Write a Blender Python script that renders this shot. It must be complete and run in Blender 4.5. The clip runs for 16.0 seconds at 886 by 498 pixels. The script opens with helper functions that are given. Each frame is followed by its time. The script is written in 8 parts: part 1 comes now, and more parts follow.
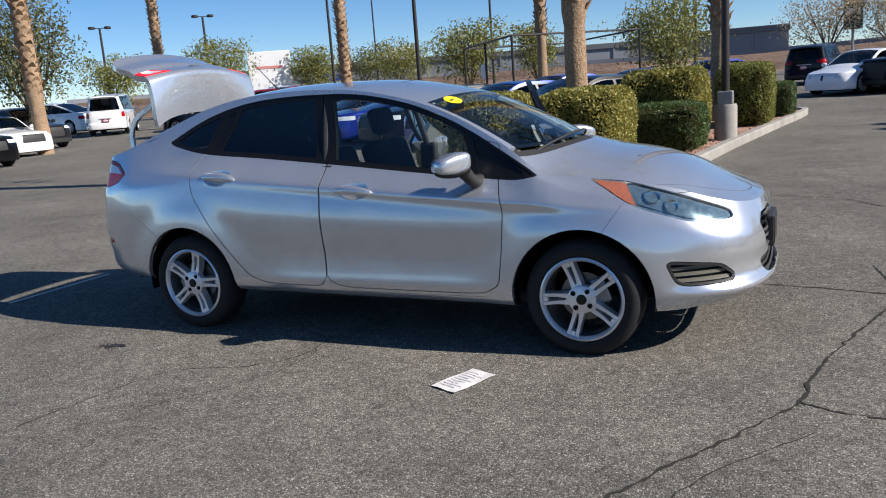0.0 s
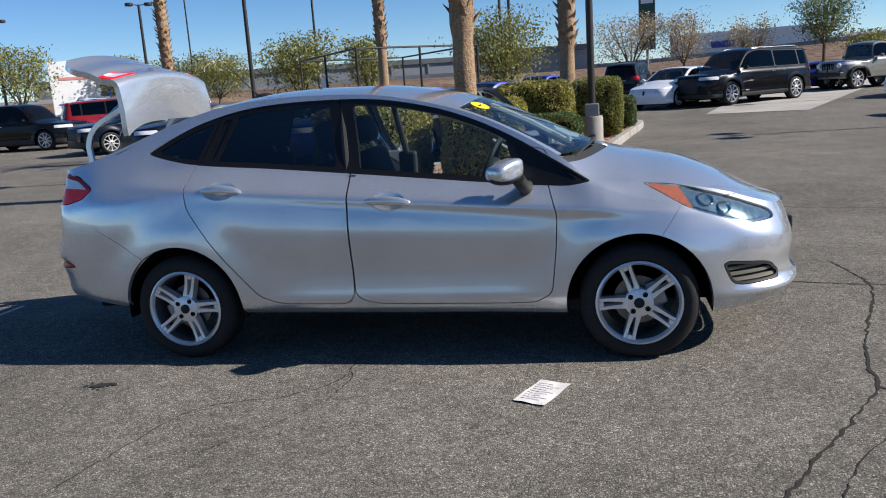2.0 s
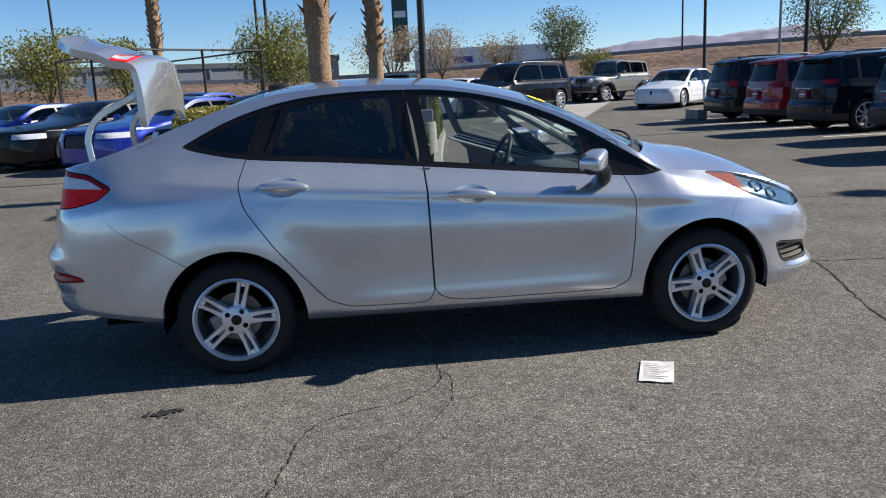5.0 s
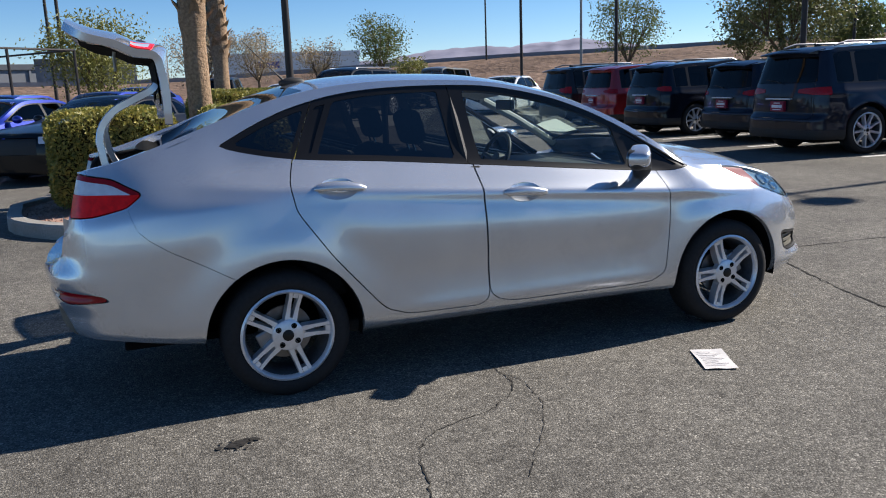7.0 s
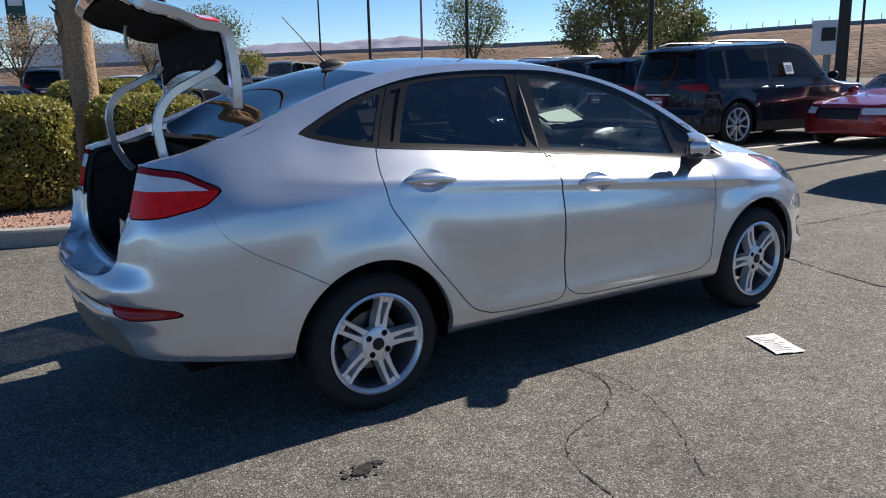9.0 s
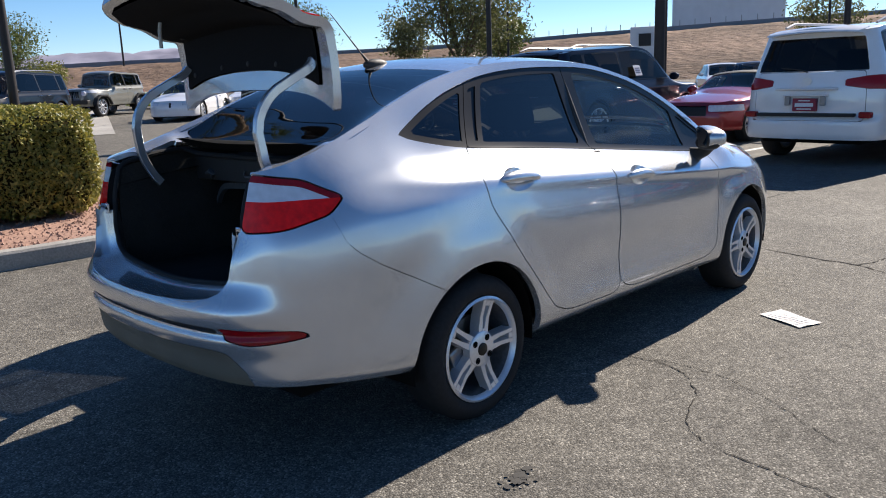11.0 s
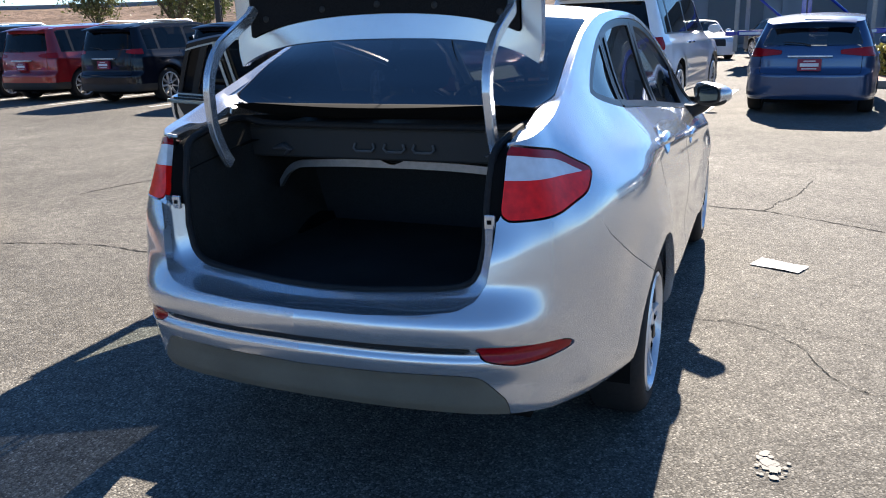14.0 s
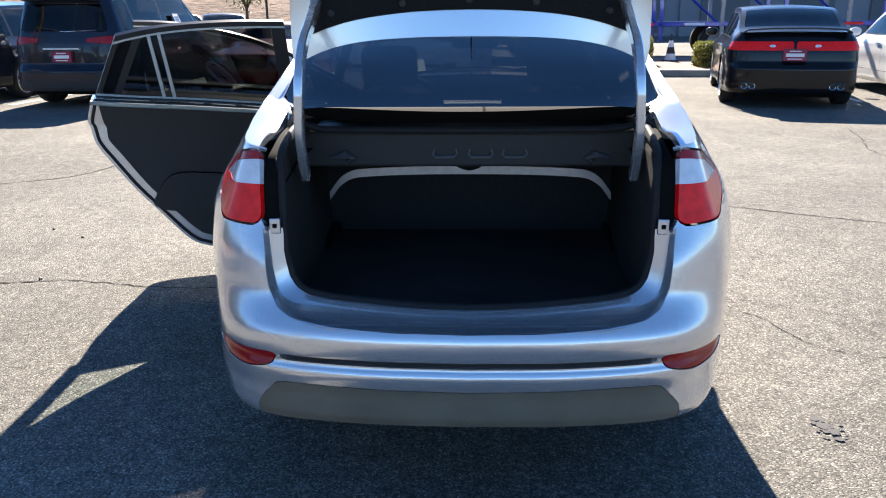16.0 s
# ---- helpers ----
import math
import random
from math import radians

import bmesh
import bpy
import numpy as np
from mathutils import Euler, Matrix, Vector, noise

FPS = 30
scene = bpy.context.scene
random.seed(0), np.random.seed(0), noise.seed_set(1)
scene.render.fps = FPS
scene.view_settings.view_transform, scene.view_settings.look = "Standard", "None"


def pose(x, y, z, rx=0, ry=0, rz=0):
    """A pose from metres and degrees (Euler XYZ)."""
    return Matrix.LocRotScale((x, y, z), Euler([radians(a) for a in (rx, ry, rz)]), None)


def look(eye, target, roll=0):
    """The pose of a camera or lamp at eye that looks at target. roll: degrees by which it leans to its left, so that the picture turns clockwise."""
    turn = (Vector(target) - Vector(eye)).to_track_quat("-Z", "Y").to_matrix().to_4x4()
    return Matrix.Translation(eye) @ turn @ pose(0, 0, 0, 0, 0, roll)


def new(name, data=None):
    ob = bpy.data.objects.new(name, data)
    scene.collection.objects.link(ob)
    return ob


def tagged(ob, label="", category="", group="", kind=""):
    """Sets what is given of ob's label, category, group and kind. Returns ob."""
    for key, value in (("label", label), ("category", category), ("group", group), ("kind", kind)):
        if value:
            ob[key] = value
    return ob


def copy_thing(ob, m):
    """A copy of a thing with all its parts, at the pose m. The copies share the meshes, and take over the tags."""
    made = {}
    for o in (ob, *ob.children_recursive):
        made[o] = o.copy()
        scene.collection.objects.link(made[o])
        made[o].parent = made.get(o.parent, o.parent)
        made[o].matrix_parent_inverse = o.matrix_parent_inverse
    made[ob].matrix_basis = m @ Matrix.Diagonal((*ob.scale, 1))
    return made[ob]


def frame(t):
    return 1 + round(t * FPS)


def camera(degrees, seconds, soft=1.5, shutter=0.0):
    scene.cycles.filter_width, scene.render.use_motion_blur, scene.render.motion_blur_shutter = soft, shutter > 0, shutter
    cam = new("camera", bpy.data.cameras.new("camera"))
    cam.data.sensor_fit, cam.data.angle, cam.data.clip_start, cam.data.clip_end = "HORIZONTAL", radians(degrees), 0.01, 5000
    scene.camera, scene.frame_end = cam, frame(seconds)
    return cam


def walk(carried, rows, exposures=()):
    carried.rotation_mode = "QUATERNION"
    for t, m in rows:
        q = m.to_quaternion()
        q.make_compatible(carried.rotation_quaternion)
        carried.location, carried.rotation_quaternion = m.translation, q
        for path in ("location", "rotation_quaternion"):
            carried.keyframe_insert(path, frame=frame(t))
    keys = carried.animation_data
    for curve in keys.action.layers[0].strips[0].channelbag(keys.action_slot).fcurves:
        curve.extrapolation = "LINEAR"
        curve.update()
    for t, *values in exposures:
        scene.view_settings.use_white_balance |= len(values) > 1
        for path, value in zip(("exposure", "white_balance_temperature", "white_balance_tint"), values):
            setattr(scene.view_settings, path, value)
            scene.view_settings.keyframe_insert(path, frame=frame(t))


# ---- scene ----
cam = camera(58.0, 16.0, 1.05)
PATH = [
    (0, (2.265, -4.616, 1.392), (1.437, -2.84, 0.994), -4.3),
    (0.5, (1.971, -4.717, 1.432), (1.245, -2.897, 1.032), -4.2),
    (1, (1.666, -4.716, 1.414), (1.06, -2.851, 1.023), -4.0),
    (1.5, (1.398, -4.726, 1.414), (0.88, -2.835, 1.018), -4.2),
    (2, (1.078, -4.823, 1.424), (0.683, -2.902, 1.028), -3.9),
    (2.5, (0.812, -4.822, 1.402), (0.52, -2.883, 1.008), -3.6),
    (3, (0.527, -4.775, 1.412), (0.335, -2.823, 1.019), -3.6),
    (3.5, (0.235, -4.818, 1.415), (0.171, -2.858, 1.023), -3.7),
    (3.7, (0.088, -4.859, 1.421), (0.066, -2.898, 1.028), -3.7),
    (5.8, (-1.092, -4.711, 1.416), (-0.704, -2.791, 1.009), -2.2),
    (6, (-1.221, -4.652, 1.407), (-0.791, -2.741, 1.002), -2.2),
    (6.5, (-1.48, -4.48, 1.421), (-0.933, -2.602, 1.005), -2.1),
    (7, (-1.807, -4.388, 1.412), (-1.117, -2.556, 1.003), -2.1),
    (7.5, (-2.058, -4.295, 1.41), (-1.304, -2.489, 0.996), -2.4),
    (8, (-2.306, -4.082, 1.41), (-1.443, -2.327, 0.992), -2.5),
    (8.2, (-2.403, -3.977, 1.406), (-1.493, -2.246, 0.984), -2.2),
    (10.3, (-3.27, -3.162, 1.37), (-1.979, -1.694, 0.949), -1.7),
    (10.5, (-3.38, -3.075, 1.381), (-2.047, -1.644, 0.961), -1.9),
    (11, (-3.538, -2.854, 1.375), (-2.132, -1.497, 0.952), -2.2),
    (11.5, (-3.623, -2.554, 1.378), (-2.131, -1.296, 0.941), -2.5),
    (12, (-3.743, -2.293, 1.376), (-2.183, -1.125, 0.926), -2.4),
    (12.5, (-3.902, -2.02, 1.403), (-2.276, -0.957, 0.926), -2.1),
    (13, (-3.951, -1.752, 1.376), (-2.28, -0.765, 0.892), -2.1),
    (13.5, (-3.966, -1.476, 1.38), (-2.245, -0.599, 0.86), -2.0),
    (14, (-4.037, -1.153, 1.372), (-2.248, -0.433, 0.841), -1.5),
    (14.5, (-4.067, -0.88, 1.374), (-2.247, -0.253, 0.83), -1.8),
    (15, (-4.027, -0.57, 1.365), (-2.175, -0.05, 0.819), -2.5),
    (15.5, (-4.05, -0.272, 1.38), (-2.16, 0.078, 0.829), -2.1),
    (16, (-4.118, -0.028, 1.415), (-2.202, 0.059, 0.848), -0.5),
]
EXPOSURES = [(0, 0.74, 6570, 12), (6, 0.80, 6570, 12), (8, 0.84, 6640, 12), (10.5, 0.93, 6830, 13), (12, 1.09, 6860, 13), (13.5, 1.42, 6860, 13), (14.5, 1.82, 6900, 13), (15.2, 2.0, 6900, 13), (16, 2.06, 6950, 13)]
walk(cam, [(t, look(eye, target, roll)) for t, eye, target, roll in PATH], EXPOSURES)

# ---- world, sun, exposure ----
SUN_DIR = Vector((1.40, 0.10, 0.99)).normalized()
world = bpy.data.worlds.new("world")
scene.world = world
world.use_nodes = True
sky = world.node_tree.nodes.new("ShaderNodeTexSky")
sky.sky_type, sky.sun_disc = "NISHITA", False
sky.sun_elevation = math.asin(SUN_DIR.z)
sky.sun_rotation = math.atan2(SUN_DIR.x, SUN_DIR.y)
sky.altitude, sky.air_density, sky.dust_density, sky.ozone_density = 2200, 0.95, 0.0, 5.0
background = world.node_tree.nodes["Background"]
background.inputs["Strength"].default_value = 0.073
deep = world.node_tree.nodes.new("ShaderNodeHueSaturation")
deep.inputs["Saturation"].default_value = 1.15
world.node_tree.links.new(sky.outputs[0], deep.inputs["Color"])
world.node_tree.links.new(deep.outputs[0], background.inputs["Color"])
sun = new("sun", bpy.data.lights.new("sun", "SUN"))
sun.data.energy, sun.data.angle, sun.data.color = 4.8, radians(0.55), (1.0, 0.95, 0.87)
sun.matrix_world = look((0, 0, 30), tuple(Vector((0, 0, 30)) - SUN_DIR))


# ---- materials ----
def material(name, color, rough=0.5, metal=0.0, spec=0.5, coat=0.0, grain=None, stain=None, bump=None, each=0.0, alpha=None):
    """A Principled material. grain and stain: (scale, strength) of fine and broad colour variation; bump: (scale, height); each: spread of tone from object to object."""
    m = bpy.data.materials.new(name)
    m.use_nodes = True
    nodes, links = m.node_tree.nodes, m.node_tree.links
    b = nodes["Principled BSDF"]
    b.inputs["Base Color"].default_value = (*color, 1)
    b.inputs["Roughness"].default_value, b.inputs["Metallic"].default_value = rough, metal
    b.inputs["Specular IOR Level"].default_value = spec
    b.inputs["Coat Weight"].default_value, b.inputs["Coat Roughness"].default_value = coat, 0.03
    out = None
    coord = nodes.new("ShaderNodeTexCoord")
    for layer in (grain, stain):
        if not layer:
            continue
        tex = nodes.new("ShaderNodeTexNoise")
        tex.inputs["Scale"].default_value, tex.inputs["Detail"].default_value = layer[0], 6
        links.new(coord.outputs["Object"], tex.inputs["Vector"])
        ramp = nodes.new("ShaderNodeMapRange")
        ramp.inputs["From Min"].default_value, ramp.inputs["From Max"].default_value = 0.3, 0.7
        ramp.inputs["To Min"].default_value, ramp.inputs["To Max"].default_value = 1 - layer[1], 1 + layer[1]
        links.new(tex.outputs[0], ramp.inputs[0])
        mix = nodes.new("ShaderNodeVectorMath")
        mix.operation = "MULTIPLY"
        if out:
            links.new(out, mix.inputs[0])
        else:
            mix.inputs[0].default_value = color
        links.new(ramp.outputs[0], mix.inputs[1])
        out = mix.outputs[0]
    if each:
        info = nodes.new("ShaderNodeObjectInfo")
        ramp = nodes.new("ShaderNodeMapRange")
        ramp.inputs["To Min"].default_value, ramp.inputs["To Max"].default_value = 1 - each, 1 + each
        links.new(info.outputs["Random"], ramp.inputs[0])
        mix = nodes.new("ShaderNodeVectorMath")
        mix.operation = "MULTIPLY"
        if out:
            links.new(out, mix.inputs[0])
        else:
            mix.inputs[0].default_value = color
        links.new(ramp.outputs[0], mix.inputs[1])
        out = mix.outputs[0]
    if out:
        links.new(out, b.inputs["Base Color"])
    if bump:
        tex = nodes.new("ShaderNodeTexNoise")
        tex.inputs["Scale"].default_value, tex.inputs["Detail"].default_value = bump[0], 5
        links.new(coord.outputs["Object"], tex.inputs["Vector"])
        bn = nodes.new("ShaderNodeBump")
        bn.inputs["Strength"].default_value, bn.inputs["Distance"].default_value = 1.0, bump[1]
        links.new(tex.outputs[0], bn.inputs["Height"])
        links.new(bn.outputs[0], b.inputs["Normal"])
    return m


def car_paint(name, color, flake=0.35, metal=0.6, rough=0.28):
    """Metallic clear-coated paint with fine flake and a faint dust film."""
    m = material(name, color, rough, metal, 0.5 if max(color) > 0.1 else 0.1, 1.0 if max(color) > 0.1 else 0.5, grain=(900, flake * 0.25), stain=(3.0, 0.04))
    nodes, links = m.node_tree.nodes, m.node_tree.links
    tex = nodes.new("ShaderNodeTexNoise")
    tex.inputs["Scale"].default_value, tex.inputs["Detail"].default_value = 7, 8
    ramp = nodes.new("ShaderNodeMapRange")
    ramp.inputs["To Min"].default_value, ramp.inputs["To Max"].default_value = 0.02, 0.07
    links.new(tex.outputs[0], ramp.inputs[0])
    links.new(ramp.outputs[0], nodes["Principled BSDF"].inputs["Coat Roughness"])
    nodes["Principled BSDF"].inputs["Coat IOR"].default_value = 1.75 if max(color) > 0.5 else 1.5
    return m


def glass(name, tint, dark, ior=1.55, shine=1.6):
    """Thin window glass: a clear or tinted sheet that lets light through straight and mirrors at a glance. dark: how much of the light it takes."""
    m = bpy.data.materials.new(name)
    m.use_nodes = True
    nodes, links = m.node_tree.nodes, m.node_tree.links
    nodes.remove(nodes["Principled BSDF"])
    clear = nodes.new("ShaderNodeBsdfTransparent")
    clear.inputs["Color"].default_value = (*[t * (1 - dark) for t in tint], 1)
    gloss = nodes.new("ShaderNodeBsdfGlossy")
    gloss.inputs["Roughness"].default_value = 0.015
    base = ((ior - 1) / (ior + 1)) ** 2
    facing = nodes.new("ShaderNodeLayerWeight")
    facing.inputs["Blend"].default_value = 0.5
    steep = nodes.new("ShaderNodeMath")
    steep.operation = "POWER"
    steep.inputs[1].default_value = 5.0
    links.new(facing.outputs["Facing"], steep.inputs[0])
    fresnel = nodes.new("ShaderNodeMapRange")
    fresnel.inputs["To Min"].default_value, fresnel.inputs["To Max"].default_value = base * shine, 0.95
    links.new(steep.outputs[0], fresnel.inputs[0])
    mix = nodes.new("ShaderNodeMixShader")
    links.new(fresnel.outputs[0], mix.inputs[0])
    links.new(clear.outputs[0], mix.inputs[1])
    links.new(gloss.outputs[0], mix.inputs[2])
    links.new(mix.outputs[0], nodes["Material Output"].inputs["Surface"])
    return m


SILVER = car_paint("silver_metallic_paint", (0.585, 0.61, 0.645), 0.35, 0.70, 0.27)
BLACK_GLOSS = material("gloss_black_trim", (0.008, 0.008, 0.009), 0.3, 0, 0.3, 0.0)
BLACK_PLASTIC = material("black_plastic", (0.028, 0.028, 0.028), 0.55, 0, 0.3, grain=(300, 0.2), bump=(500, 0.0006))
GREY_PLASTIC = material("charcoal_bumper_plastic", (0.14, 0.132, 0.105), 0.6, 0, 0.4, grain=(400, 0.2), stain=(5, 0.15), bump=(600, 0.0006))
RUBBER = material("tyre_rubber", (0.016, 0.016, 0.017), 0.75, 0, 0.3, grain=(60, 0.2), bump=(200, 0.0008))
ALLOY = material("silver_alloy", (0.70, 0.71, 0.74), 0.33, 0.55, 0.5, 0.5, grain=(80, 0.05))
MIRROR_GLASS = material("mirror_glass", (0.42, 0.45, 0.46), 0.02, 1.0)
LAMP_BOWL = material("bright_lamp_housing", (0.42, 0.50, 0.58), 0.14, 0.75, 0.6, 0.6, grain=(35, 0.35))
CHROME = material("chrome", (0.8, 0.8, 0.82), 0.06, 1.0)
STEEL = material("grey_steel", (0.25, 0.26, 0.28), 0.35, 0.8, grain=(50, 0.1))
BARREL = material("dull_rim_barrel", (0.10, 0.105, 0.115), 0.5, 0.5, grain=(60, 0.2))
BRAKE = material("brake_disc", (0.16, 0.15, 0.145), 0.4, 0.9, grain=(30, 0.2))
DARK_CLOTH = material("dark_seat_cloth", (0.03, 0.031, 0.034), 0.9, 0, 0.2, grain=(200, 0.3), bump=(300, 0.001))
LID_FELT = material("black_lid_felt", (0.016, 0.016, 0.017), 0.95, 0, 0.1, grain=(250, 0.3), bump=(300, 0.001))
CARPET = material("trunk_carpet", (0.034, 0.033, 0.031), 0.95, 0, 0.1, grain=(250, 0.4), stain=(4, 0.2), bump=(400, 0.002))
TRIM_GREY = material("grey_interior_trim", (0.46, 0.46, 0.43), 0.6, 0, 0.4, grain=(200, 0.1))
PALE_TRIM = material("pale_rubber_trim", (0.48, 0.50, 0.47), 0.5, 0, 0.4, grain=(120, 0.08))
CLEAR_GLASS = glass("clear_glass", (0.86, 0.95, 0.92), 0.12)
TINT_GLASS = glass("dark_tinted_glass", (0.75, 0.8, 0.8), 0.90, shine=1.9)
REAR_GLASS = glass("tinted_rear_glass", (0.75, 0.8, 0.85), 0.93, shine=3.4)
DARK_PANE = glass("dark_car_glass", (0.6, 0.65, 0.68), 0.92, 1.33)
RED_LENS = material("red_lamp_lens", (0.92, 0.010, 0.008), 0.25, 0, 0.25, 0.12, grain=(40, 0.15))
DARK_RED = material("dark_red_lens", (0.30, 0.004, 0.009), 0.2, 0, 0.3, 0.12, grain=(90, 0.2))
WHITE_LENS = material("clear_lamp_lens", (0.68, 0.71, 0.76), 0.15, 0.1, 0.4, 0.25, grain=(30, 0.1))
AMBER_LENS = material("amber_lens", (0.34, 0.11, 0.06), 0.12, 0, 0.6, 1.0, grain=(90, 0.2))
LAMP_SILVER = material("lamp_reflector", (0.75, 0.77, 0.8), 0.12, 1.0, grain=(40, 0.3))
# Near-black colour puts the shade into cavities and gaps; also on flat black parts.
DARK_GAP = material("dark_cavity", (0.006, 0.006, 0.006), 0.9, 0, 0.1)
YELLOW_PAPER = material("yellow_sticker", (0.85, 0.68, 0.02), 0.5, stain=(10, 0.05))
INK = material("black_ink", (0.02, 0.02, 0.02), 0.6)
WHITE_PAPER = material("white_paper", (0.62, 0.60, 0.59), 0.8, grain=(60, 0.04), stain=(14, 0.06))
GREY_INK = material("grey_print", (0.48, 0.47, 0.48), 0.8)
# Dash base lifted from black to grey, standing in for windscreen reflections.
DASH = material("reflection_grey_dash_plastic", (0.085, 0.09, 0.095), 0.6, 0, 0.4, grain=(200, 0.15), bump=(400, 0.0006))


def thin_paper():
    """White paper that lets some light through."""
    m = material("thin_white_paper", (0.72, 0.74, 0.70), 0.8, grain=(30, 0.05))
    nodes, links = m.node_tree.nodes, m.node_tree.links
    through_ = nodes.new("ShaderNodeBsdfTranslucent")
    through_.inputs["Color"].default_value = (0.72, 0.76, 0.70, 1)
    mix = nodes.new("ShaderNodeMixShader")
    links.new(nodes["Principled BSDF"].outputs[0], mix.inputs[1])
    links.new(through_.outputs[0], mix.inputs[2])
    links.new(mix.outputs[0], nodes["Material Output"].inputs["Surface"])
    return m


THIN_PAPER = thin_paper()
FADED_RED = material("faded_red_print", (0.55, 0.22, 0.20), 0.6, stain=(2, 0.1))


# ---- mesh helpers ----
def mesh_object(name, verts, faces, mat, parent=None, label="", smooth=True, normals=None):
    me = bpy.data.meshes.new(name)
    me.from_pydata([tuple(v) for v in verts], [], [tuple(int(i) for i in f) for f in faces])
    me.materials.append(mat)
    if smooth and len(me.polygons):
        me.polygons.foreach_set("use_smooth", [True] * len(me.polygons))
    if normals is not None and len(me.polygons):
        me.normals_split_custom_set_from_vertices([tuple(n) for n in normals])
    me.update()
    ob = new(name, me)
    if parent:
        ob.parent = parent
    if label:
        ob["label"] = label
    return ob


def part(name, bm, mat, parent=None, label="", smooth=False, angle=40):
    """Links a bmesh as one mesh object under a thing or a part."""
    me = bpy.data.meshes.new(name)
    bmesh.ops.recalc_face_normals(bm, faces=bm.faces)
    bm.to_mesh(me)
    bm.free()
    me.materials.append(mat)
    if smooth:
        me.polygons.foreach_set("use_smooth", [True] * len(me.polygons))
        me.set_sharp_from_angle(angle=radians(angle))
    ob = new(name, me)
    if parent:
        ob.parent = parent
    if label:
        ob["label"] = label
    return ob


def thing(name, m, label, category, group="", kind=""):
    ob = new(name)
    ob.matrix_world = m
    ob.empty_display_size = 0.1
    return tagged(ob, label, category, group, kind)


def box(bm, x0, x1, y0, y1, z0, z1, m=None, bevel=0.0, seg=2):
    r = bmesh.ops.create_cube(bm, size=1)
    vs = r["verts"]
    for v in vs:
        v.co = Vector(((x0 + x1) / 2 + v.co.x * (x1 - x0), (y0 + y1) / 2 + v.co.y * (y1 - y0), (z0 + z1) / 2 + v.co.z * (z1 - z0)))
    if bevel:
        es = list({e for v in vs for e in v.link_edges})
        r = bmesh.ops.bevel(bm, geom=es, offset=bevel, segments=seg, affect="EDGES", profile=0.5)
        vs = list({v for f in r["faces"] for v in f.verts} | {v for v in vs if v.is_valid})
    if m:
        bmesh.ops.transform(bm, matrix=m, verts=vs)
    return vs


def boxed(x0, x1, y0, y1, z0, z1, bevel=0.0, m=None, seg=2):
    bm = bmesh.new()
    box(bm, x0, x1, y0, y1, z0, z1, m, bevel, seg)
    return bm


def tube(bm, path, radius, sides=8, taper=None, closed=False):
    """A round bar along the points of path; radius a number or one for each point."""
    path = [Vector(p) for p in path]
    rings = []
    n = len(path)
    ref = None
    for i, p in enumerate(path):
        a, b = path[max(i - 1, 0)], path[min(i + 1, n - 1)]
        if closed:
            a, b = path[i - 1], path[(i + 1) % n]
        d = (b - a).normalized()
        if ref is None:
            ref = d.orthogonal().normalized()
        ref = (ref - d * ref.dot(d)).normalized()
        side = d.cross(ref)
        r = radius[i] if isinstance(radius, (list, tuple)) else radius
        rings.append([bm.verts.new(p + (ref * math.cos(k * math.tau / sides) + side * math.sin(k * math.tau / sides)) * r) for k in range(sides)])
    for i in range(n if closed else n - 1):
        a, b = rings[i], rings[(i + 1) % n]
        for k in range(sides):
            bm.faces.new((a[k], a[(k + 1) % sides], b[(k + 1) % sides], b[k]))
    if not closed:
        bm.faces.new(rings[0][::-1])
        bm.faces.new(rings[-1])
    return rings


def lathe(bm, profile, sides=32, axis="y", m=None, close=False):
    """Turns (radius, along) points about an axis."""
    rings = []
    for r, a in profile:
        ring = []
        for k in range(sides):
            c, s = r * math.cos(k * math.tau / sides), r * math.sin(k * math.tau / sides)
            co = {"y": (c, a, s), "z": (c, s, a), "x": (a, c, s)}[axis]
            co = Vector(co)
            ring.append(bm.verts.new(m @ co if m else co))
        rings.append(ring)
    for a, b in zip(rings, rings[1:] + ([rings[0]] if close else [])):
        for k in range(sides):
            bm.faces.new((a[k], a[(k + 1) % sides], b[(k + 1) % sides], b[k]))
    if not close:
        for ring in (rings[0][::-1], rings[-1]):
            if max((ring[0].co - ring[len(ring) // 2].co).length, 0) > 1e-4:
                bm.faces.new(ring)
    return rings


def prism(bm, outline, depth, m=None):
    """A flat outline in x, z given depth in y (from 0 to depth)."""
    a = [bm.verts.new((x, 0, z)) for x, z in outline]
    b = [bm.verts.new((x, depth, z)) for x, z in outline]
    bm.faces.new(a)
    bm.faces.new(b[::-1])
    n = len(a)
    for i in range(n):
        bm.faces.new((a[i], b[i], b[(i + 1) % n], a[(i + 1) % n]))
    if m:
        bmesh.ops.transform(bm, matrix=m, verts=a + b)
    return a + b


# ---- lofted car bodies ----
def pchip(xs, ys, q):
    """Smooth interpolation without overshoot through the points (xs, ys), at q; xs rising."""
    xs, ys, q = np.asarray(xs, float), np.asarray(ys, float), np.asarray(q, float)
    h, d = np.diff(xs), np.diff(ys) / np.diff(xs)
    m = np.zeros_like(ys)
    m[0], m[-1] = d[0], d[-1]
    for i in range(1, len(xs) - 1):
        if d[i - 1] * d[i] > 0:
            w1, w2 = 2 * h[i] + h[i - 1], h[i] + 2 * h[i - 1]
            m[i] = (w1 + w2) / (w1 / d[i - 1] + w2 / d[i])
    i = np.clip(np.searchsorted(xs, q) - 1, 0, len(xs) - 2)
    t = (q - xs[i]) / h[i]
    return ((2 * t**3 - 3 * t**2 + 1) * ys[i] + (t**3 - 2 * t**2 + t) * h[i] * m[i]
            + (-2 * t**3 + 3 * t**2) * ys[i + 1] + (t**3 - t**2) * h[i] * m[i + 1])


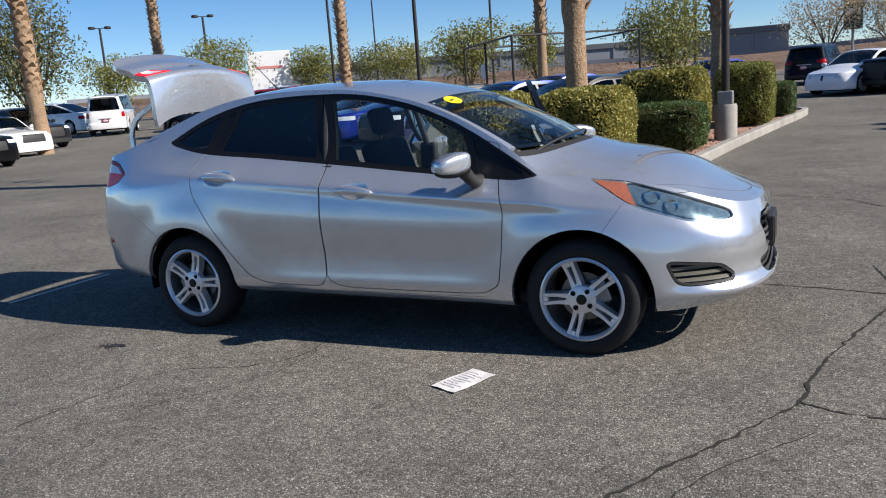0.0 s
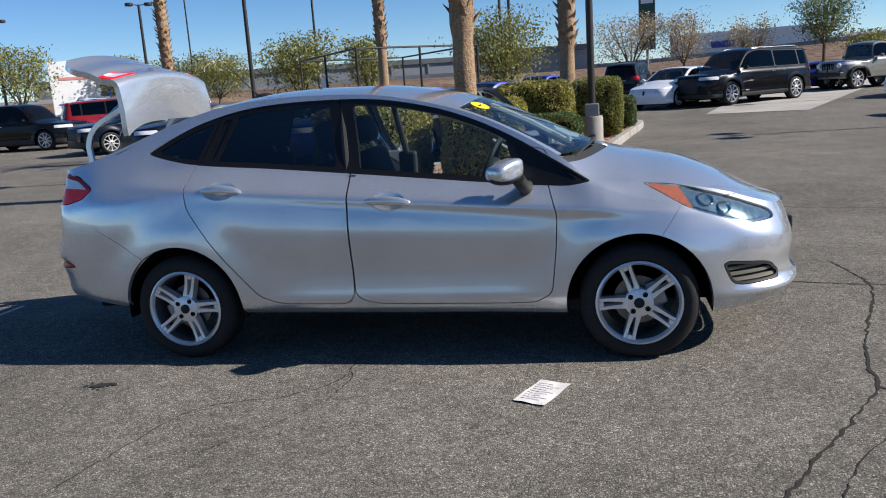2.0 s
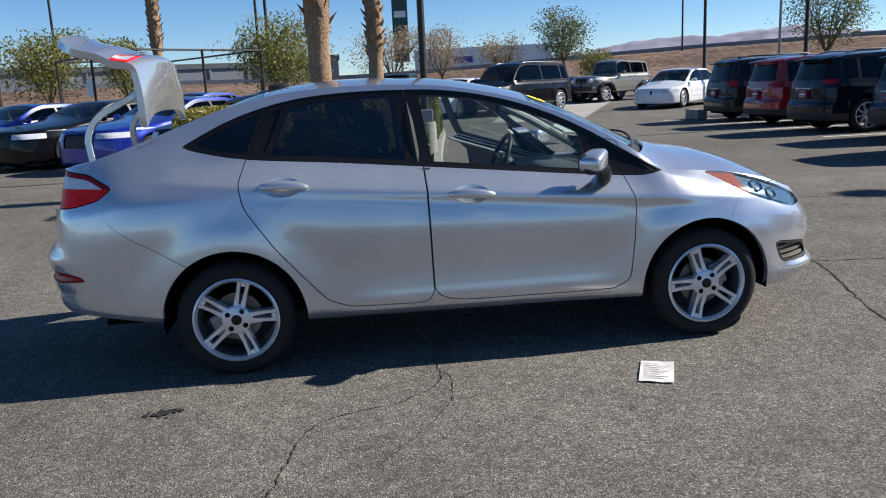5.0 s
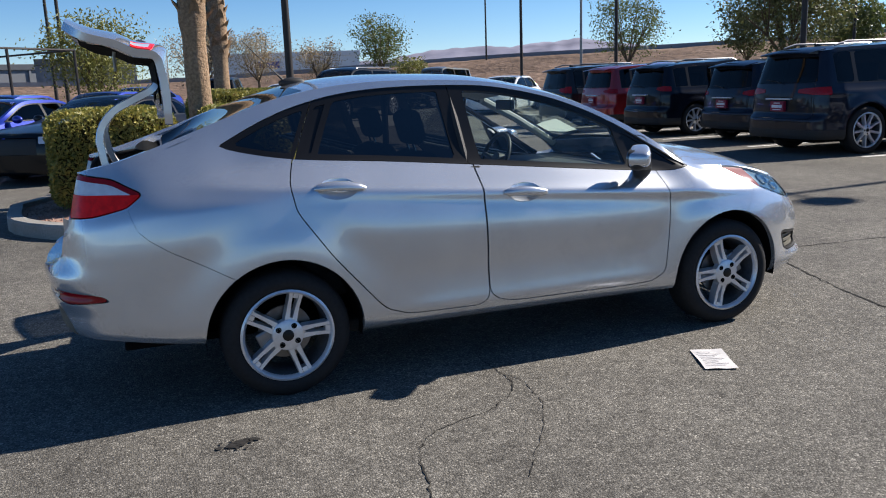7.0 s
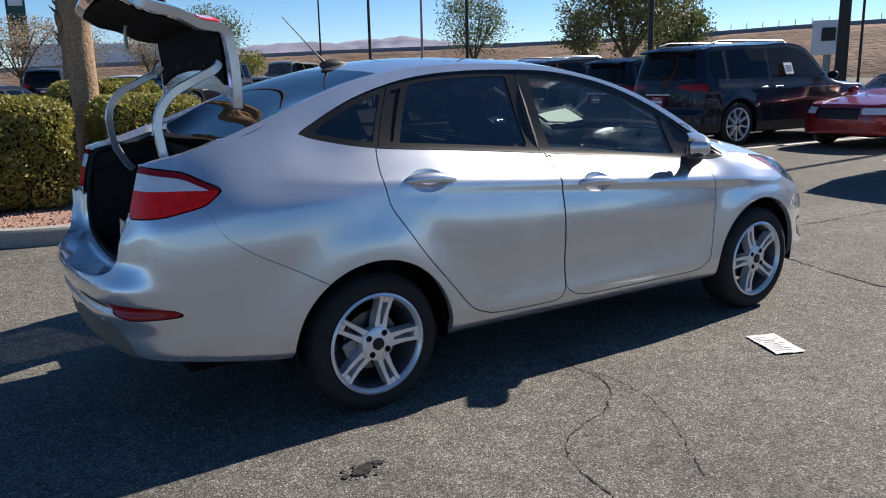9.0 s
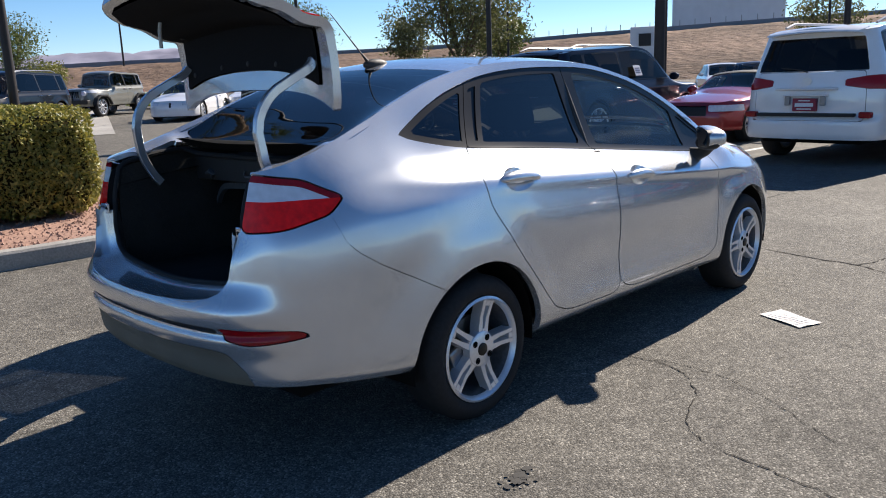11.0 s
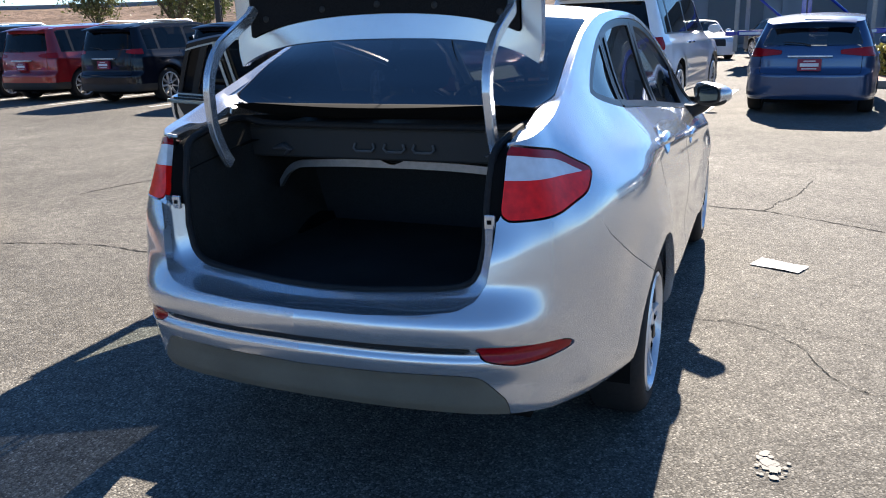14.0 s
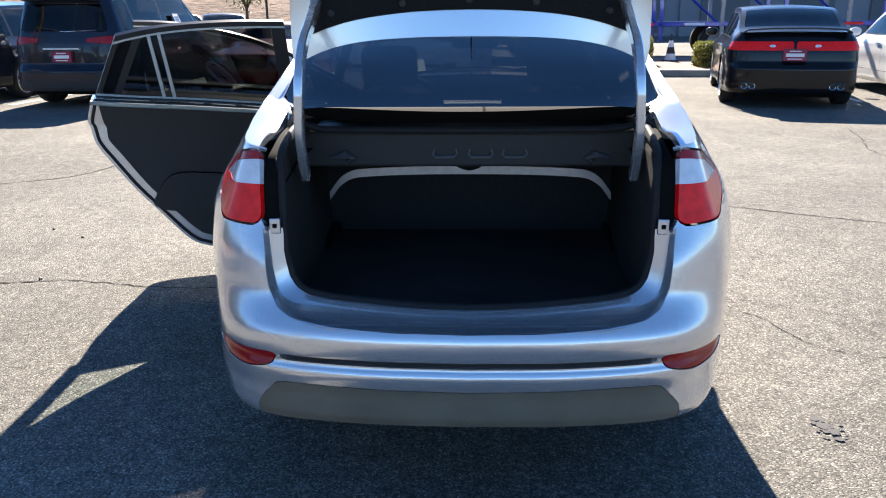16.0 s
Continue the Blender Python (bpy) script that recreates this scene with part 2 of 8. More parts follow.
def catmull(points, count):
    """A smooth curve of count points through the rows of points, even along its first columns' length."""
    p = np.asarray(points, float)
    k = np.concatenate([[0], np.cumsum(np.linalg.norm(np.diff(p[:, :2], axis=0), axis=1) ** 0.8 + 1e-6)])
    ext = np.vstack([2 * p[0] - p[1], p, 2 * p[-1] - p[-2]])
    kk = np.concatenate([[2 * k[0] - k[1]], k, [2 * k[-1] - k[-2]]])
    q = np.linspace(0, k[-1], count)
    i = np.clip(np.searchsorted(k, q, side="right") - 1, 0, len(p) - 2)
    t = ((q - k[i]) / (k[i + 1] - k[i]))[:, None]
    h = (kk[i + 2] - kk[i + 1])[:, None]
    m0 = (ext[i + 2] - ext[i]) / (kk[i + 2] - kk[i])[:, None] * h
    m1 = (ext[i + 3] - ext[i + 1]) / (kk[i + 3] - kk[i + 1])[:, None] * h
    return (2 * t**3 - 3 * t**2 + 1) * ext[i + 1] + (t**3 - 2 * t**2 + t) * m0 + (-2 * t**3 + 3 * t**2) * ext[i + 2] + (t**3 - t**2) * m1


class Sheet:
    """A triangle sheet with normals and a plan coordinate s for every vertex, to be cut into panels."""

    def __init__(self, v, n, s, t):
        self.v, self.n, self.s, self.t = v, n, s, t

    @classmethod
    def grid(cls, p, s, flip=False):
        a, b = p.shape[:2]
        du, dv = np.gradient(p, axis=0), np.gradient(p, axis=1)
        n = np.cross(du, dv)
        n /= np.linalg.norm(n, axis=2, keepdims=True) + 1e-12
        if flip:
            n = -n
        i = np.arange(a * b).reshape(a, b)
        q = np.stack([i[:-1, :-1], i[1:, :-1], i[1:, 1:], i[:-1, 1:]], -1).reshape(-1, 4)
        if flip:
            q = q[:, ::-1]
        t = np.concatenate([q[:, [0, 1, 2]], q[:, [0, 2, 3]]])
        return cls(p.reshape(-1, 3), n.reshape(-1, 3), np.broadcast_to(s, (a, b)).reshape(-1).copy(), t)

    def split(self, f):
        """The parts where f is below and above 0, cut along f = 0."""
        v, n, s, t = self.v, self.n, self.s, self.t
        fv = np.asarray(f(self), float)
        fv = np.where(np.abs(fv) < 1e-7, 1e-7, fv)
        sign = fv[t] > 0
        k = sign.sum(1)
        below, above = [t[k == 0]], [t[k == 3]]
        nv, nn, ns, made = [], [], [], {}
        base = len(v)

        def mid(a, b):
            key = (a, b) if a < b else (b, a)
            if key not in made:
                w = fv[a] / (fv[a] - fv[b])
                made[key] = base + len(nv)
                nv.append(v[a] + (v[b] - v[a]) * w)
                nn.append(n[a] + (n[b] - n[a]) * w)
                ns.append(s[a] + (s[b] - s[a]) * w)
            return made[key]

        lo, hi = [], []
        for tri in t[(k == 1) | (k == 2)]:
            sg = fv[tri] > 0
            odd = int(np.argmax(sg)) if sg.sum() == 1 else int(np.argmin(sg))
            a, b, c = (int(tri[(odd + j) % 3]) for j in range(3))
            ab, ac = mid(a, b), mid(a, c)
            one, two = ((hi, lo) if fv[a] > 0 else (lo, hi))
            one.append((a, ab, ac))
            two += [(ab, b, c), (ab, c, ac)]
        if nv:
            v, n, s = np.vstack([v, nv]), np.vstack([n, nn]), np.concatenate([s, ns])
        out = []
        for whole, bits in ((below, lo), (above, hi)):
            tt = np.vstack(whole + ([np.array(bits)] if bits else []))
            out.append(Sheet(v, n, s, tt).tidy())
        return out

    def tidy(self):
        used, t = np.unique(self.t, return_inverse=True)
        return Sheet(self.v[used], self.n[used], self.s[used], t.reshape(-1, 3))

    def cut(self, f, gap=0.004):
        """Inside (f < 0) and outside, with a gap between."""
        inside, rest = self.split(lambda q: f(q) + gap / 2)
        outside = rest.split(lambda q: f(q) - gap / 2)[1]
        return inside, outside

    def mirrored(self):
        flip = np.array([1, -1, 1])
        return Sheet(self.v * flip, self.n * flip, self.s, self.t[:, ::-1])

    def band(self, f, lo, hi):
        """The strip where f lies between lo and hi."""
        return self.split(lambda q: f(q) - hi)[0].split(lambda q: f(q) - lo)[1]

    def moved(self, offset):
        """Shifted along its own normals."""
        return Sheet(self.v + self.n * offset, self.n, self.s, self.t)

    def joined(self, other):
        return Sheet(np.vstack([self.v, other.v]), np.vstack([self.n, other.n]), np.concatenate([self.s, other.s]), np.vstack([self.t, other.t + len(self.v)]))

    def make(self, name, mat, parent, label="", thick=0.0, m=None):
        """One mesh; thick: a rim turned inwards along the open edge and a back, so that the panel has depth."""
        v, n, t = self.v, self.n, self.t
        if thick:
            count = {}
            for tri in t:
                for a, b in ((tri[0], tri[1]), (tri[1], tri[2]), (tri[2], tri[0])):
                    count[(int(a), int(b))] = 1
            rim = [(a, b) for a, b in count if (b, a) not in count]
            ids = sorted({i for e in rim for i in e})
            at = {i: j for j, i in enumerate(ids)}
            base = len(v)
            top, low = v[ids] - n[ids] * 0.0008, v[ids] - n[ids] * thick
            side = np.zeros((len(ids), 3))
            for a, b in rim:
                d = np.cross(v[b] - v[a], n[a])
                d = d / (np.linalg.norm(d) + 1e-9)
                side[at[a]] += d
                side[at[b]] += d
            side /= np.linalg.norm(side, axis=1, keepdims=True) + 1e-9
            k = len(ids)
            extra = [(base + at[b], base + at[a], base + k + at[a]) for a, b in rim] + [(base + at[b], base + k + at[a], base + k + at[b]) for a, b in rim]
            v, n = np.vstack([v, v[ids], low]), np.vstack([n, side, side])
            t = np.vstack([t, np.array(extra)])
        if m is not None:
            r = np.array(m.to_3x3())
            v, n = v @ r.T + np.array(m.translation), n @ r.T
        return mesh_object(name, v, t, mat, parent, label, True, n / (np.linalg.norm(n, axis=1, keepdims=True) + 1e-12))


def inside_poly(xs, zs, poly):
    """Signed distance (below 0 inside) of the points to a closed outline."""
    p = np.asarray(poly, float)
    a, b = p, np.roll(p, -1, axis=0)
    best = np.full(len(xs), 1e9)
    odd = np.zeros(len(xs), bool)
    for (x0, z0), (x1, z1) in zip(a, b):
        dx, dz = x1 - x0, z1 - z0
        w = np.clip(((xs - x0) * dx + (zs - z0) * dz) / (dx * dx + dz * dz + 1e-12), 0, 1)
        best = np.minimum(best, np.hypot(xs - x0 - w * dx, zs - z0 - w * dz))
        cross = (z0 > zs) != (z1 > zs)
        odd ^= cross & (xs < x0 + dx * (zs - z0) / (dz if abs(dz) > 1e-12 else 1e-12))
    return np.where(odd, -best, best)


def rounded(outline, count=12, sharp=0.35):
    """A closed outline with its corners rounded."""
    p = [Vector(q) for q in outline]
    out = []
    for i, b in enumerate(p):
        a, c = p[i - 1], p[(i + 1) % len(p)]
        s, e = b + (a - b) * sharp, b + (c - b) * sharp
        for j in range(count + 1):
            t = j / count
            out.append(tuple(s * (1 - t) ** 2 + b * 2 * t * (1 - t) + e * t * t))
    return out


def loft_body(rows, sill, crowns, nu=260, nv=64, nw=40, shape=None, flat=None):
    """The side sheet (to the car's right, y below 0, from the nose's middle round to the tail's) and the top sheet of a car.
    rows: plan x, y at waist height; top edge x, y, z; height and inset share of the belt."""
    c = catmull(rows, nu)
    plan, edge = c[:, :2].copy(), c[:, 2:5]
    plan[0, 1] = plan[-1, 1] = edge[0, 1] = edge[-1, 1] = 0
    s = np.concatenate([[0], np.cumsum(np.linalg.norm(np.diff(plan, axis=0), axis=1))])
    zb = pchip(*sill, -plan[:, 0])
    v = np.linspace(0, 1, nv)
    pts = np.zeros((nu, nv, 3))
    for i in range(nu):
        ez, bz, bm_ = edge[i, 2], c[i, 5], c[i, 6]
        bz = min(bz, ez - 0.03)
        zs = [zb[i], zb[i] + 0.03, zb[i] + 0.10, 0.52 * bz + 0.48 * zb[i] + 0.02, 0.78 * bz + 0.22 * zb[i], bz, ez]
        low = min(bm_, 0.42)
        ms = [0.30 * low + 0.06, 0.12 * low + 0.02, 0.02, 0.0, 0.22 * low, bm_, 1.0]
        z = zb[i] + (ez - zb[i]) * v
        m = pchip(zs, ms, z)
        pts[i, :, :2] = plan[i] + (edge[i, :2] - plan[i]) * m[:, None]
        pts[i, :, 2] = z
    pts[:, :, 1] *= -1
    if shape is not None:
        shape(pts, s)
    side = Sheet.grid(pts, s[:, None], flip=False)
    w = np.linspace(-1, 1, nw)
    top = np.zeros((nu, nw, 3))
    crown = pchip(*crowns, -edge[:, 0])
    top[:, :, 0] = edge[:, None, 0]
    top[:, :, 1] = -edge[:, None, 1] * w
    power = np.full(nu, 2.2) if flat is None else flat(edge[:, 0])
    top[:, :, 2] = edge[:, None, 2] + crown[:, None] * (1 - np.abs(w[None]) ** power[:, None])
    lid = Sheet.grid(top, s[:, None], flip=False)
    if lid.n[:, 2].mean() < 0:
        lid = Sheet.grid(top, s[:, None], flip=True)
    if (side.n[:, 1] * (np.abs(side.v[:, 1]) > 0.5)).mean() > 0:
        side = Sheet.grid(pts, s[:, None], flip=True)
    return side, lid, (plan, edge, s)


# ---- ground ----
def asphalt_material():
    """Old asphalt: pale and dark stones in a grey binder, worn patches and faint tyre tracks."""
    m = bpy.data.materials.new("worn_asphalt")
    m.use_nodes = True
    nodes, links = m.node_tree.nodes, m.node_tree.links
    b = nodes["Principled BSDF"]
    b.inputs["Specular IOR Level"].default_value = 0.10
    coord = nodes.new("ShaderNodeTexCoord")

    def ramp(source, stops):
        r = nodes.new("ShaderNodeValToRGB")
        links.new(source, r.inputs[0])
        while len(r.color_ramp.elements) < len(stops):
            r.color_ramp.elements.new(0.5)
        for e, (p, c) in zip(r.color_ramp.elements, stops):
            e.position, e.color = p, (*c, 1)
        return r.outputs[0]

    def times(a, bb):
        x = nodes.new("ShaderNodeVectorMath")
        x.operation = "MULTIPLY"
        links.new(a, x.inputs[0])
        links.new(bb, x.inputs[1])
        return x.outputs[0]

    stones = nodes.new("ShaderNodeTexVoronoi")
    stones.inputs["Scale"].default_value = 135
    links.new(coord.outputs["Object"], stones.inputs["Vector"])
    pick = nodes.new("ShaderNodeSeparateColor")
    links.new(stones.outputs["Color"], pick.inputs[0])
    tone = ramp(pick.outputs[0], ((0.0, (0.085, 0.079, 0.070)), (0.35, (0.142, 0.133, 0.119)), (0.7, (0.185, 0.173, 0.154)), (0.92, (0.265, 0.247, 0.22)), (1.0, (0.38, 0.355, 0.315))))
    binder = ramp(stones.outputs["Distance"], ((0.25, (1, 1, 1)), (0.75, (0.66, 0.66, 0.66))))
    col = times(tone, binder)
    for scale, lo, hi, detail in ((0.35, 0.80, 1.18, 5), (2.2, 0.86, 1.12, 6), (14.0, 0.80, 1.18, 4)):
        n = nodes.new("ShaderNodeTexNoise")
        n.inputs["Scale"].default_value, n.inputs["Detail"].default_value = scale, detail
        links.new(coord.outputs["Object"], n.inputs["Vector"])
        col = times(col, ramp(n.outputs[0], ((0.3, (lo, lo, lo)), (0.7, (hi, hi, hi * 0.99)))))
    links.new(col, b.inputs["Base Color"])
    b.inputs["Roughness"].default_value = 0.8
    bump = nodes.new("ShaderNodeBump")
    bump.inputs["Strength"].default_value, bump.inputs["Distance"].default_value = 0.8, 0.004
    bump.invert = True
    links.new(stones.outputs["Distance"], bump.inputs["Height"])
    links.new(bump.outputs[0], b.inputs["Normal"])
    return m


ASPHALT = asphalt_material()


def ground_z(y):
    """The lot is level near the camera and rises gently beyond."""
    return min(max(y - 19.0, 0.0) * 0.016, 0.5)


def ground_plane():
    bm = bmesh.new()
    xs = (-1500, -150, 0, 150, 1500)
    ys = (-1500, -100, 0, 19, 26, 34, 42, 50.5, 120, 2400)
    grid = [[bm.verts.new((x, y, ground_z(y))) for x in xs] for y in ys]
    for a, b in zip(grid, grid[1:]):
        for i in range(len(xs) - 1):
            bm.faces.new((a[i], a[i + 1], b[i + 1], b[i]))
    tagged(part("ground", bm, ASPHALT), "grey worn asphalt ground of a car lot", "ground", kind="structure")


ground_plane()


# ---- the silver sedan ----
SEDAN_PLAN = [(2.10, 0), (2.09, 0.25), (2.03, 0.48), (1.92, 0.645), (1.74, 0.765), (1.5, 0.83), (1.245, 0.852), (1.03, 0.85), (0.84, 0.848), (0.62, 0.85),
              (0.42, 0.853), (0.2, 0.855), (-0.1, 0.858), (-0.4, 0.86), (-0.7, 0.86), (-0.95, 0.86), (-1.2, 0.858), (-1.4, 0.85), (-1.58, 0.827), (-1.78, 0.787),
              (-1.95, 0.73), (-2.10, 0.655), (-2.2, 0.53), (-2.255, 0.28), (-2.27, 0)]
SEDAN_EDGE = [(2.05, 0, 0.70), (2.03, 0.22, 0.705), (1.95, 0.43, 0.725), (1.83, 0.54, 0.765), (1.68, 0.62, 0.82), (1.47, 0.675, 0.868), (1.245, 0.70, 0.897),
              (1.03, 0.715, 0.93), (0.84, 0.68, 1.06), (0.62, 0.64, 1.185), (0.42, 0.61, 1.275), (0.2, 0.588, 1.345), (-0.1, 0.568, 1.405), (-0.4, 0.556, 1.425),
              (-0.7, 0.552, 1.425), (-0.95, 0.55, 1.405), (-1.2, 0.56, 1.355), (-1.4, 0.575, 1.29), (-1.58, 0.592, 1.225), (-1.78, 0.61, 1.155), (-1.90, 0.61, 1.118),
              (-2.025, 0.585, 1.09), (-2.085, 0.48, 1.08), (-2.115, 0.25, 1.08), (-2.125, 0, 1.08)]
SEDAN_BELT = [(0.62, 0.4), (0.62, 0.4), (0.63, 0.4), (0.66, 0.4), (0.72, 0.4), (0.78, 0.4), (0.82, 0.45), (0.90, 0.60), (0.925, 0.66), (0.95, 0.63),
              (0.97, 0.60), (0.99, 0.575), (1.015, 0.565), (1.04, 0.555), (1.065, 0.555), (1.085, 0.555), (1.09, 0.575), (1.085, 0.63), (1.06, 0.58), (1.03, 0.54),
              (0.98, 0.5), (0.95, 0.5), (0.9, 0.5), (0.88, 0.5), (0.88, 0.5)]
SEDAN_ROWS = [(*p, *e, *b) for p, e, b in zip(SEDAN_PLAN, SEDAN_EDGE, SEDAN_BELT)]
SEDAN_SILL = ([-2.2, -2.05, -1.9, -1.6, -0.9, 0.9, 1.6, 2.0, 2.3], [0.305, 0.29, 0.265, 0.24, 0.25, 0.265, 0.30, 0.34, 0.365])
SEDAN_CROWN = ([-2.06, -1.9, -1.7, -1.5, -1.245, -1.03, -0.84, -0.62, -0.42, -0.2, 0.1, 0.4, 0.7, 0.95, 1.15, 1.35, 1.5, 1.66, 1.70, 1.77, 1.85, 2.0, 2.1],
               [0.004, 0.03, 0.065, 0.09, 0.105, 0.135, 0.09, 0.07, 0.065, 0.055, 0.045, 0.04, 0.04, 0.035, 0.025, -0.005, -0.045, -0.09, -0.07, 0.003, 0.01, 0.012, 0.004])
WHEEL_X, HUB_Z, ARCH_R = 1.2445, 0.298, 0.360


def smooth(a, b, x):
    t = np.clip((x - a) / (b - a), 0, 1)
    return t * t * (3 - 2 * t)


def sedan_shape(p, s):
    """Crease along the doors, flared arches, bumper ledges."""
    x, y, z = p[:, :, 0].copy(), p[:, :, 1].copy(), p[:, :, 2].copy()
    flank = smooth(-1.75, -1.3, x) * (1 - smooth(1.2, 1.7, x))
    crease = 0.80 + (0.9 - x) * 0.083
    d = z - crease
    y_add = 0.016 * np.exp(-np.clip(d, 0, 9) / 0.10) * np.exp(-(np.clip(-d, 0, 9) / 0.035) ** 2) * flank
    y_add -= 0.010 * np.exp(-(((z - 0.50) / 0.09) ** 2)) * smooth(-0.9, -0.4, x) * (1 - smooth(0.5, 0.95, x))
    y_add += 0.007 * np.exp(-(((z - 0.345) / 0.045) ** 2)) * smooth(-0.9, -0.5, x) * (1 - smooth(0.6, 0.95, x))
    for wx in (-WHEEL_X, WHEEL_X):
        r = np.hypot(x - wx, z - HUB_Z)
        y_add += 0.016 * np.exp(-(((r - 0.34) / 0.13) ** 2)) * smooth(0.15, 0.4, z)
        y_add -= 0.004 * np.exp(-(((r - 0.52) / 0.08) ** 2)) * smooth(0.4, 0.6, z)
    p[:, :, 1] = y - y_add * np.sign(-y + 1e-9) * smooth(0.05, 0.4, np.abs(y))
    rear = smooth(1.88, 2.15, -x)
    p[:, :, 0] += rear * (0.036 * smooth(2.02, 2.2, -x) * smooth(0.615, 0.73, z) - 0.012 * np.exp(-(((z - 0.61) / 0.05) ** 2)) + 0.02 * (1 - smooth(0.44, 0.52, z)))
    p[:, :, 0] += smooth(2.0, 2.1, -x) * 0.014 * np.exp(-(((z - 0.545) / 0.014) ** 2))
    nose = smooth(1.55, 1.95, x)
    p[:, :, 0] += nose * (0.028 * np.exp(-(((z - 0.325) / 0.035) ** 2)) - 0.018 * np.exp(-(((z - 0.42) / 0.07) ** 2)))
    p[:, :, 1] *= 1 + nose * 0.025 * np.exp(-(((z - 0.325) / 0.035) ** 2))


def dlo_outline():
    """The black-framed glazed area seen from the side, in x, z."""
    top = catmull([(-1.46, 1.165), (-1.27, 1.26), (-1.11, 1.32), (-0.9, 1.37), (-0.67, 1.393), (-0.38, 1.397), (-0.09, 1.382), (0.2, 1.325), (0.42, 1.25), (0.62, 1.155), (0.84, 1.025), (1.02, 0.915)], 60)
    low = catmull([(1.02, 0.915), (0.9, 0.898), (0.61, 0.918), (0.17, 0.962), (-0.23, 1.003), (-0.7, 1.05), (-1.16, 1.092), (-1.40, 1.14), (-1.46, 1.165)], 40)
    return [tuple(q) for q in np.vstack([top, low[1:-1]])]


def wheel(name, parent, m, radius=0.298, rim=0.213, width=0.19, style="twin", tyre_mat=None, rim_mat=None):
    """A road wheel with its outer face towards -y: tyre, rim barrel, spokes, nuts, hub cap, brake disc."""
    w = new(name)
    w.parent = parent
    w.matrix_parent_inverse = Matrix.Identity(4)
    w.matrix_basis = m
    bm = bmesh.new()
    h = width / 2
    lathe(bm, [(rim - 0.004, h - 0.02), (rim + 0.01, h), (radius - 0.045, h + 0.004), (radius - 0.012, h - 0.012), (radius, h - 0.035), (radius, -h + 0.035), (radius - 0.012, -h + 0.012), (radius - 0.03, -h - 0.001), (radius - 0.05, -h - 0.006), (rim + 0.012, -h - 0.002), (rim, -h + 0.010), (rim - 0.004, -h + 0.02)], 48, "y", close=True)
    part("tyre", bm, tyre_mat or RUBBER, w, smooth=True, angle=50)
    bm = bmesh.new()
    lathe(bm, [(rim - 0.002, -h + 0.02), (rim - 0.002, -h + 0.006), (rim + 0.004, -h - 0.002), (rim - 0.006, -h - 0.008), (rim - 0.016, -h + 0.004), (rim - 0.019, -h + 0.016)], 48, "y", close=True)
    rim_ob = part("rim", bm, rim_mat or ALLOY, w, smooth=True, angle=50)
    bm = bmesh.new()
    lathe(bm, [(rim - 0.002, h - 0.02), (rim - 0.003, -h + 0.018), (rim - 0.018, -h + 0.018), (rim - 0.026, -h + 0.04), (rim - 0.03, h - 0.02)], 48, "y", close=True)
    part("rim_barrel", bm, BARREL, rim_ob, "dull dark rim barrel", smooth=True, angle=50)
    bm = bmesh.new()
    count = 5
    if style == "many":
        count = 9
    r0, r1 = 0.035, rim - 0.008
    for k in range(count):
        a = k * math.tau / count + 0.3
        c, s_ = math.cos(a), math.sin(a)
        if style == "twin":
            blades = [[(r0, 0.002, 0.030), (0.080, 0.003, 0.031), (0.13, 0.008, 0.030), (0.178, 0.011, 0.032), (r1, 0.012, 0.036)], [(r0, -0.030, -0.002), (0.080, -0.031, -0.003), (0.13, -0.030, -0.008), (0.178, -0.032, -0.011), (r1, -0.036, -0.012)],
                      [(0.176, -0.014, 0.014), (r1, -0.014, 0.014)], [(r0, -0.01, 0.01), (0.082, -0.006, 0.006)]]
        else:
            blades = [[(r0, -0.02, 0.02), ((r0 + r1) / 2, -0.016, 0.016), (r1, -0.016, 0.016)]]
        for blade in blades:
            vs = []
            for r, lo_, hi_ in blade:
                t_ = (r - r0) / (r1 - r0)
                yy = -h + 0.002 + 0.012 * math.sin(math.pi * min(t_ * 1.05, 1.0))
                for q, y2 in ((lo_ - 0.002, yy + 0.045), (lo_ + 0.0025, yy), (hi_ - 0.0025, yy), (hi_ + 0.002, yy + 0.045)):
                    vs.append(bm.verts.new((r * c - q * s_, y2, r * s_ + q * c)))
            for i in range(0, len(vs) - 4, 4):
                for j in range(3):
                    bm.faces.new((vs[i + j], vs[i + j + 1], vs[i + 4 + j + 1], vs[i + 4 + j]))
            bm.faces.new(vs[0:4])
            bm.faces.new(vs[-4:][::-1])
    lathe(bm, [(0.0005, -h + 0.001), (0.064, -h + 0.001), (0.072, -h + 0.006), (0.074, -h + 0.04), (0.0005, -h + 0.04)], 30, "y")
    part("spokes", bm, rim_mat or ALLOY, w, smooth=True, angle=35)
    bm = bmesh.new()
    lathe(bm, [(0.0005, -h - 0.006), (0.02, -h - 0.006), (0.026, -h - 0.003), (0.027, -h + 0.003)], 24, "y")
    part("hub_cap", bm, BLACK_GLOSS, w, smooth=True)
    for k in range(4):
        bm = bmesh.new()
        a = k * math.tau / 4 + 0.58
        lathe(bm, [(0.0005, -h - 0.004), (0.008, -h - 0.004), (0.0085, -h + 0.004)], 6, "y", m=Matrix.Translation((0.052 * math.cos(a), 0, 0.052 * math.sin(a))))
        lathe(bm, [(0.0135, -h + 0.0002), (0.0135, -h - 0.0006), (0.0086, -h - 0.0006), (0.0086, -h + 0.0002)], 16, "y", m=Matrix.Translation((0.052 * math.cos(a), 0, 0.052 * math.sin(a))), close=True)
        part("wheel_nut", bm, DARK_GAP, w)
    bm = bmesh.new()
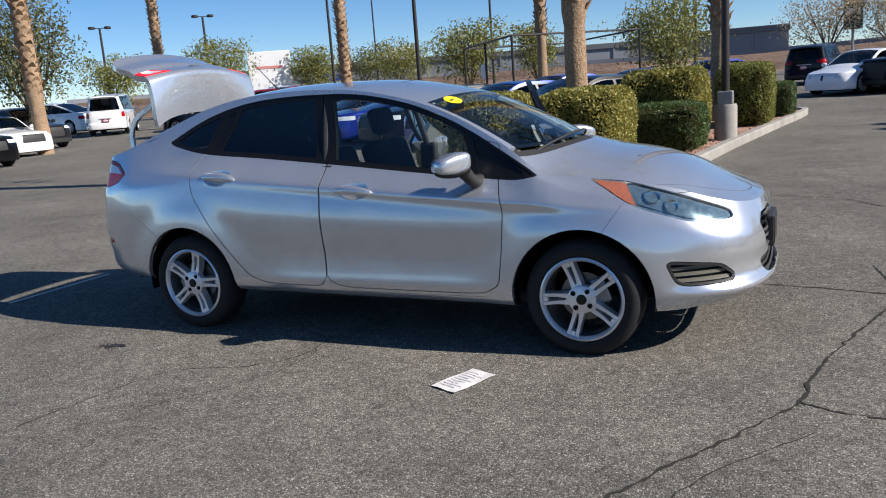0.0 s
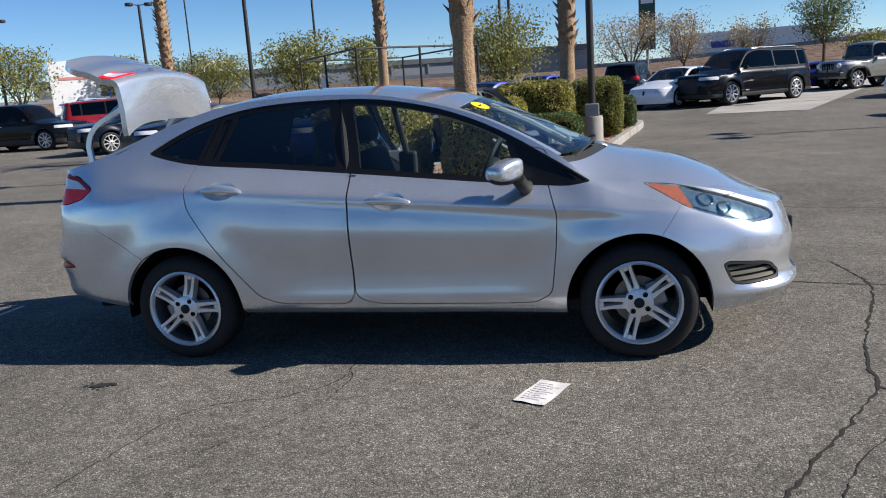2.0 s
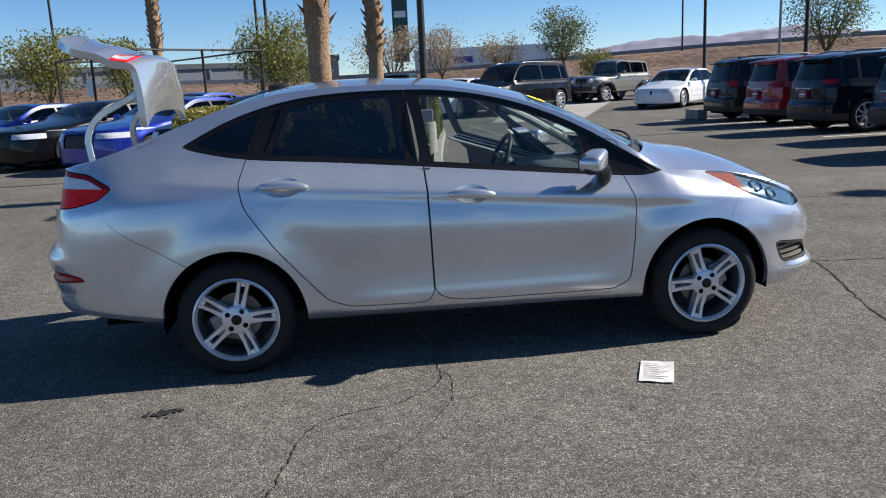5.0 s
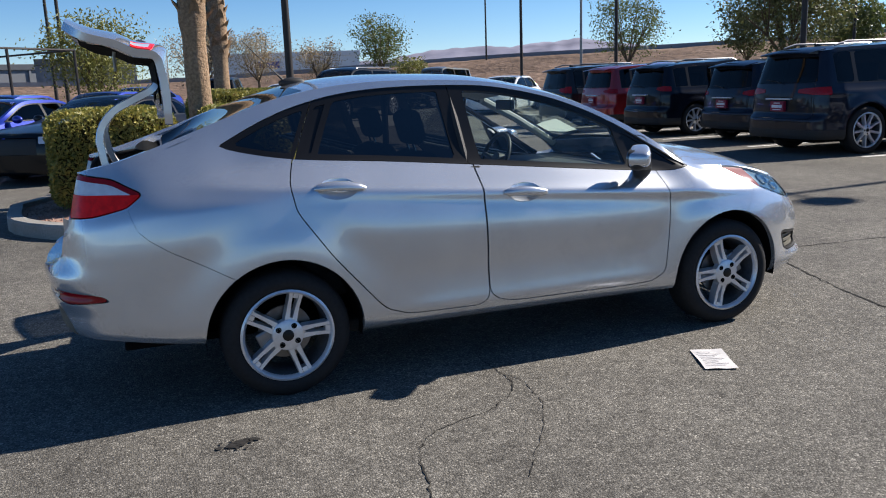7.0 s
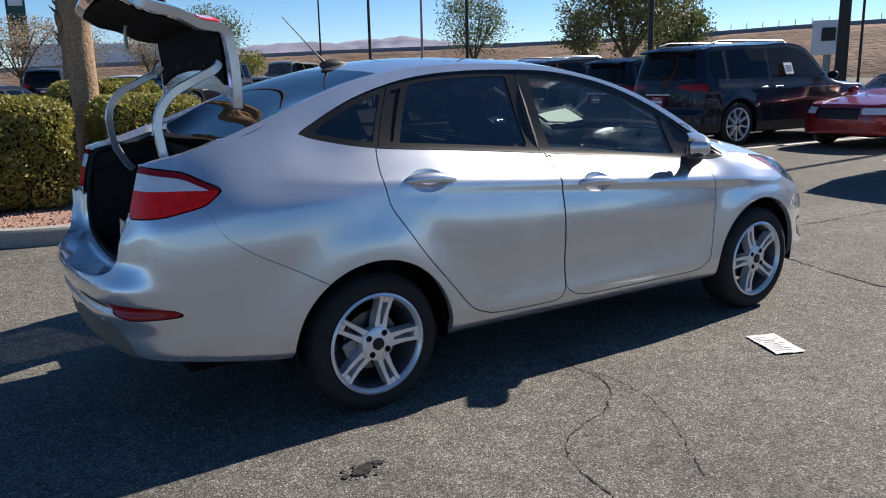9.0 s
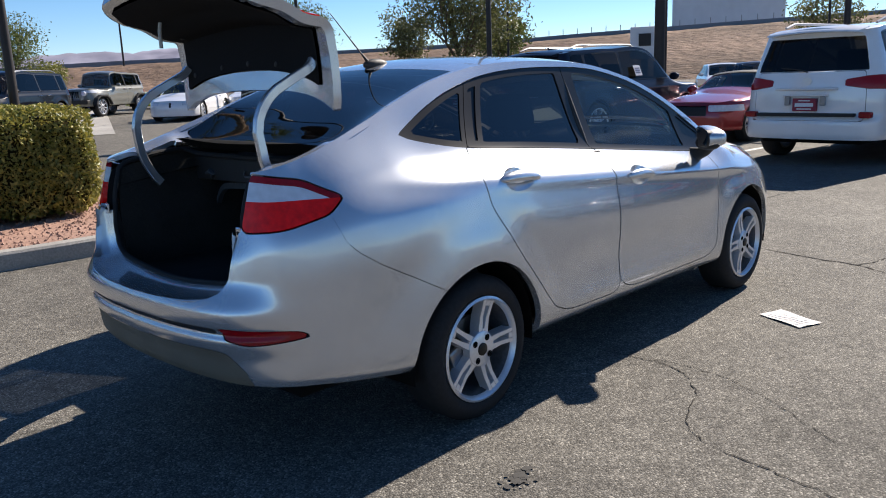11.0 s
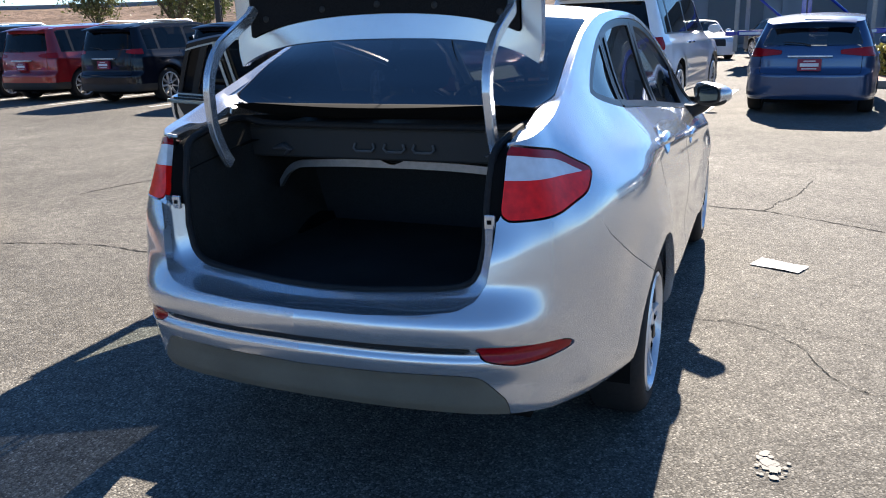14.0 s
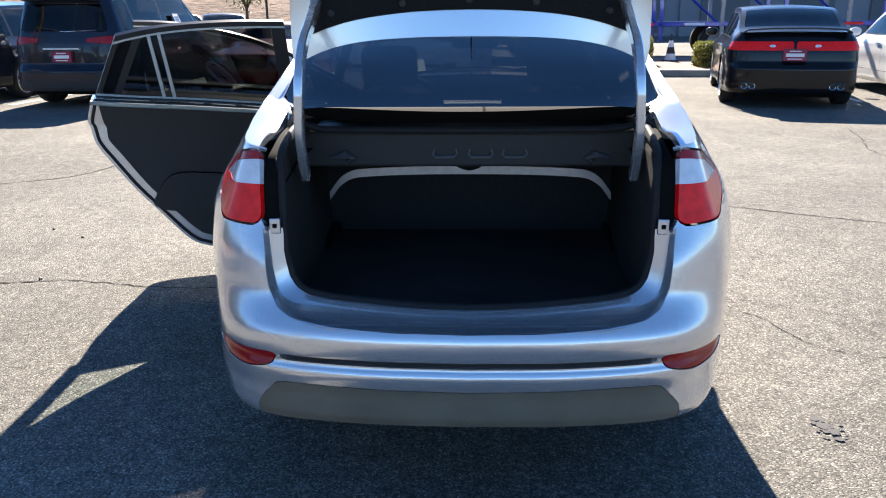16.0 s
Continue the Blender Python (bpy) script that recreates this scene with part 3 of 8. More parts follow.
    lathe(bm, [(0.05, -0.02), (0.125, -0.02), (0.125, 0.0), (0.05, 0.0)], 32, "y", close=True)
    part("brake_disc", bm, BRAKE, w, smooth=True)
    bm = boxed(0.055, 0.135, -0.05, 0.01, -0.06, 0.07, 0.012)
    part("brake_caliper", bm, STEEL, w)
    return w


def sheet_between(a, b):
    """A quad strip between two lines of points."""
    bm = bmesh.new()
    va, vb = [bm.verts.new(p) for p in a], [bm.verts.new(p) for p in b]
    for i in range(len(a) - 1):
        bm.faces.new((va[i], va[i + 1], vb[i + 1], vb[i]))
    return bm


def well_wall(x, y, radius, hub, low):
    """The flat inner wall of a wheel well, cut off at its lower edge."""
    a0 = math.asin((hub - low) / radius)
    bm = bmesh.new()
    bm.faces.new([bm.verts.new((x + radius * math.cos(a), y, hub + radius * math.sin(a))) for a in np.linspace(-a0, math.pi + a0, 26)])
    return bm


def build_sedan():
    car = thing("sedan", Matrix.Identity(4), "silver four-door sedan with open trunk lid and two open doors", "car")
    side, top, (plan, edge, s) = loft_body(SEDAN_ROWS, SEDAN_SILL, SEDAN_CROWN, 300, 84, 48, sedan_shape, lambda x: 2.2 + 4.5 * smooth(1.40, 1.62, -x))
    half = len(s) // 2

    def sx(x):
        return float(np.interp(-x, -plan[:, 0], s))

    def sy(y):
        """plan coordinate on the tail at half-width y"""
        return float(np.interp(-y, -plan[half:, 1], s[half:]))

    def sn(y):
        return float(np.interp(y, plan[:60, 1], s[:60]))

    S = lambda q: q.s
    X = lambda q: q.v[:, 0]
    Y = lambda q: q.v[:, 1]
    Z = lambda q: q.v[:, 2]
    poly_xz = lambda poly: (lambda q: inside_poly(X(q), Z(q), poly))
    poly_sz = lambda poly: (lambda q: inside_poly(S(q), Z(q), poly))

    # wheel arches
    for wx in (-WHEEL_X, WHEEL_X):
        side = side.split(lambda q: np.hypot(X(q) - wx, np.maximum(Z(q) - HUB_Z, 0)) - ARCH_R)[1]
    # glazed area
    dlo = dlo_outline()
    green, side = side.cut(poly_xz(dlo), 0.002)
    raw_side = side
    # lamps
    head = rounded([(sx(1.27), 0.892), (sx(1.50), 0.866), (sx(1.72), 0.805), (sx(1.985), 0.703), (sx(1.985), 0.664), (sx(1.80), 0.664), (sx(1.52), 0.756), (sx(1.36), 0.85)], 6, 0.3)
    head_lamp, side = side.cut(poly_sz(head), 0.006)
    behind = raw_side.s > s[half]

    def st(y, z):
        """plan coordinate on the tail at half-width y and height z"""
        near = behind & (np.abs(raw_side.v[:, 2] - z) < 0.012)
        ys, at = np.abs(raw_side.v[near, 1]), raw_side.s[near]
        order = np.argsort(ys)
        return float(np.interp(y, ys[order], at[order]))

    def skin_x(y, z):
        """x of the tail's skin at half-width y and height z"""
        far = np.where(behind, np.hypot(np.abs(raw_side.v[:, 1]) - y, raw_side.v[:, 2] - z), 9.0)
        return float(raw_side.v[np.argsort(far)[:5], 0].mean())

    tail = rounded([(sx(-1.80), 0.985), (sx(-1.96), 1.050), (st(0.575, 1.06), 1.074), (st(0.546, 1.06), 1.078), (st(0.536, 0.89), 0.884), (sx(-2.03), 0.893), (sx(-1.88), 0.928)], 6, 0.22)
    tail_lamp, side = side.cut(poly_sz(tail), 0.006)
    tail_open = rounded([(sx(-1.80), 0.985), (sx(-1.96), 1.050), (st(0.575, 1.06), 1.074), (st(0.45, 1.06), 1.08), (st(0.45, 0.89), 0.85), (sx(-2.03), 0.86), (sx(-1.88), 0.90)], 6, 0.22)
    # rear opening on the tail, and the black strip beside the lamps
    rim_line = [(0.53, 0.89), (0.526, 0.80), (0.518, 0.73), (0.495, 0.687), (0.45, 0.664), (0.35, 0.652), (0.18, 0.645), (0.0, 0.642)]
    shut = [(st(0.53, 0.89), 1.3)] + [(st(y, z), z) for y, z in rim_line[:-1]] + [(sy(0.0) + 0.2, 0.642), (sy(0.0) + 0.2, 1.3)]
    side = side.split(poly_sz(shut))[1]
    side = side.split(poly_sz([(st(0.546, 1.06) - 0.004, 1.3), (st(0.546, 1.06) - 0.004, 1.078), (st(0.536, 0.89) - 0.004, 0.886), (sy(0.3), 0.886), (sy(0.3), 1.3)]))[1]
    # reflectors, valance, bumper line
    refl = rounded([(sx(-1.975), 0.524), (sx(-2.02), 0.550), (sy(0.495), 0.572), (sy(0.515), 0.53), (sy(0.60), 0.508)], 5, 0.25)
    reflector, side = side.cut(poly_sz(refl), 0.004)
    groove, side = side.cut(lambda q: np.maximum(np.abs(Z(q) - 0.556) - 0.011, sy(0.488) - S(q)), 0.001)
    valance = rounded([(sy(0.50), 0.485), (sy(0.0) + 0.2, 0.475), (sy(0.0) + 0.2, 0.1), (sy(0.62), 0.1), (sy(0.575), 0.40)], 5, 0.15)
    low_bumper, side = side.cut(poly_sz(valance), 0.002)
    line = lambda q: np.interp(S(q), [sx(-1.43), sx(-1.58), sx(-1.72), sx(-1.80), sx(-1.84), sx(-1.868), sx(-1.885)], [0.575, 0.660, 0.735, 0.790, 0.832, 0.905, 0.955])
    rear_bumper, side = side.cut(lambda q: np.maximum(Z(q) - line(q), sx(-1.42) - S(q)), 0.003)
    # front: fog lamp recess, grille, lower intake
    fog = rounded([(sx(1.645), 0.497), (sx(1.905), 0.462), (sx(1.965), 0.405), (sx(1.955), 0.365), (sx(1.71), 0.365)], 6, 0.25)
    fog_recess, side = side.cut(poly_sz(fog), 0.004)
    grille = rounded([(sn(-0.1), 0.655), (sn(0.30), 0.645), (sn(0.36), 0.60), (sn(0.29), 0.475), (sn(-0.1), 0.465)], 6, 0.2)
    grille_part, side = side.cut(poly_sz(grille), 0.004)
    intake = rounded([(sn(-0.1), 0.43), (sn(0.36), 0.42), (sn(0.33), 0.345), (sn(-0.1), 0.34)], 6, 0.2)
    intake_part, side = side.cut(poly_sz(intake), 0.004)
    front_line = lambda q: np.interp(X(q), [1.33, 1.40, 1.47], [0.60, 0.70, 0.80])
    front_bumper, side = side.cut(lambda q: np.maximum(Z(q) - front_line(q), 1.33 - X(q)), 0.003)
    # doors
    front_door_line = rounded([(-0.245, 1.10), (-0.238, 0.70), (-0.228, 0.318), (0.72, 0.308), (0.815, 0.36), (0.84, 0.57), (0.852, 0.76), (0.80, 0.93), (0.80, 1.10)], 8, 0.22)
    rear_door_line = rounded([(-0.249, 1.10), (-0.242, 0.70), (-0.232, 0.318), (-0.66, 0.325), (-0.78, 0.37), (-1.01, 0.64), (-1.16, 0.86), (-1.18, 0.98), (-1.13, 1.12)], 8, 0.22)
    f_door, rest = side.cut(poly_xz(front_door_line), 0.005)
    r_door, rest = rest.cut(poly_xz(rear_door_line), 0.005)
    sill, rest = rest.cut(lambda q: np.maximum(Z(q) - 0.292, np.maximum(X(q) - 0.72, -0.68 - X(q))), 0.002)
    fender, quarter = rest.cut(lambda q: 0.3 - X(q), 0.0)
    body = fender.joined(quarter)

    # glazing of one side
    divider = lambda q, off: (X(q) + 1.045 - off) - (Z(q) - 1.09) * 0.46
    f_frame, r_frame = green.cut(lambda q: -(X(q) + 0.265 + (Z(q) - 1.0) * 0.14), 0.004)
    r_frame, q_frame = r_frame.cut(lambda q: -divider(q, -0.085), 0.004)
    ring = lambda q, m: inside_poly(X(q), Z(q), dlo) + m
    f_glass, f_frame = f_frame.split(lambda q: np.maximum(np.maximum(ring(q, 0.028), X(q) - 0.60 + (Z(q) - 1.1) * 0.28), -0.192 - (Z(q) - 1.0) * 0.14 - X(q)))
    f_sail, f_frame = f_frame.split(lambda q: np.maximum(ring(q, 0.024), 0.645 - (Z(q) - 1.1) * 0.28 - X(q)))
    r_glass, r_frame = r_frame.split(lambda q: np.maximum(np.maximum(ring(q, 0.028), -divider(q, 0.02)), X(q) + 0.325 + (Z(q) - 1.0) * 0.14))
    r_small, r_frame = r_frame.split(lambda q: np.maximum(ring(q, 0.03), np.maximum(divider(q, -0.012), -divider(q, -0.062))))
    q_glass, q_frame = q_frame.split(lambda q: np.maximum(ring(q, 0.026), divider(q, -0.11)))

    # top: hood, windscreen, roof, rear glass, deck
    hood, rest = top.cut(lambda q: (1.115 - 0.21 * (Y(q) / 0.7) ** 2) - X(q), 0.006)
    cowl, rest = rest.cut(lambda q: (1.045 - 0.20 * (Y(q) / 0.7) ** 2) - X(q), 0.002)
    wedge = lambda q: np.abs(Y(q)) - np.interp(X(q), [-1.7, -1.05, -0.9, 0.3, 0.42, 0.9, 1.1], [0.57, 0.53, 0.52, 0.55, 0.575, 0.645, 0.66])
    screen, rest = rest.cut(lambda q: np.maximum((0.335 + 0.055 * (1 - (Y(q) / 0.6) ** 2)) - X(q), wedge(q)), 0.003)
    back_glass, rest = rest.cut(lambda q: np.maximum(np.maximum(X(q) - (-1.03 - 0.04 * (1 - (Y(q) / 0.6) ** 2)), -1.665 - X(q)), wedge(q)), 0.003)
    rest = rest.cut(lambda q: np.maximum(X(q) + 1.815 - 0.075 * (Y(q) / 0.53) ** 2, np.abs(Y(q)) - np.interp(-X(q), [1.7, 1.86, 2.0], [0.535, 0.535, 0.545])), 0.005)[1]
    gutter_edge = lambda q: np.abs(Y(q)) - np.interp(-X(q), [1.66, 1.75, 1.85, 1.95, 2.0], [0.545, 0.575, 0.595, 0.595, 0.585])
    side_gutter, rest = rest.cut(lambda q: np.maximum(np.maximum(X(q) + 1.67, 0.53 - np.abs(Y(q))), gutter_edge(q)), 0.0)
    shelf_edge, rest = rest.cut(lambda q: np.maximum(X(q) + 1.66, np.abs(Y(q)) - 0.535), 0.001)
    roof = rest
    hood_panel, nose_top = hood.cut(lambda q: X(q) - (1.985 - 0.34 * (Y(q) / 0.6) ** 2), 0.005)

    # right side parts and their mirrored fellows
    for mirror in (False, True):
        g = (lambda q: q.mirrored()) if mirror else (lambda q: q)
        where = " far side" if mirror else ""
        g(body).make("body_side", SILVER, car, thick=0.03)
        g(sill).make("sill", SILVER, car, thick=0.03)
        g(front_bumper).make("front_bumper", SILVER, car, thick=0.025)
        g(rear_bumper).make("rear_bumper", SILVER, car, thick=0.025)
        g(low_bumper).make("rear_valance", GREY_PLASTIC, car, "dark grey plastic valance")
        g(groove).moved(-0.012).make("bumper_groove", BLACK_PLASTIC, car, "black groove strip")
        g(reflector).moved(-0.002).make("reflector", DARK_RED, car, "red bumper reflector", thick=0.012)
        g(fog_recess).moved(-0.035).make("fog_recess", BLACK_PLASTIC, car, "black fog lamp recess")
        rim = fog_recess.split(lambda q: inside_poly(S(q), Z(q), fog) + 0.014)[1]
        g(rim).moved(0.0).make("fog_surround", BLACK_PLASTIC, car, "black bezel", thick=0.04)
        for k in range(3):
            z0 = 0.392 + 0.030 * k
            bar = fog_recess.split(lambda q: np.maximum(np.abs(Z(q) - z0) - 0.008, inside_poly(S(q), Z(q), fog) + 0.01))[0]
            if len(bar.t):
                g(bar).moved(-0.012).make("fog_bar", GREY_PLASTIC, car, "grey trim bar", thick=0.02)
        g(grille_part).moved(-0.04).make("grille_back", DARK_GAP, car)
        for k in range(5):
            z0 = 0.492 + 0.034 * k
            bar = grille_part.split(lambda q: np.maximum(np.abs(Z(q) - z0) - 0.007, inside_poly(S(q), Z(q), grille) + 0.004))[0]
            if len(bar.t):
                g(bar).moved(-0.004).make("grille_bar", CHROME, car, "chrome grille bar", thick=0.02)
        g(intake_part).moved(-0.035).make("intake_back", DARK_GAP, car)
        for k in range(3):
            z0 = 0.36 + 0.022 * k
            bar = intake_part.split(lambda q: np.abs(Z(q) - z0) - 0.005)[0]
            if len(bar.t):
                g(bar).moved(-0.01).make("intake_bar", BLACK_PLASTIC, car, thick=0.02)
        # head lamp: reflector bowl, amber section, clear cover
        lamp_root = g(head_lamp.split(lambda q: np.full(len(q.s), -1.0))[0]).moved(-0.014).make("head_lamp", LAMP_BOWL, car, "clear head lamp with amber rear section")
        amber, clear = head_lamp.split(lambda q: S(q) - sx(1.50) - (Z(q) - 0.82) * 0.5)[::-1]
        g(amber).moved(-0.004).make("amber_lens", AMBER_LENS, lamp_root, "amber side marker")
        chrome = clear.split(lambda q: np.maximum(inside_poly(S(q), Z(q), head) + 0.016, sx(1.50) - 9))[0]
        g(chrome).moved(-0.010).make("lamp_reflector", LAMP_BOWL, lamp_root)
        g(clear).make("lamp_cover", CLEAR_GLASS, lamp_root, "clear cover")
        for cx, cz, r in ((1.60, 0.80, 0.036), (1.70, 0.755, 0.03)):
            i = int(np.argmin(np.abs(head_lamp.s - sx(cx)) + np.abs(head_lamp.v[:, 2] - cz)))
            c, n = head_lamp.v[i], head_lamp.n[i]
            if mirror:
                c, n = c * np.array([1, -1, 1]), n * np.array([1, -1, 1])
            bm = bmesh.new()
            lathe(bm, [(0.001, -0.012), (r * 0.5, -0.012), (r, 0.0), (r + 0.004, 0.006), (r + 0.004, 0.0), (r * 0.5, -0.02), (0.001, -0.02)], 24, "z", m=Matrix.Translation(Vector(c) - Vector(n) * 0.006) @ Vector(n).to_track_quat("Z", "Y").to_matrix().to_4x4())
            part("bulb_bowl", bm, LAMP_SILVER, lamp_root, smooth=True)
        # tail lamp
        t_root = g(tail_lamp).moved(-0.03).make("tail_lamp", BLACK_PLASTIC, car, "red and clear tail lamp")
        red_low, upper = tail_lamp.split(lambda q: Z(q) - 0.990 - 0.02 * (S(q) - sy(0.54)))
        white, red_rim = upper.split(lambda q: np.maximum(inside_poly(S(q), Z(q), tail_open) + 0.024, sx(-1.86) - S(q)))
        g(red_low).make("red_lens", RED_LENS, t_root, "red lens", thick=0.02)
        g(red_rim).make("red_border", DARK_RED, t_root, "dark red border", thick=0.02)
        g(white).moved(-0.001).make("clear_lens", WHITE_LENS, t_root, "clear reversing lens", thick=0.02)
        g(q_frame).moved(-0.004).make("quarter_frame", BLACK_GLOSS, car, "black window surround", thick=0.012)
        g(q_glass).moved(-0.008).make("quarter_glass", TINT_GLASS, car, "dark tinted quarter glass")
        # doors
        for name, panel, frame_, panes, hinge in (("front_door", f_door, f_frame, ((f_glass, CLEAR_GLASS, "window_glass"), (f_sail, BLACK_GLOSS, "sail_panel")), (0.80, -0.83)),
                                                  ("rear_door", r_door, r_frame, ((r_glass, TINT_GLASS, "window_glass"), (r_small, BLACK_GLOSS, "corner_pane")), (-0.235, -0.84))):
            m = None
            if mirror:
                m = Matrix.Translation((hinge[0], -hinge[1], 0)) @ Matrix.Rotation(radians(-70), 4, "Z") @ Matrix.Translation((-hinge[0], hinge[1], 0))
            hx, hz = (-0.02, 0.862) if name == "front_door" else (-0.965, 0.952)
            i = int(np.argmin(np.hypot(panel.v[:, 0] - hx, panel.v[:, 2] - hz)))
            c, n = panel.v[i].copy(), panel.n[i].copy()
            hollow, skin = panel.cut(lambda q: np.hypot((X(q) - hx) / 0.095, (Z(q) - hz + 0.002) / 0.047) - 1, 0.0)
            du, dw = (hollow.v[:, 0] - hx) / 0.095, (hollow.v[:, 2] - hz + 0.002) / 0.047
            deep = 0.017 * np.clip(1 - du ** 2 - dw ** 2, 0, 1)
            slope = np.stack([-0.034 * du / 0.095, np.zeros(len(du)), -0.034 * dw / 0.047], axis=1)
            hollow = Sheet(hollow.v - hollow.n * deep[:, None], hollow.n + slope, hollow.s, hollow.t)
            level = lambda q: Sheet(q.v, (lambda n: n / np.linalg.norm(n, axis=1)[:, None])(q.n * np.array([1, 1, 0.12 if mirror else 1.0])), q.s, q.t)
            skin = level(skin)
            door = g(skin).make(name, SILVER, car, "open far-side door" if mirror else "", thick=0.09, m=m)
            g(frame_).moved(-0.004).make("window_frame", BLACK_GLOSS, door, "black window frame", thick=0.03, m=m)
            for pane, mat, nm in panes:
                g(pane).moved(-0.009).make(nm, mat, door, m=m)
            # inner lining of the door
            edge_line = front_door_line if name == "front_door" else rear_door_line
            inset = [(x, z + 0.3 * smooth(0.90, 1.0, z)) for x, z in edge_line]
            lining = level(panel).split(lambda q: inside_poly(X(q), Z(q), inset) + 0.062)[0].moved(-0.105)
            lin = g(lining).make("door_lining", BLACK_PLASTIC, door, "black plastic lining", thick=-0.03, m=m)
            shell = level(panel)
            g(shell).moved(-0.089).make("inner_shell", SILVER, door, "silver painted inner flange", thick=-0.004, m=m)
            weather = shell.band(lambda q: inside_poly(X(q), Z(q), edge_line), -0.029, -0.015).split(lambda q: Z(q) - 0.97 - 0.083 * (0.3 - X(q)))[0]
            g(weather).moved(-0.093).make("door_seal", RUBBER, door, "black rubber seal", thick=-0.008, m=m)
            inner = frame_.moved(-0.034)
            g(inner).make("inner_frame", BLACK_PLASTIC, door, m=m)
            reveal = frame_.band(lambda q: ring(q, 0.0), -0.0285, -0.020)
            if mirror and len(reveal.t):
                g(reveal).moved(-0.037).make("frame_reveal", PALE_TRIM, door, "pale window reveal strip", m=m)
            if mirror and name == "rear_door":
                for off in (0.0, 0.042):
                    rod = r_glass.joined(r_frame).band(lambda q: X(q) + 0.84 - off + 0.15 * (Z(q) - 1.065), -0.007, 0.007).split(lambda q: ring(q, 0.02))[0]
                    g(rod).moved(-0.038).make("divider_bar", PALE_TRIM, door, "pale divider bar", thick=-0.01, m=m)
            strip_in = level(panel).band(lambda q: ring(q, 0.0), 0.004, 0.018).moved(-0.125)
            if len(strip_in.t):
                g(strip_in).make("belt_strip", PALE_TRIM, door, "pale belt strip", thick=0.02, m=m)
            armrest = panel.split(lambda q: inside_poly(X(q), Z(q), rounded([(hinge[0] - 0.20, 0.50), (hinge[0] - 0.72, 0.56), (hinge[0] - 0.62, 0.73), (hinge[0] - 0.2, 0.68)], 6, 0.3)))[0].moved(-0.135)
            if len(armrest.t):
                g(armrest).make("armrest_pocket", BLACK_PLASTIC, door, thick=-0.04, m=m)
            # handle: cup and bar
            bm = bmesh.new()
            path = []
            for k in range(13):
                t = k / 12
                path.append((0.118 - 0.236 * t, -0.004 - 0.012 * math.sin(math.pi * t) ** 0.6, 0.006 * math.sin(math.pi * t) - 0.014 * (0.5 - t)))
            tube(bm, path, [0.009 + 0.013 * math.sin(math.pi * k / 12) ** 0.5 for k in range(13)], 10)
            lean_ = Matrix.Rotation(-math.atan2(n[2], abs(n[1])), 4, "X")
            bmesh.ops.transform(bm, matrix=Matrix.Translation((c[0], c[1], c[2])) @ lean_ @ Matrix.Diagonal((1, 0.75, 1.15, 1)), verts=bm.verts)
            if mirror:
                mm = m @ Matrix.Diagonal((1, -1, 1, 1))
                bmesh.ops.transform(bm, matrix=mm, verts=bm.verts)
            part("door_handle", bm, SILVER, door, smooth=True, angle=80)
            g(hollow).make("handle_cup", SILVER, door, m=m)
            # bright belt moulding
            mould = frame_.split(lambda q: inside_poly(X(q), Z(q), dlo) + 0.008)[1].split(lambda q: Z(q) - 1.115 + 0.0 * X(q))[0]
            if len(mould.t):
                g(mould).moved(0.0015).make("belt_moulding", BLACK_GLOSS, door, thick=0.01, m=m)
            if name == "front_door":
                bm = bmesh.new()
                bmesh.ops.create_uvsphere(bm, u_segments=28, v_segments=18, radius=1)
                for v in bm.verts:
                    a = Vector([math.copysign(abs(c) ** 0.55, c) for c in v.co])
                    flat = max(a.x, -0.62)
                    v.co = Vector((0.655 + 0.060 * flat * (1 - 0.18 * a.y), -0.905 + 0.102 * a.y, 1.0 + 0.053 * a.z * (1 - 0.25 * max(-a.y, 0)) + 0.01 * a.y))
                cap = bm
                shell = bmesh.new()
                tube(shell, [(0.70, -0.74, 0.895), (0.695, -0.79, 0.895), (0.685, -0.83, 0.915), (0.67, -0.86, 0.95)], [0.036, 0.034, 0.032, 0.036], 14)
                low = bmesh.new()
                bmesh.ops.create_uvsphere(low, u_segments=24, v_segments=14, radius=1)
                for v in low.verts:
                    a = v.co
                    v.co = Vector((0.650 + 0.054 * max(a.x, -0.6), -0.90 + 0.104 * a.y, 0.962 + 0.035 * min(a.z, 0.6)))
                face = bmesh.new()
                bezel = bmesh.new()
                for b, x0, ry, rz in ((bezel, 0.616, 0.093, 0.050), (face, 0.612, 0.084, 0.043)):
                    hoop = []
                    for x1 in (x0, x0 + 0.03):
                        hoop.append([b.verts.new((x1 + 0.012 * math.cos(a), -0.907 + ry * math.copysign(abs(math.cos(a)) ** 0.6, math.cos(a)), 0.993 + rz * math.copysign(abs(math.sin(a)) ** 0.6, math.sin(a)) * (1 + 0.12 * math.cos(a)))) for a in np.linspace(0, math.tau, 37)[:-1]])
                    b.faces.new(hoop[0])
                    for j in range(36):
                        b.faces.new((hoop[0][j], hoop[0][(j + 1) % 36], hoop[1][(j + 1) % 36], hoop[1][j]))
                for nm, b, mat in (("mirror_cap", cap, SILVER), ("mirror_foot", shell, BLACK_PLASTIC), ("mirror_base", low, BLACK_PLASTIC), ("mirror_bezel", bezel, BLACK_PLASTIC), ("mirror_glass", face, MIRROR_GLASS)):
                    if nm != "mirror_foot":
                        swept = Matrix.Translation((0.66, -0.83, 0)) @ Matrix.Rotation(radians(-38), 4, "Z") @ Matrix.Translation((-0.66, 0.83, 0))
                        bmesh.ops.transform(b, matrix=swept, verts=b.verts)
                    if mirror:
                        bmesh.ops.transform(b, matrix=m @ Matrix.Diagonal((1, -1, 1, 1)), verts=b.verts)
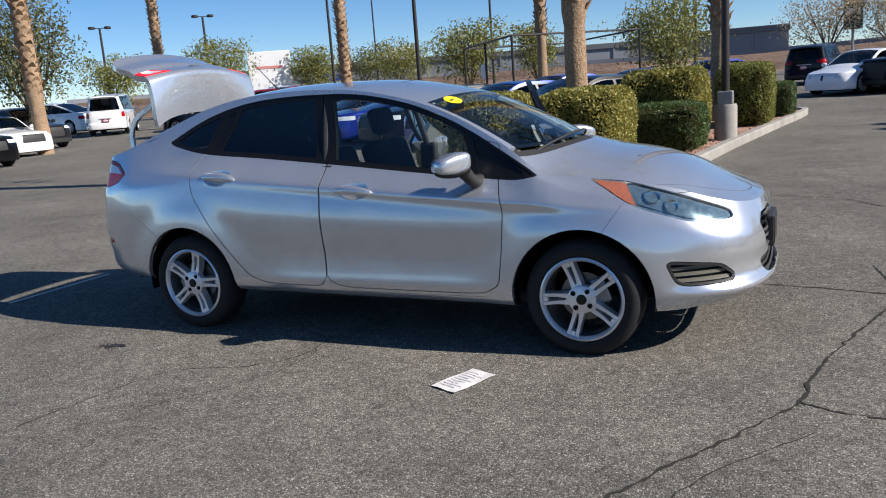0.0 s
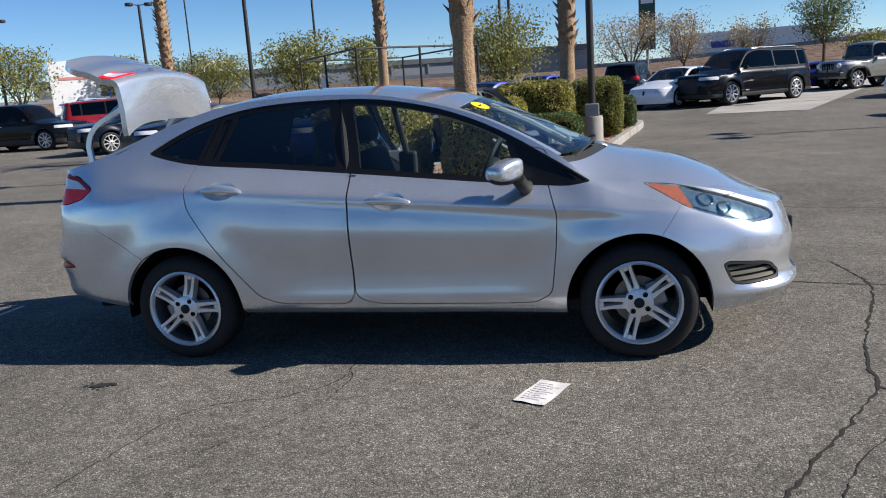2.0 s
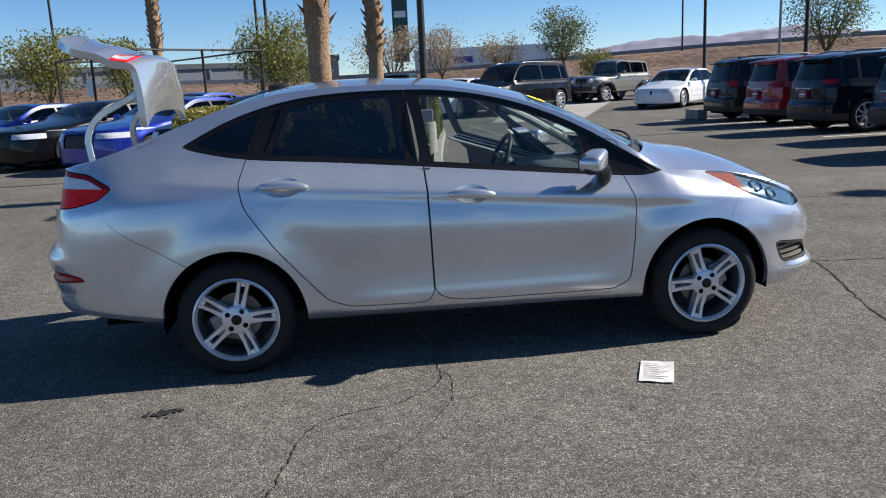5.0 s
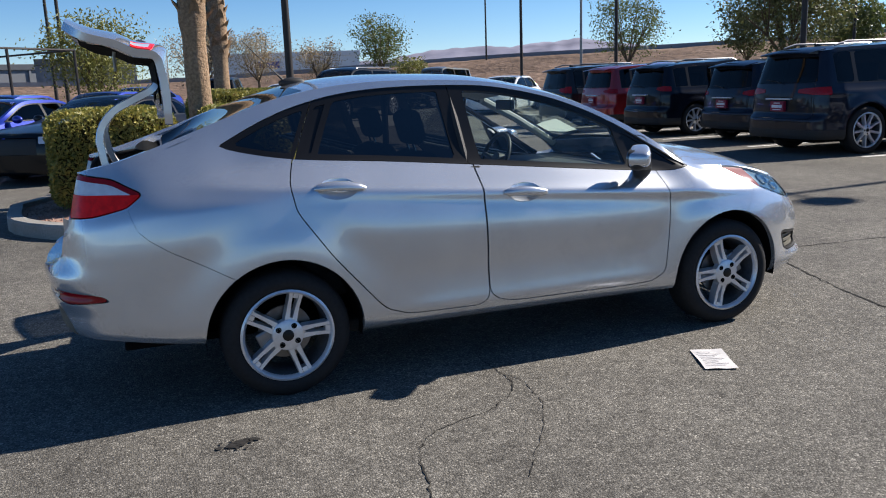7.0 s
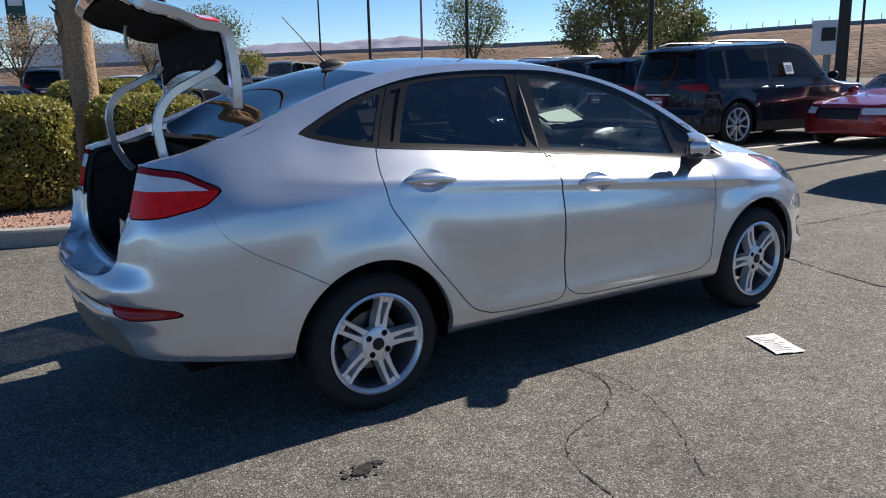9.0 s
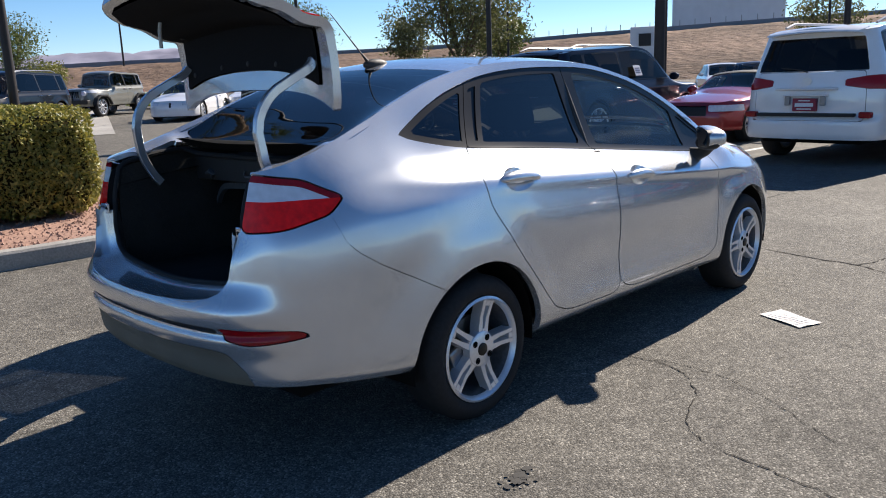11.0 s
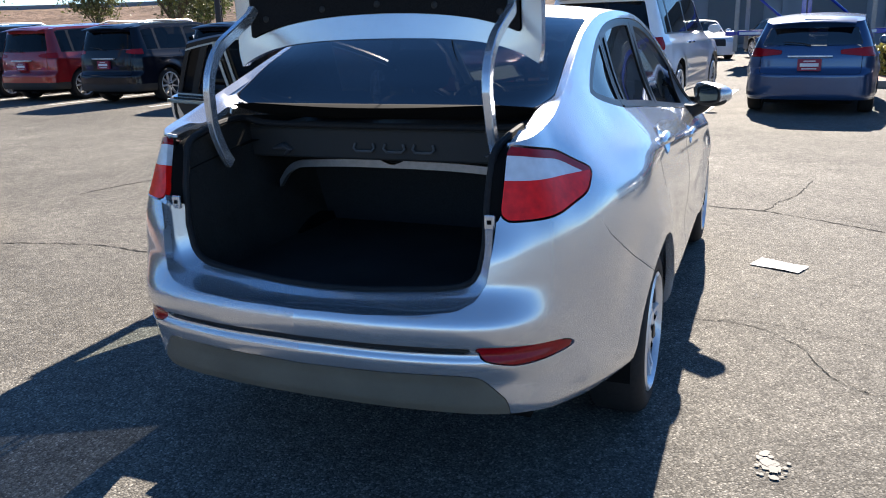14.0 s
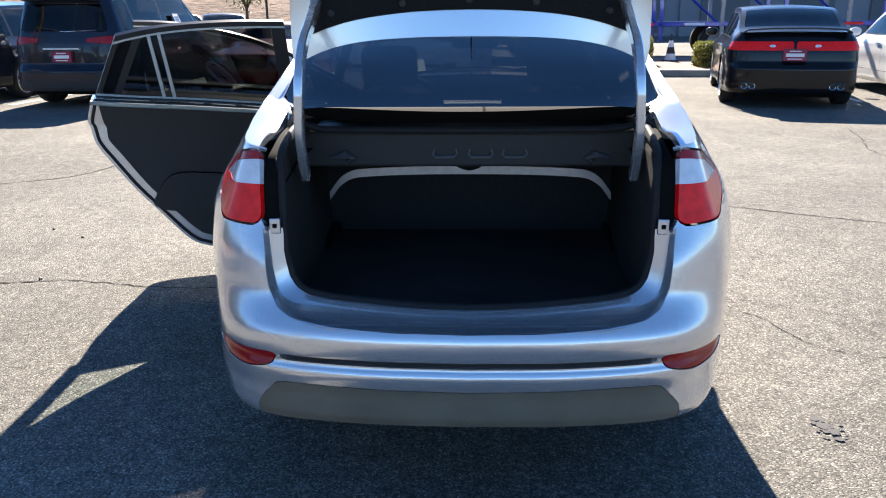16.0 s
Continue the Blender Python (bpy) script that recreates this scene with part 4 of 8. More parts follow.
                    part(nm, b, mat, door, smooth=True, angle=60)
        # wheel wells and wheels
        k = -1 if mirror else 1
        for wx in (-WHEEL_X, WHEEL_X):
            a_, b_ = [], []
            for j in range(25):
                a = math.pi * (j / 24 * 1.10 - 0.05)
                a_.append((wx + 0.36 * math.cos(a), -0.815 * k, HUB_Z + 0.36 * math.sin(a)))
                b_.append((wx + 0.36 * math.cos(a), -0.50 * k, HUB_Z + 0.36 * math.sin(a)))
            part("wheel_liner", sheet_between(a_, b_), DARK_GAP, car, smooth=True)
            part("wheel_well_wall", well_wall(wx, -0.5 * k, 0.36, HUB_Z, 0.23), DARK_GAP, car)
            turn = pose(wx, -0.745 * k, HUB_Z, 0, -20.8 if wx > 0 else 158.2, 180 if mirror else 0)
            wheel("wheel", car, turn)
    hood_panel.make("hood", SILVER, car, thick=0.02)
    nose_top.make("nose_panel", SILVER, car, thick=0.02)
    cowl.moved(-0.02).make("cowl_panel", BLACK_PLASTIC, car, "black plastic cowl")
    screen.make("windscreen", CLEAR_GLASS, car, "clear windscreen")
    band = screen.split(lambda q: np.maximum(wedge(q) + 0.03, np.maximum((0.37 + 0.05 * (1 - (Y(q) / 0.6) ** 2)) - X(q), X(q) - 1.02 + 0.2 * (Y(q) / 0.7) ** 2)))[1]
    band.moved(-0.002).make("screen_border", BLACK_GLOSS, car, "black ceramic border")
    roof.make("roof", SILVER, car, thick=0.025)
    roof.split(lambda q: np.maximum(np.abs(X(q) + 0.35) - 0.72, np.abs(Y(q)) - 0.56))[0].moved(-0.03).make("headliner", TRIM_GREY, car, "light grey headliner")
    back_glass.make("rear_window", REAR_GLASS, car, "tinted rear window with heater lines")
    rim = back_glass.split(lambda q: np.maximum(wedge(q) + 0.025, np.maximum(X(q) + 1.09, -1.64 - X(q))))[1]
    rim.moved(-0.002).make("rear_window_border", BLACK_GLOSS, car, "black ceramic border")
    for k in range(14):
        x0 = -1.13 - k * 0.036
        wire = back_glass.split(lambda q: np.maximum(np.abs(X(q) - x0) - 0.0006, wedge(q) + 0.05))[0]
        if len(wire.t):
            wire.moved(0.0012).make("heater_line", BARREL, car)
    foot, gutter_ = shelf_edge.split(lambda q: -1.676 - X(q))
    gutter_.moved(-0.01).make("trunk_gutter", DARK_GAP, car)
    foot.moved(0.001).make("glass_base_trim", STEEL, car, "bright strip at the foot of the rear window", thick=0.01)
    # Near-black filler plates, added to stop light showing through below the gutters.
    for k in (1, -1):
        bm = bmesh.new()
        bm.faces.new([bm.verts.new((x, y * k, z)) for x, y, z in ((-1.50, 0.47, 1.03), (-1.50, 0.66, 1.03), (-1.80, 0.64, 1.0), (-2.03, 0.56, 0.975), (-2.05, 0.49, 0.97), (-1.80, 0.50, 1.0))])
        part("gutter_floor", bm, DARK_GAP, car, "near-black filler plate under the rain gutter")

    # ledge between the bumper and the trunk opening, and the lip of the opening
    inner_line = [(-2.085, 0.490, 0.87), (-2.088, 0.487, 0.80), (-2.09, 0.475, 0.737), (-2.092, 0.445, 0.697), (-2.095, 0.38, 0.677), (-2.10, 0.27, 0.664), (-2.103, 0.13, 0.652), (-2.105, 0.0, 0.648)]
    fold_line = [(-2.105, 0.523, 0.87), (-2.108, 0.521, 0.80), (-2.112, 0.508, 0.727), (-2.118, 0.472, 0.685), (-2.122, 0.40, 0.670), (-2.127, 0.28, 0.655), (-2.13, 0.14, 0.643), (-2.132, 0.0, 0.638)]
    outer_line = [(skin_x(y, z), y, z) for y, z in rim_line]
    outer_line = [(float(np.polyval(np.polyfit([q[1] for q in outer_line], [q[0] for q in outer_line], 3), y)), y, z) for _, y, z in outer_line]
    curves = [catmull(q, 40) for q in (outer_line, fold_line, inner_line)]
    outer_c, fold_c, inner_c = curves
    step_c = outer_c * 0.82 + fold_c * 0.18 - np.array([0, 0, 0.006])
    dish_c = outer_c * 0.12 + fold_c * 0.88 - np.array([0, 0, 0.007])
    crest_c = fold_c * 0.75 + inner_c * 0.25 + np.array([0, 0, 0.003])
    lip_c = inner_c + np.array([0.03, 0, -0.012])
    foot_c = np.stack([inner_c[:, 0] + 0.035, inner_c[:, 1] * 0.985, np.minimum(inner_c[:, 2] - 0.03, 0.61)], axis=1)
    for k in (1, -1):
        rows_ = [np.stack([q[:, 0], q[:, 1] * k, q[:, 2]], axis=1) for q in (outer_c, step_c, dish_c, fold_c, crest_c, inner_c)]
        bm = bmesh.new()
        grid_ = [[bm.verts.new(q) for q in row] for row in rows_]
        for p_, q_ in zip(grid_, grid_[1:]):
            for j in range(39):
                bm.faces.new((p_[j], p_[j + 1], q_[j + 1], q_[j]))
        part("opening_ledge", bm, SILVER, car, "silver ledge round the trunk opening", smooth=True, angle=75)
        rows_ = [np.stack([q[:, 0], q[:, 1] * k, q[:, 2]], axis=1) for q in (inner_c, lip_c, foot_c)]
        bm = bmesh.new()
        grid_ = [[bm.verts.new(q) for q in row] for row in rows_]
        for p_, q_ in zip(grid_, grid_[1:]):
            for j in range(39):
                bm.faces.new((p_[j], p_[j + 1], q_[j + 1], q_[j]))
        part("sill_trim", bm, BLACK_PLASTIC, car, "black plastic trunk sill trim", smooth=True)

    # trunk lid, swung up: flat deck, tight crest and upright face, with a stamped inner panel and felt liner
    nu_, nv_ = 72, 61
    us, vs_ = np.linspace(0, 1, nu_), np.linspace(-1, 1, nv_)
    lid_p = np.zeros((nu_, nv_, 3))
    for i, u in enumerate(us):
        side_w = float(pchip([0, 0.08, 0.46, 0.8, 0.93, 0.98, 1.0], [0.525, 0.533, 0.532, 0.518, 0.49, 0.455, 0.42], u))
        for j, v in enumerate(vs_):
            y = v * side_w
            e, e5 = (y / 0.53) ** 2, abs(y / 0.53) ** 5
            line = [(-1.805 + 0.015 * e + 0.065 * e5, 1.150 + 0.015 * e), (-1.95 + 0.07 * e, 1.140 - 0.006 * e), (-2.04 + 0.07 * e, 1.128 - 0.022 * e), (-2.085 + 0.065 * e, 1.118 - 0.035 * e), (-2.100 + 0.06 * e, 1.075 - 0.03 * e),
                    (-2.096 + 0.06 * e, 0.98), (-2.118 + 0.06 * e, 0.88), (-2.122 + 0.06 * e, 0.78), (-2.145 + 0.06 * e, 0.665 + 0.02 * e)]
            keys = [0, 0.22, 0.37, 0.46, 0.53, 0.65, 0.78, 0.88, 1.0]
            lid_p[i, j] = (float(pchip(keys, [q[0] for q in line], u)), y, float(pchip(keys, [q[1] for q in line], u)))
    lid = Sheet.grid(lid_p, us[:, None])
    if (lid.n[:, 2] * (lid.s < 0.3)).mean() < 0:
        lid = Sheet.grid(lid_p, us[:, None], flip=True)
    swing = Matrix.Translation((-1.637, 0, 1.262)) @ Matrix.Rotation(radians(101), 4, "Y") @ Matrix.Translation((1.725, 0, -1.165))
    root = lid.make("trunk_lid", SILVER, car, "open silver trunk lid", thick=0.035, m=swing)
    border = lambda q: np.maximum(np.abs(Y(q)) - (0.470 - 0.05 * smooth(0.86, 0.95, S(q))), np.maximum(0.115 - 0.02 * (Y(q) / 0.47) ** 4 - S(q), S(q) - 0.955))
    felt, stamped = lid.split(border)
    swage = 0.033 + 0.014 * np.exp(-((border(stamped) - 0.018) / 0.012) ** 2)
    Sheet(stamped.v - stamped.n * swage[:, None], stamped.n, stamped.s, stamped.t).make("lid_inner_panel", SILVER, root, "silver stamped inner panel", m=swing)
    felt.moved(-0.050).make("lid_liner", LID_FELT, root, "black felt liner", thick=-0.018, m=swing)
    for y0, u0 in ((-0.40, 0.17), (0.0, 0.16), (0.40, 0.17), (-0.2, 0.16), (0.2, 0.16), (-0.40, 0.6), (0.40, 0.6)):
        i = int(np.argmin(np.abs(felt.v[:, 1] - y0) + np.abs(felt.s - u0)))
        c, n = Vector(felt.v[i]) - Vector(felt.n[i]) * 0.052, -Vector(felt.n[i])
        bm = bmesh.new()
        lathe(bm, [(0.001, 0.004), (0.008, 0.003), (0.011, 0.0)], 12, "z", m=swing @ Matrix.Translation(c) @ n.to_track_quat("Z", "Y").to_matrix().to_4x4())
        part("liner_clip", bm, BLACK_PLASTIC, root, "black liner clip")
    for k in (1, -1):
        lamp = lid.split(lambda q: np.maximum(np.abs(S(q) - 0.615) - 0.075, np.maximum(0.33 - k * Y(q) + 0.5 * (S(q) - 0.60), k * Y(q) - 0.522)))[0]
        white_l, red_l = lamp.split(lambda q: np.maximum(np.maximum(k * Y(q) - 0.475, 0.57 - S(q)), 0.36 - k * Y(q) + 0.5 * (S(q) - 0.60)))
        lens = red_l.moved(0.004).make("lid_lamp", RED_LENS, root, "red and clear lid lamp", thick=0.006, m=swing)
        white_l.moved(0.004).make("clear_lens", WHITE_LENS, lens, "clear lens", thick=0.006, m=swing)
    bm = bmesh.new()
    lathe(bm, [(0.001, 0.006), (0.03, 0.004), (0.034, 0.0)], 24, "z", m=swing @ Matrix.Translation((-2.103, 0, 1.00)) @ Matrix.Rotation(radians(-90), 4, "Y") @ Matrix.Diagonal((0.75, 1.7, 1, 1)))
    part("lid_badge", bm, STEEL, root, "oval badge", smooth=True)
    for k in (1, -1):
        arm = bmesh.new()
        curve = catmull([(-1.865, 0.468 * k, 0.965), (-1.90, 0.466 * k, 1.01), (-1.945, 0.462 * k, 1.11), (-1.955, 0.455 * k, 1.22), (-1.90, 0.452 * k, 1.32), (-1.80, 0.45 * k, 1.38), (-1.71, 0.452 * k, 1.425), (-1.69, 0.447 * k, 1.45)], 26)
        rings = []
        for i, q in enumerate(curve):
            t = Vector(curve[min(i + 1, 25)]) - Vector(curve[max(i - 1, 0)])
            n = t.normalized().cross(Vector((0, 1, 0)))
            rings.append([arm.verts.new(Vector(q) + n * a + Vector((0, b, 0))) for a, b in ((-0.017, -0.012), (0.017, -0.012), (0.017, 0.012), (-0.017, 0.012))])
        for a, b in zip(rings, rings[1:]):
            for j in range(4):
                arm.faces.new((a[j], a[(j + 1) % 4], b[(j + 1) % 4], b[j]))
        bmesh.ops.bevel(arm, geom=[e for e in arm.edges], offset=0.003, segments=1, affect="EDGES")
        part("lid_hinge", arm, SILVER, car, "silver gooseneck hinge arm", smooth=True)
    bm = bmesh.new()
    tube(bm, [(-1.86, 0.33, 1.64), (-1.865, 0.335, 1.60), (-1.865, 0.335, 1.53)], 0.008, 8)
    part("pull_strap", bm, TRIM_GREY, root, "light pull strap")

    # trunk box: floor, walls, seat back, striker, cross bar
    def plate(name, pts, mat, label=""):
        bm = bmesh.new()
        bm.faces.new([bm.verts.new(p) for p in pts])
        bm.normal_update()
        bmesh.ops.solidify(bm, geom=bm.faces[:], thickness=0.012)
        part(name, bm, mat, car, label)
    plate("trunk_floor", [(-2.07, -0.50, 0.60), (-2.07, 0.50, 0.60), (-1.05, 0.55, 0.60), (-1.05, -0.55, 0.60)], CARPET, "dark carpet floor")
    for k in (1, -1):
        plate("trunk_wall", [(-2.06, 0.492 * k, 0.60), (-1.05, 0.53 * k, 0.60), (-1.05, 0.53 * k, 1.05), (-1.7, 0.525 * k, 1.10), (-2.04, 0.497 * k, 1.045)], CARPET, "dark felt side lining")
    plate("seat_bulkhead", [(-1.05, -0.56, 0.60), (-1.05, 0.56, 0.60), (-1.20, 0.56, 1.10), (-1.20, -0.56, 1.10)], CARPET)
    plate("parcel_shelf", [(-1.20, -0.54, 1.05), (-1.20, 0.54, 1.05), (-1.665, 0.52, 1.055), (-1.665, -0.52, 1.055)], BLACK_PLASTIC, "black parcel shelf")
    bm = boxed(-1.66, -1.62, -0.53, 0.53, 0.955, 1.068, 0.008)
    part("shelf_panel", bm, BLACK_PLASTIC, car, "dark steel panel under the parcel shelf")
    for y0 in (0.075, -0.035, -0.14):
        bm = bmesh.new()
        tube(bm, [(-1.666, y0 - 0.032, 1.012), (-1.668, y0 - 0.038, 0.996), (-1.67, y0 - 0.028, 0.986), (-1.67, y0 + 0.028, 0.986), (-1.668, y0 + 0.038, 0.996), (-1.666, y0 + 0.032, 1.012)], 0.0045, 6)
        part("panel_slot", bm, DASH, car, "pressed slot in the panel", smooth=True)
    for k in (1, -1):
        bm = bmesh.new()
        tube(bm, [(-1.665, 0.43 * k, 0.985), (-1.67, 0.38 * k, 0.995), (-1.67, 0.36 * k, 0.985), (-1.665, 0.385 * k, 0.965)], [0.006, 0.014, 0.012, 0.005], 8)
        part("panel_bracket", bm, BARREL, car, "bent dark steel bracket", smooth=True)
    bm = bmesh.new()
    bar = catmull([(-1.60, 0.45, 0.85), (-1.60, 0.41, 0.90), (-1.60, 0.35, 0.925), (-1.60, 0.0, 0.935), (-1.60, -0.35, 0.925), (-1.60, -0.41, 0.90), (-1.60, -0.45, 0.85)], 60)
    rr = [[bm.verts.new((q[0] + a, q[1], q[2] + b)) for a, b in ((-0.012, -0.013), (0.012, -0.013), (0.012, 0.013 - 0.014 * math.exp(-(q[1] / 0.03) ** 4)), (-0.012, 0.013 - 0.014 * math.exp(-(q[1] / 0.03) ** 4)))] for q in bar]
    for a, b in zip(rr, rr[1:]):
        for j in range(4):
            bm.faces.new((a[j], a[(j + 1) % 4], b[(j + 1) % 4], b[j]))
    part("seat_back_frame", bm, STEEL, car, "grey steel cross bar", smooth=True)
    bm = boxed(-2.075, -2.06, -0.06, 0.06, 0.618, 0.634, 0.003)
    part("trunk_latch", bm, BLACK_GLOSS, car)
    bm = bmesh.new()
    path = [(x + 0.008, y, z + 0.004) for x, y, z in inner_line[::-1]] + [(-2.055, 0.492, 0.97), (-2.03, 0.497, 1.045), (-1.95, 0.502, 1.075), (-1.80, 0.508, 1.095), (-1.715, 0.50, 1.095), (-1.69, 0.45, 1.078), (-1.69, 0.25, 1.074), (-1.69, 0.0, 1.073)]
    path = [tuple(q) for q in catmull(path, 60)]
    path = path + [(x, -y, z) for x, y, z in path[::-1]][1:-1]
    tube(bm, path, 0.011, 8, closed=True)
    part("trunk_seal", bm, RUBBER, car, "black rubber seal", smooth=True)

    # walls of the lid opening beside the lamps, and the lamp brackets
    for k in (1, -1):
        bank = side_gutter.split(lambda q: -k * Y(q))[0]
        sink = 0.030 * smooth(0.004, 0.05, -gutter_edge(bank)) * (1 - 0.8 * smooth(1.88, 1.97, -X(bank)))
        Sheet(bank.v - np.array([0, 0, 1.0]) * sink[:, None], bank.n, bank.s, bank.t).make("rain_gutter", SILVER, car, "silver rain gutter beside the lid opening", thick=0.02)
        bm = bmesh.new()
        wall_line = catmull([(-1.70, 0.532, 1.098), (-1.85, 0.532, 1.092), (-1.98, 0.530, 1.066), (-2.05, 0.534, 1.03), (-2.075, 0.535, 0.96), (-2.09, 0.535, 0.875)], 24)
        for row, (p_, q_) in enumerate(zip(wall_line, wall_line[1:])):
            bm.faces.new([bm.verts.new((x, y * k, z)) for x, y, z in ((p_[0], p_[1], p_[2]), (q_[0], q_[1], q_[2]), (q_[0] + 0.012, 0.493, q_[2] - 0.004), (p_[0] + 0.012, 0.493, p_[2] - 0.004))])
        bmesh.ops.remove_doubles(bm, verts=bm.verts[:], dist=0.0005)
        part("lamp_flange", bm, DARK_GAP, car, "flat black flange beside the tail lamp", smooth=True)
        bm = boxed(-2.103, -2.093, 0.507 * k - 0.015, 0.507 * k + 0.015, 0.858, 0.90, 0.004)
        bracket = part("lamp_bracket", bm, SILVER, car, "silver lamp bracket")
        bm = boxed(-2.106, -2.102, 0.507 * k - 0.006, 0.507 * k + 0.006, 0.874, 0.886, 0.002)
        part("bracket_bolt", bm, DARK_GAP, bracket)

    # floor pan and dark underside
    bm = boxed(-1.95, 1.80, -0.58, 0.58, 0.25, 0.29, 0.01)
    part("underbody", bm, DARK_GAP, car)
    bm = boxed(0.98, 1.9, -0.5, 0.5, 0.24, 0.66, 0.05)
    part("engine_block", bm, DARK_GAP, car)
    bm = boxed(-1.1, 0.95, -0.74, 0.74, 0.24, 0.30, 0.01)
    part("cabin_floor", bm, CARPET, car)
    for k in (1, -1):
        bm = boxed(-0.33, -0.20, 0.70 * k - 0.03, 0.70 * k + 0.03, 0.28, 1.0, 0.02)
        part("centre_pillar", bm, BLACK_PLASTIC, car)
        bm = bmesh.new()
        tube(bm, [(-0.27, 0.68 * k, 1.0), (-0.31, 0.55 * k, 1.36)], 0.022, 8)
        part("pillar_trim", bm, BLACK_PLASTIC, car, smooth=True)

    # cabin: seats, dashboard, steering wheel, mirror
    for sy_ in (0.37, -0.37):
        bm = boxed(-0.28, 0.24, sy_ - 0.25, sy_ + 0.25, 0.40, 0.55, 0.05, seg=3)
        part("front_seat_cushion", bm, DARK_CLOTH, car, smooth=True)
        bm = boxed(-0.08, 0.08, sy_ - 0.24, sy_ + 0.24, 0.0, 0.62, 0.05, pose(-0.28, 0, 0.46, 0, -17, 0), 3)
        part("front_seat_back", bm, DARK_CLOTH, car, smooth=True)
        bm = boxed(-0.045, 0.05, sy_ - 0.125, sy_ + 0.125, 0.66, 0.84, 0.04, pose(-0.28, 0, 0.46, 0, -14, 0), 3)
        part("head_restraint", bm, DARK_CLOTH, car, smooth=True)
        for o in (-0.05, 0.05):
            bm = bmesh.new()
            tube(bm, [(-0.44, sy_ + o, 1.04), (-0.47, sy_ + o, 1.14)], 0.006, 6)
            part("restraint_post", bm, CHROME, car)
    bm = boxed(-1.06, -0.60, -0.60, 0.60, 0.38, 0.55, 0.06, seg=3)
    part("rear_bench", bm, DARK_CLOTH, car, smooth=True)
    bm = boxed(-0.07, 0.07, -0.60, 0.60, 0.0, 0.62, 0.05, pose(-1.00, 0, 0.46, 0, -22, 0), 3)
    part("rear_backrest", bm, DARK_CLOTH, car, smooth=True)
    for o in (0.36, -0.36):
        bm = boxed(-0.05, 0.04, o - 0.12, o + 0.12, 0.62, 0.74, 0.035, pose(-1.00, 0, 0.46, 0, -22, 0), 3)
        part("rear_head_restraint", bm, DARK_CLOTH, car, smooth=True)
    bm = boxed(0.52, 0.98, -0.68, 0.68, 0.62, 0.90, 0.07, seg=3)
    part("dashboard", bm, DASH, car, smooth=True)
    bm = boxed(0.40, 0.60, -0.13, 0.13, 0.45, 0.88, 0.04, seg=3)
    part("centre_console", bm, BLACK_PLASTIC, car, smooth=True)
    wheel_m = pose(0.36, 0.37, 0.90, 0, -66, 0)
    bm = bmesh.new()
    tube(bm, [wheel_m @ Vector((0.182 * math.cos(a * math.tau / 36), 0.182 * math.sin(a * math.tau / 36), 0)) for a in range(36)], 0.015, 8, closed=True)
    sw = part("steering_wheel", bm, BLACK_PLASTIC, car, smooth=True)
    bm = bmesh.new()
    for a in (0.2, math.pi - 0.2, -math.pi / 2):
        tube(bm, [wheel_m @ Vector((0, 0, -0.02)), wheel_m @ Vector((0.178 * math.sin(a), 0.178 * math.cos(a), 0))], 0.016, 6)
    lathe(bm, [(0.001, 0.0), (0.06, -0.005), (0.065, -0.05), (0.03, -0.12), (0.001, -0.12)], 20, "z", m=wheel_m)
    part("wheel_hub", bm, BLACK_PLASTIC, sw, smooth=True)
    bm = boxed(0.26, 0.285, -0.11, 0.11, 1.235, 1.295, 0.01)
    part("rear_view_mirror", bm, BLACK_PLASTIC, car)
    # radio aerial, wipers, washer jet, sticker, front plate
    bm = bmesh.new()
    tube(bm, [(-1.02, 0, 1.44), (-1.07, 0, 1.49), (-1.235, 0, 1.66)], [0.010, 0.0035, 0.002], 6)
    aerial = part("aerial", bm, BLACK_PLASTIC, car, "black whip aerial", smooth=True)
    bm = bmesh.new()
    bmesh.ops.create_uvsphere(bm, u_segments=16, v_segments=10, radius=1)
    for v in bm.verts:
        v.co = Vector((-0.985 + 0.075 * v.co.x, 0.026 * v.co.y, 1.437 + 0.028 * v.co.z))
    part("aerial_foot", bm, BLACK_PLASTIC, aerial, smooth=True)
    for y0, y1 in ((0.62, 0.02), (0.02, -0.50)):
        bm = bmesh.new()
        pts = []
        for k in range(9):
            y = y0 + (y1 - y0) * k / 8
            pts.append((1.075 - 0.2 * (y / 0.7) ** 2 - 0.03, y, 0.935 + 0.135 * (1 - (abs(y) / 0.71) ** 2.2) + 0.012))
        tube(bm, pts, 0.007, 6)
        part("wiper", bm, BLACK_PLASTIC, car, "black wiper arm", smooth=True)
    for yy in (-0.28, 0.28):
        bm = boxed(1.42, 1.45, yy - 0.012, yy + 0.012, 0.962 - 0.03, 0.974 - 0.02, 0.004)
        part("washer_jet", bm, BLACK_PLASTIC, car)
    sheet_ = screen.band(Y, 0.30, 0.58).band(X, 0.79, 0.945)
    sheet_.moved(-0.012).make("paper_sheet", THIN_PAPER, car, "white paper sheet inside the windscreen")
    for k in (1, -1):
        bm = bmesh.new()
        tube(bm, [(0.93, 0.60 * k, 0.97), (0.62, 0.575 * k, 1.155), (0.36, 0.535 * k, 1.285)], 0.026, 8)
        part("front_pillar_trim", bm, TRIM_GREY, car, "pale grey pillar trim", smooth=True)
    sticker = screen.split(lambda q: ((X(q) - 0.43) / 0.052) ** 2 + ((Y(q) + 0.40) / 0.065) ** 2 - 1)[0]
    st = sticker.moved(0.004).make("windscreen_sticker", YELLOW_PAPER, car, "yellow oval dealer sticker")
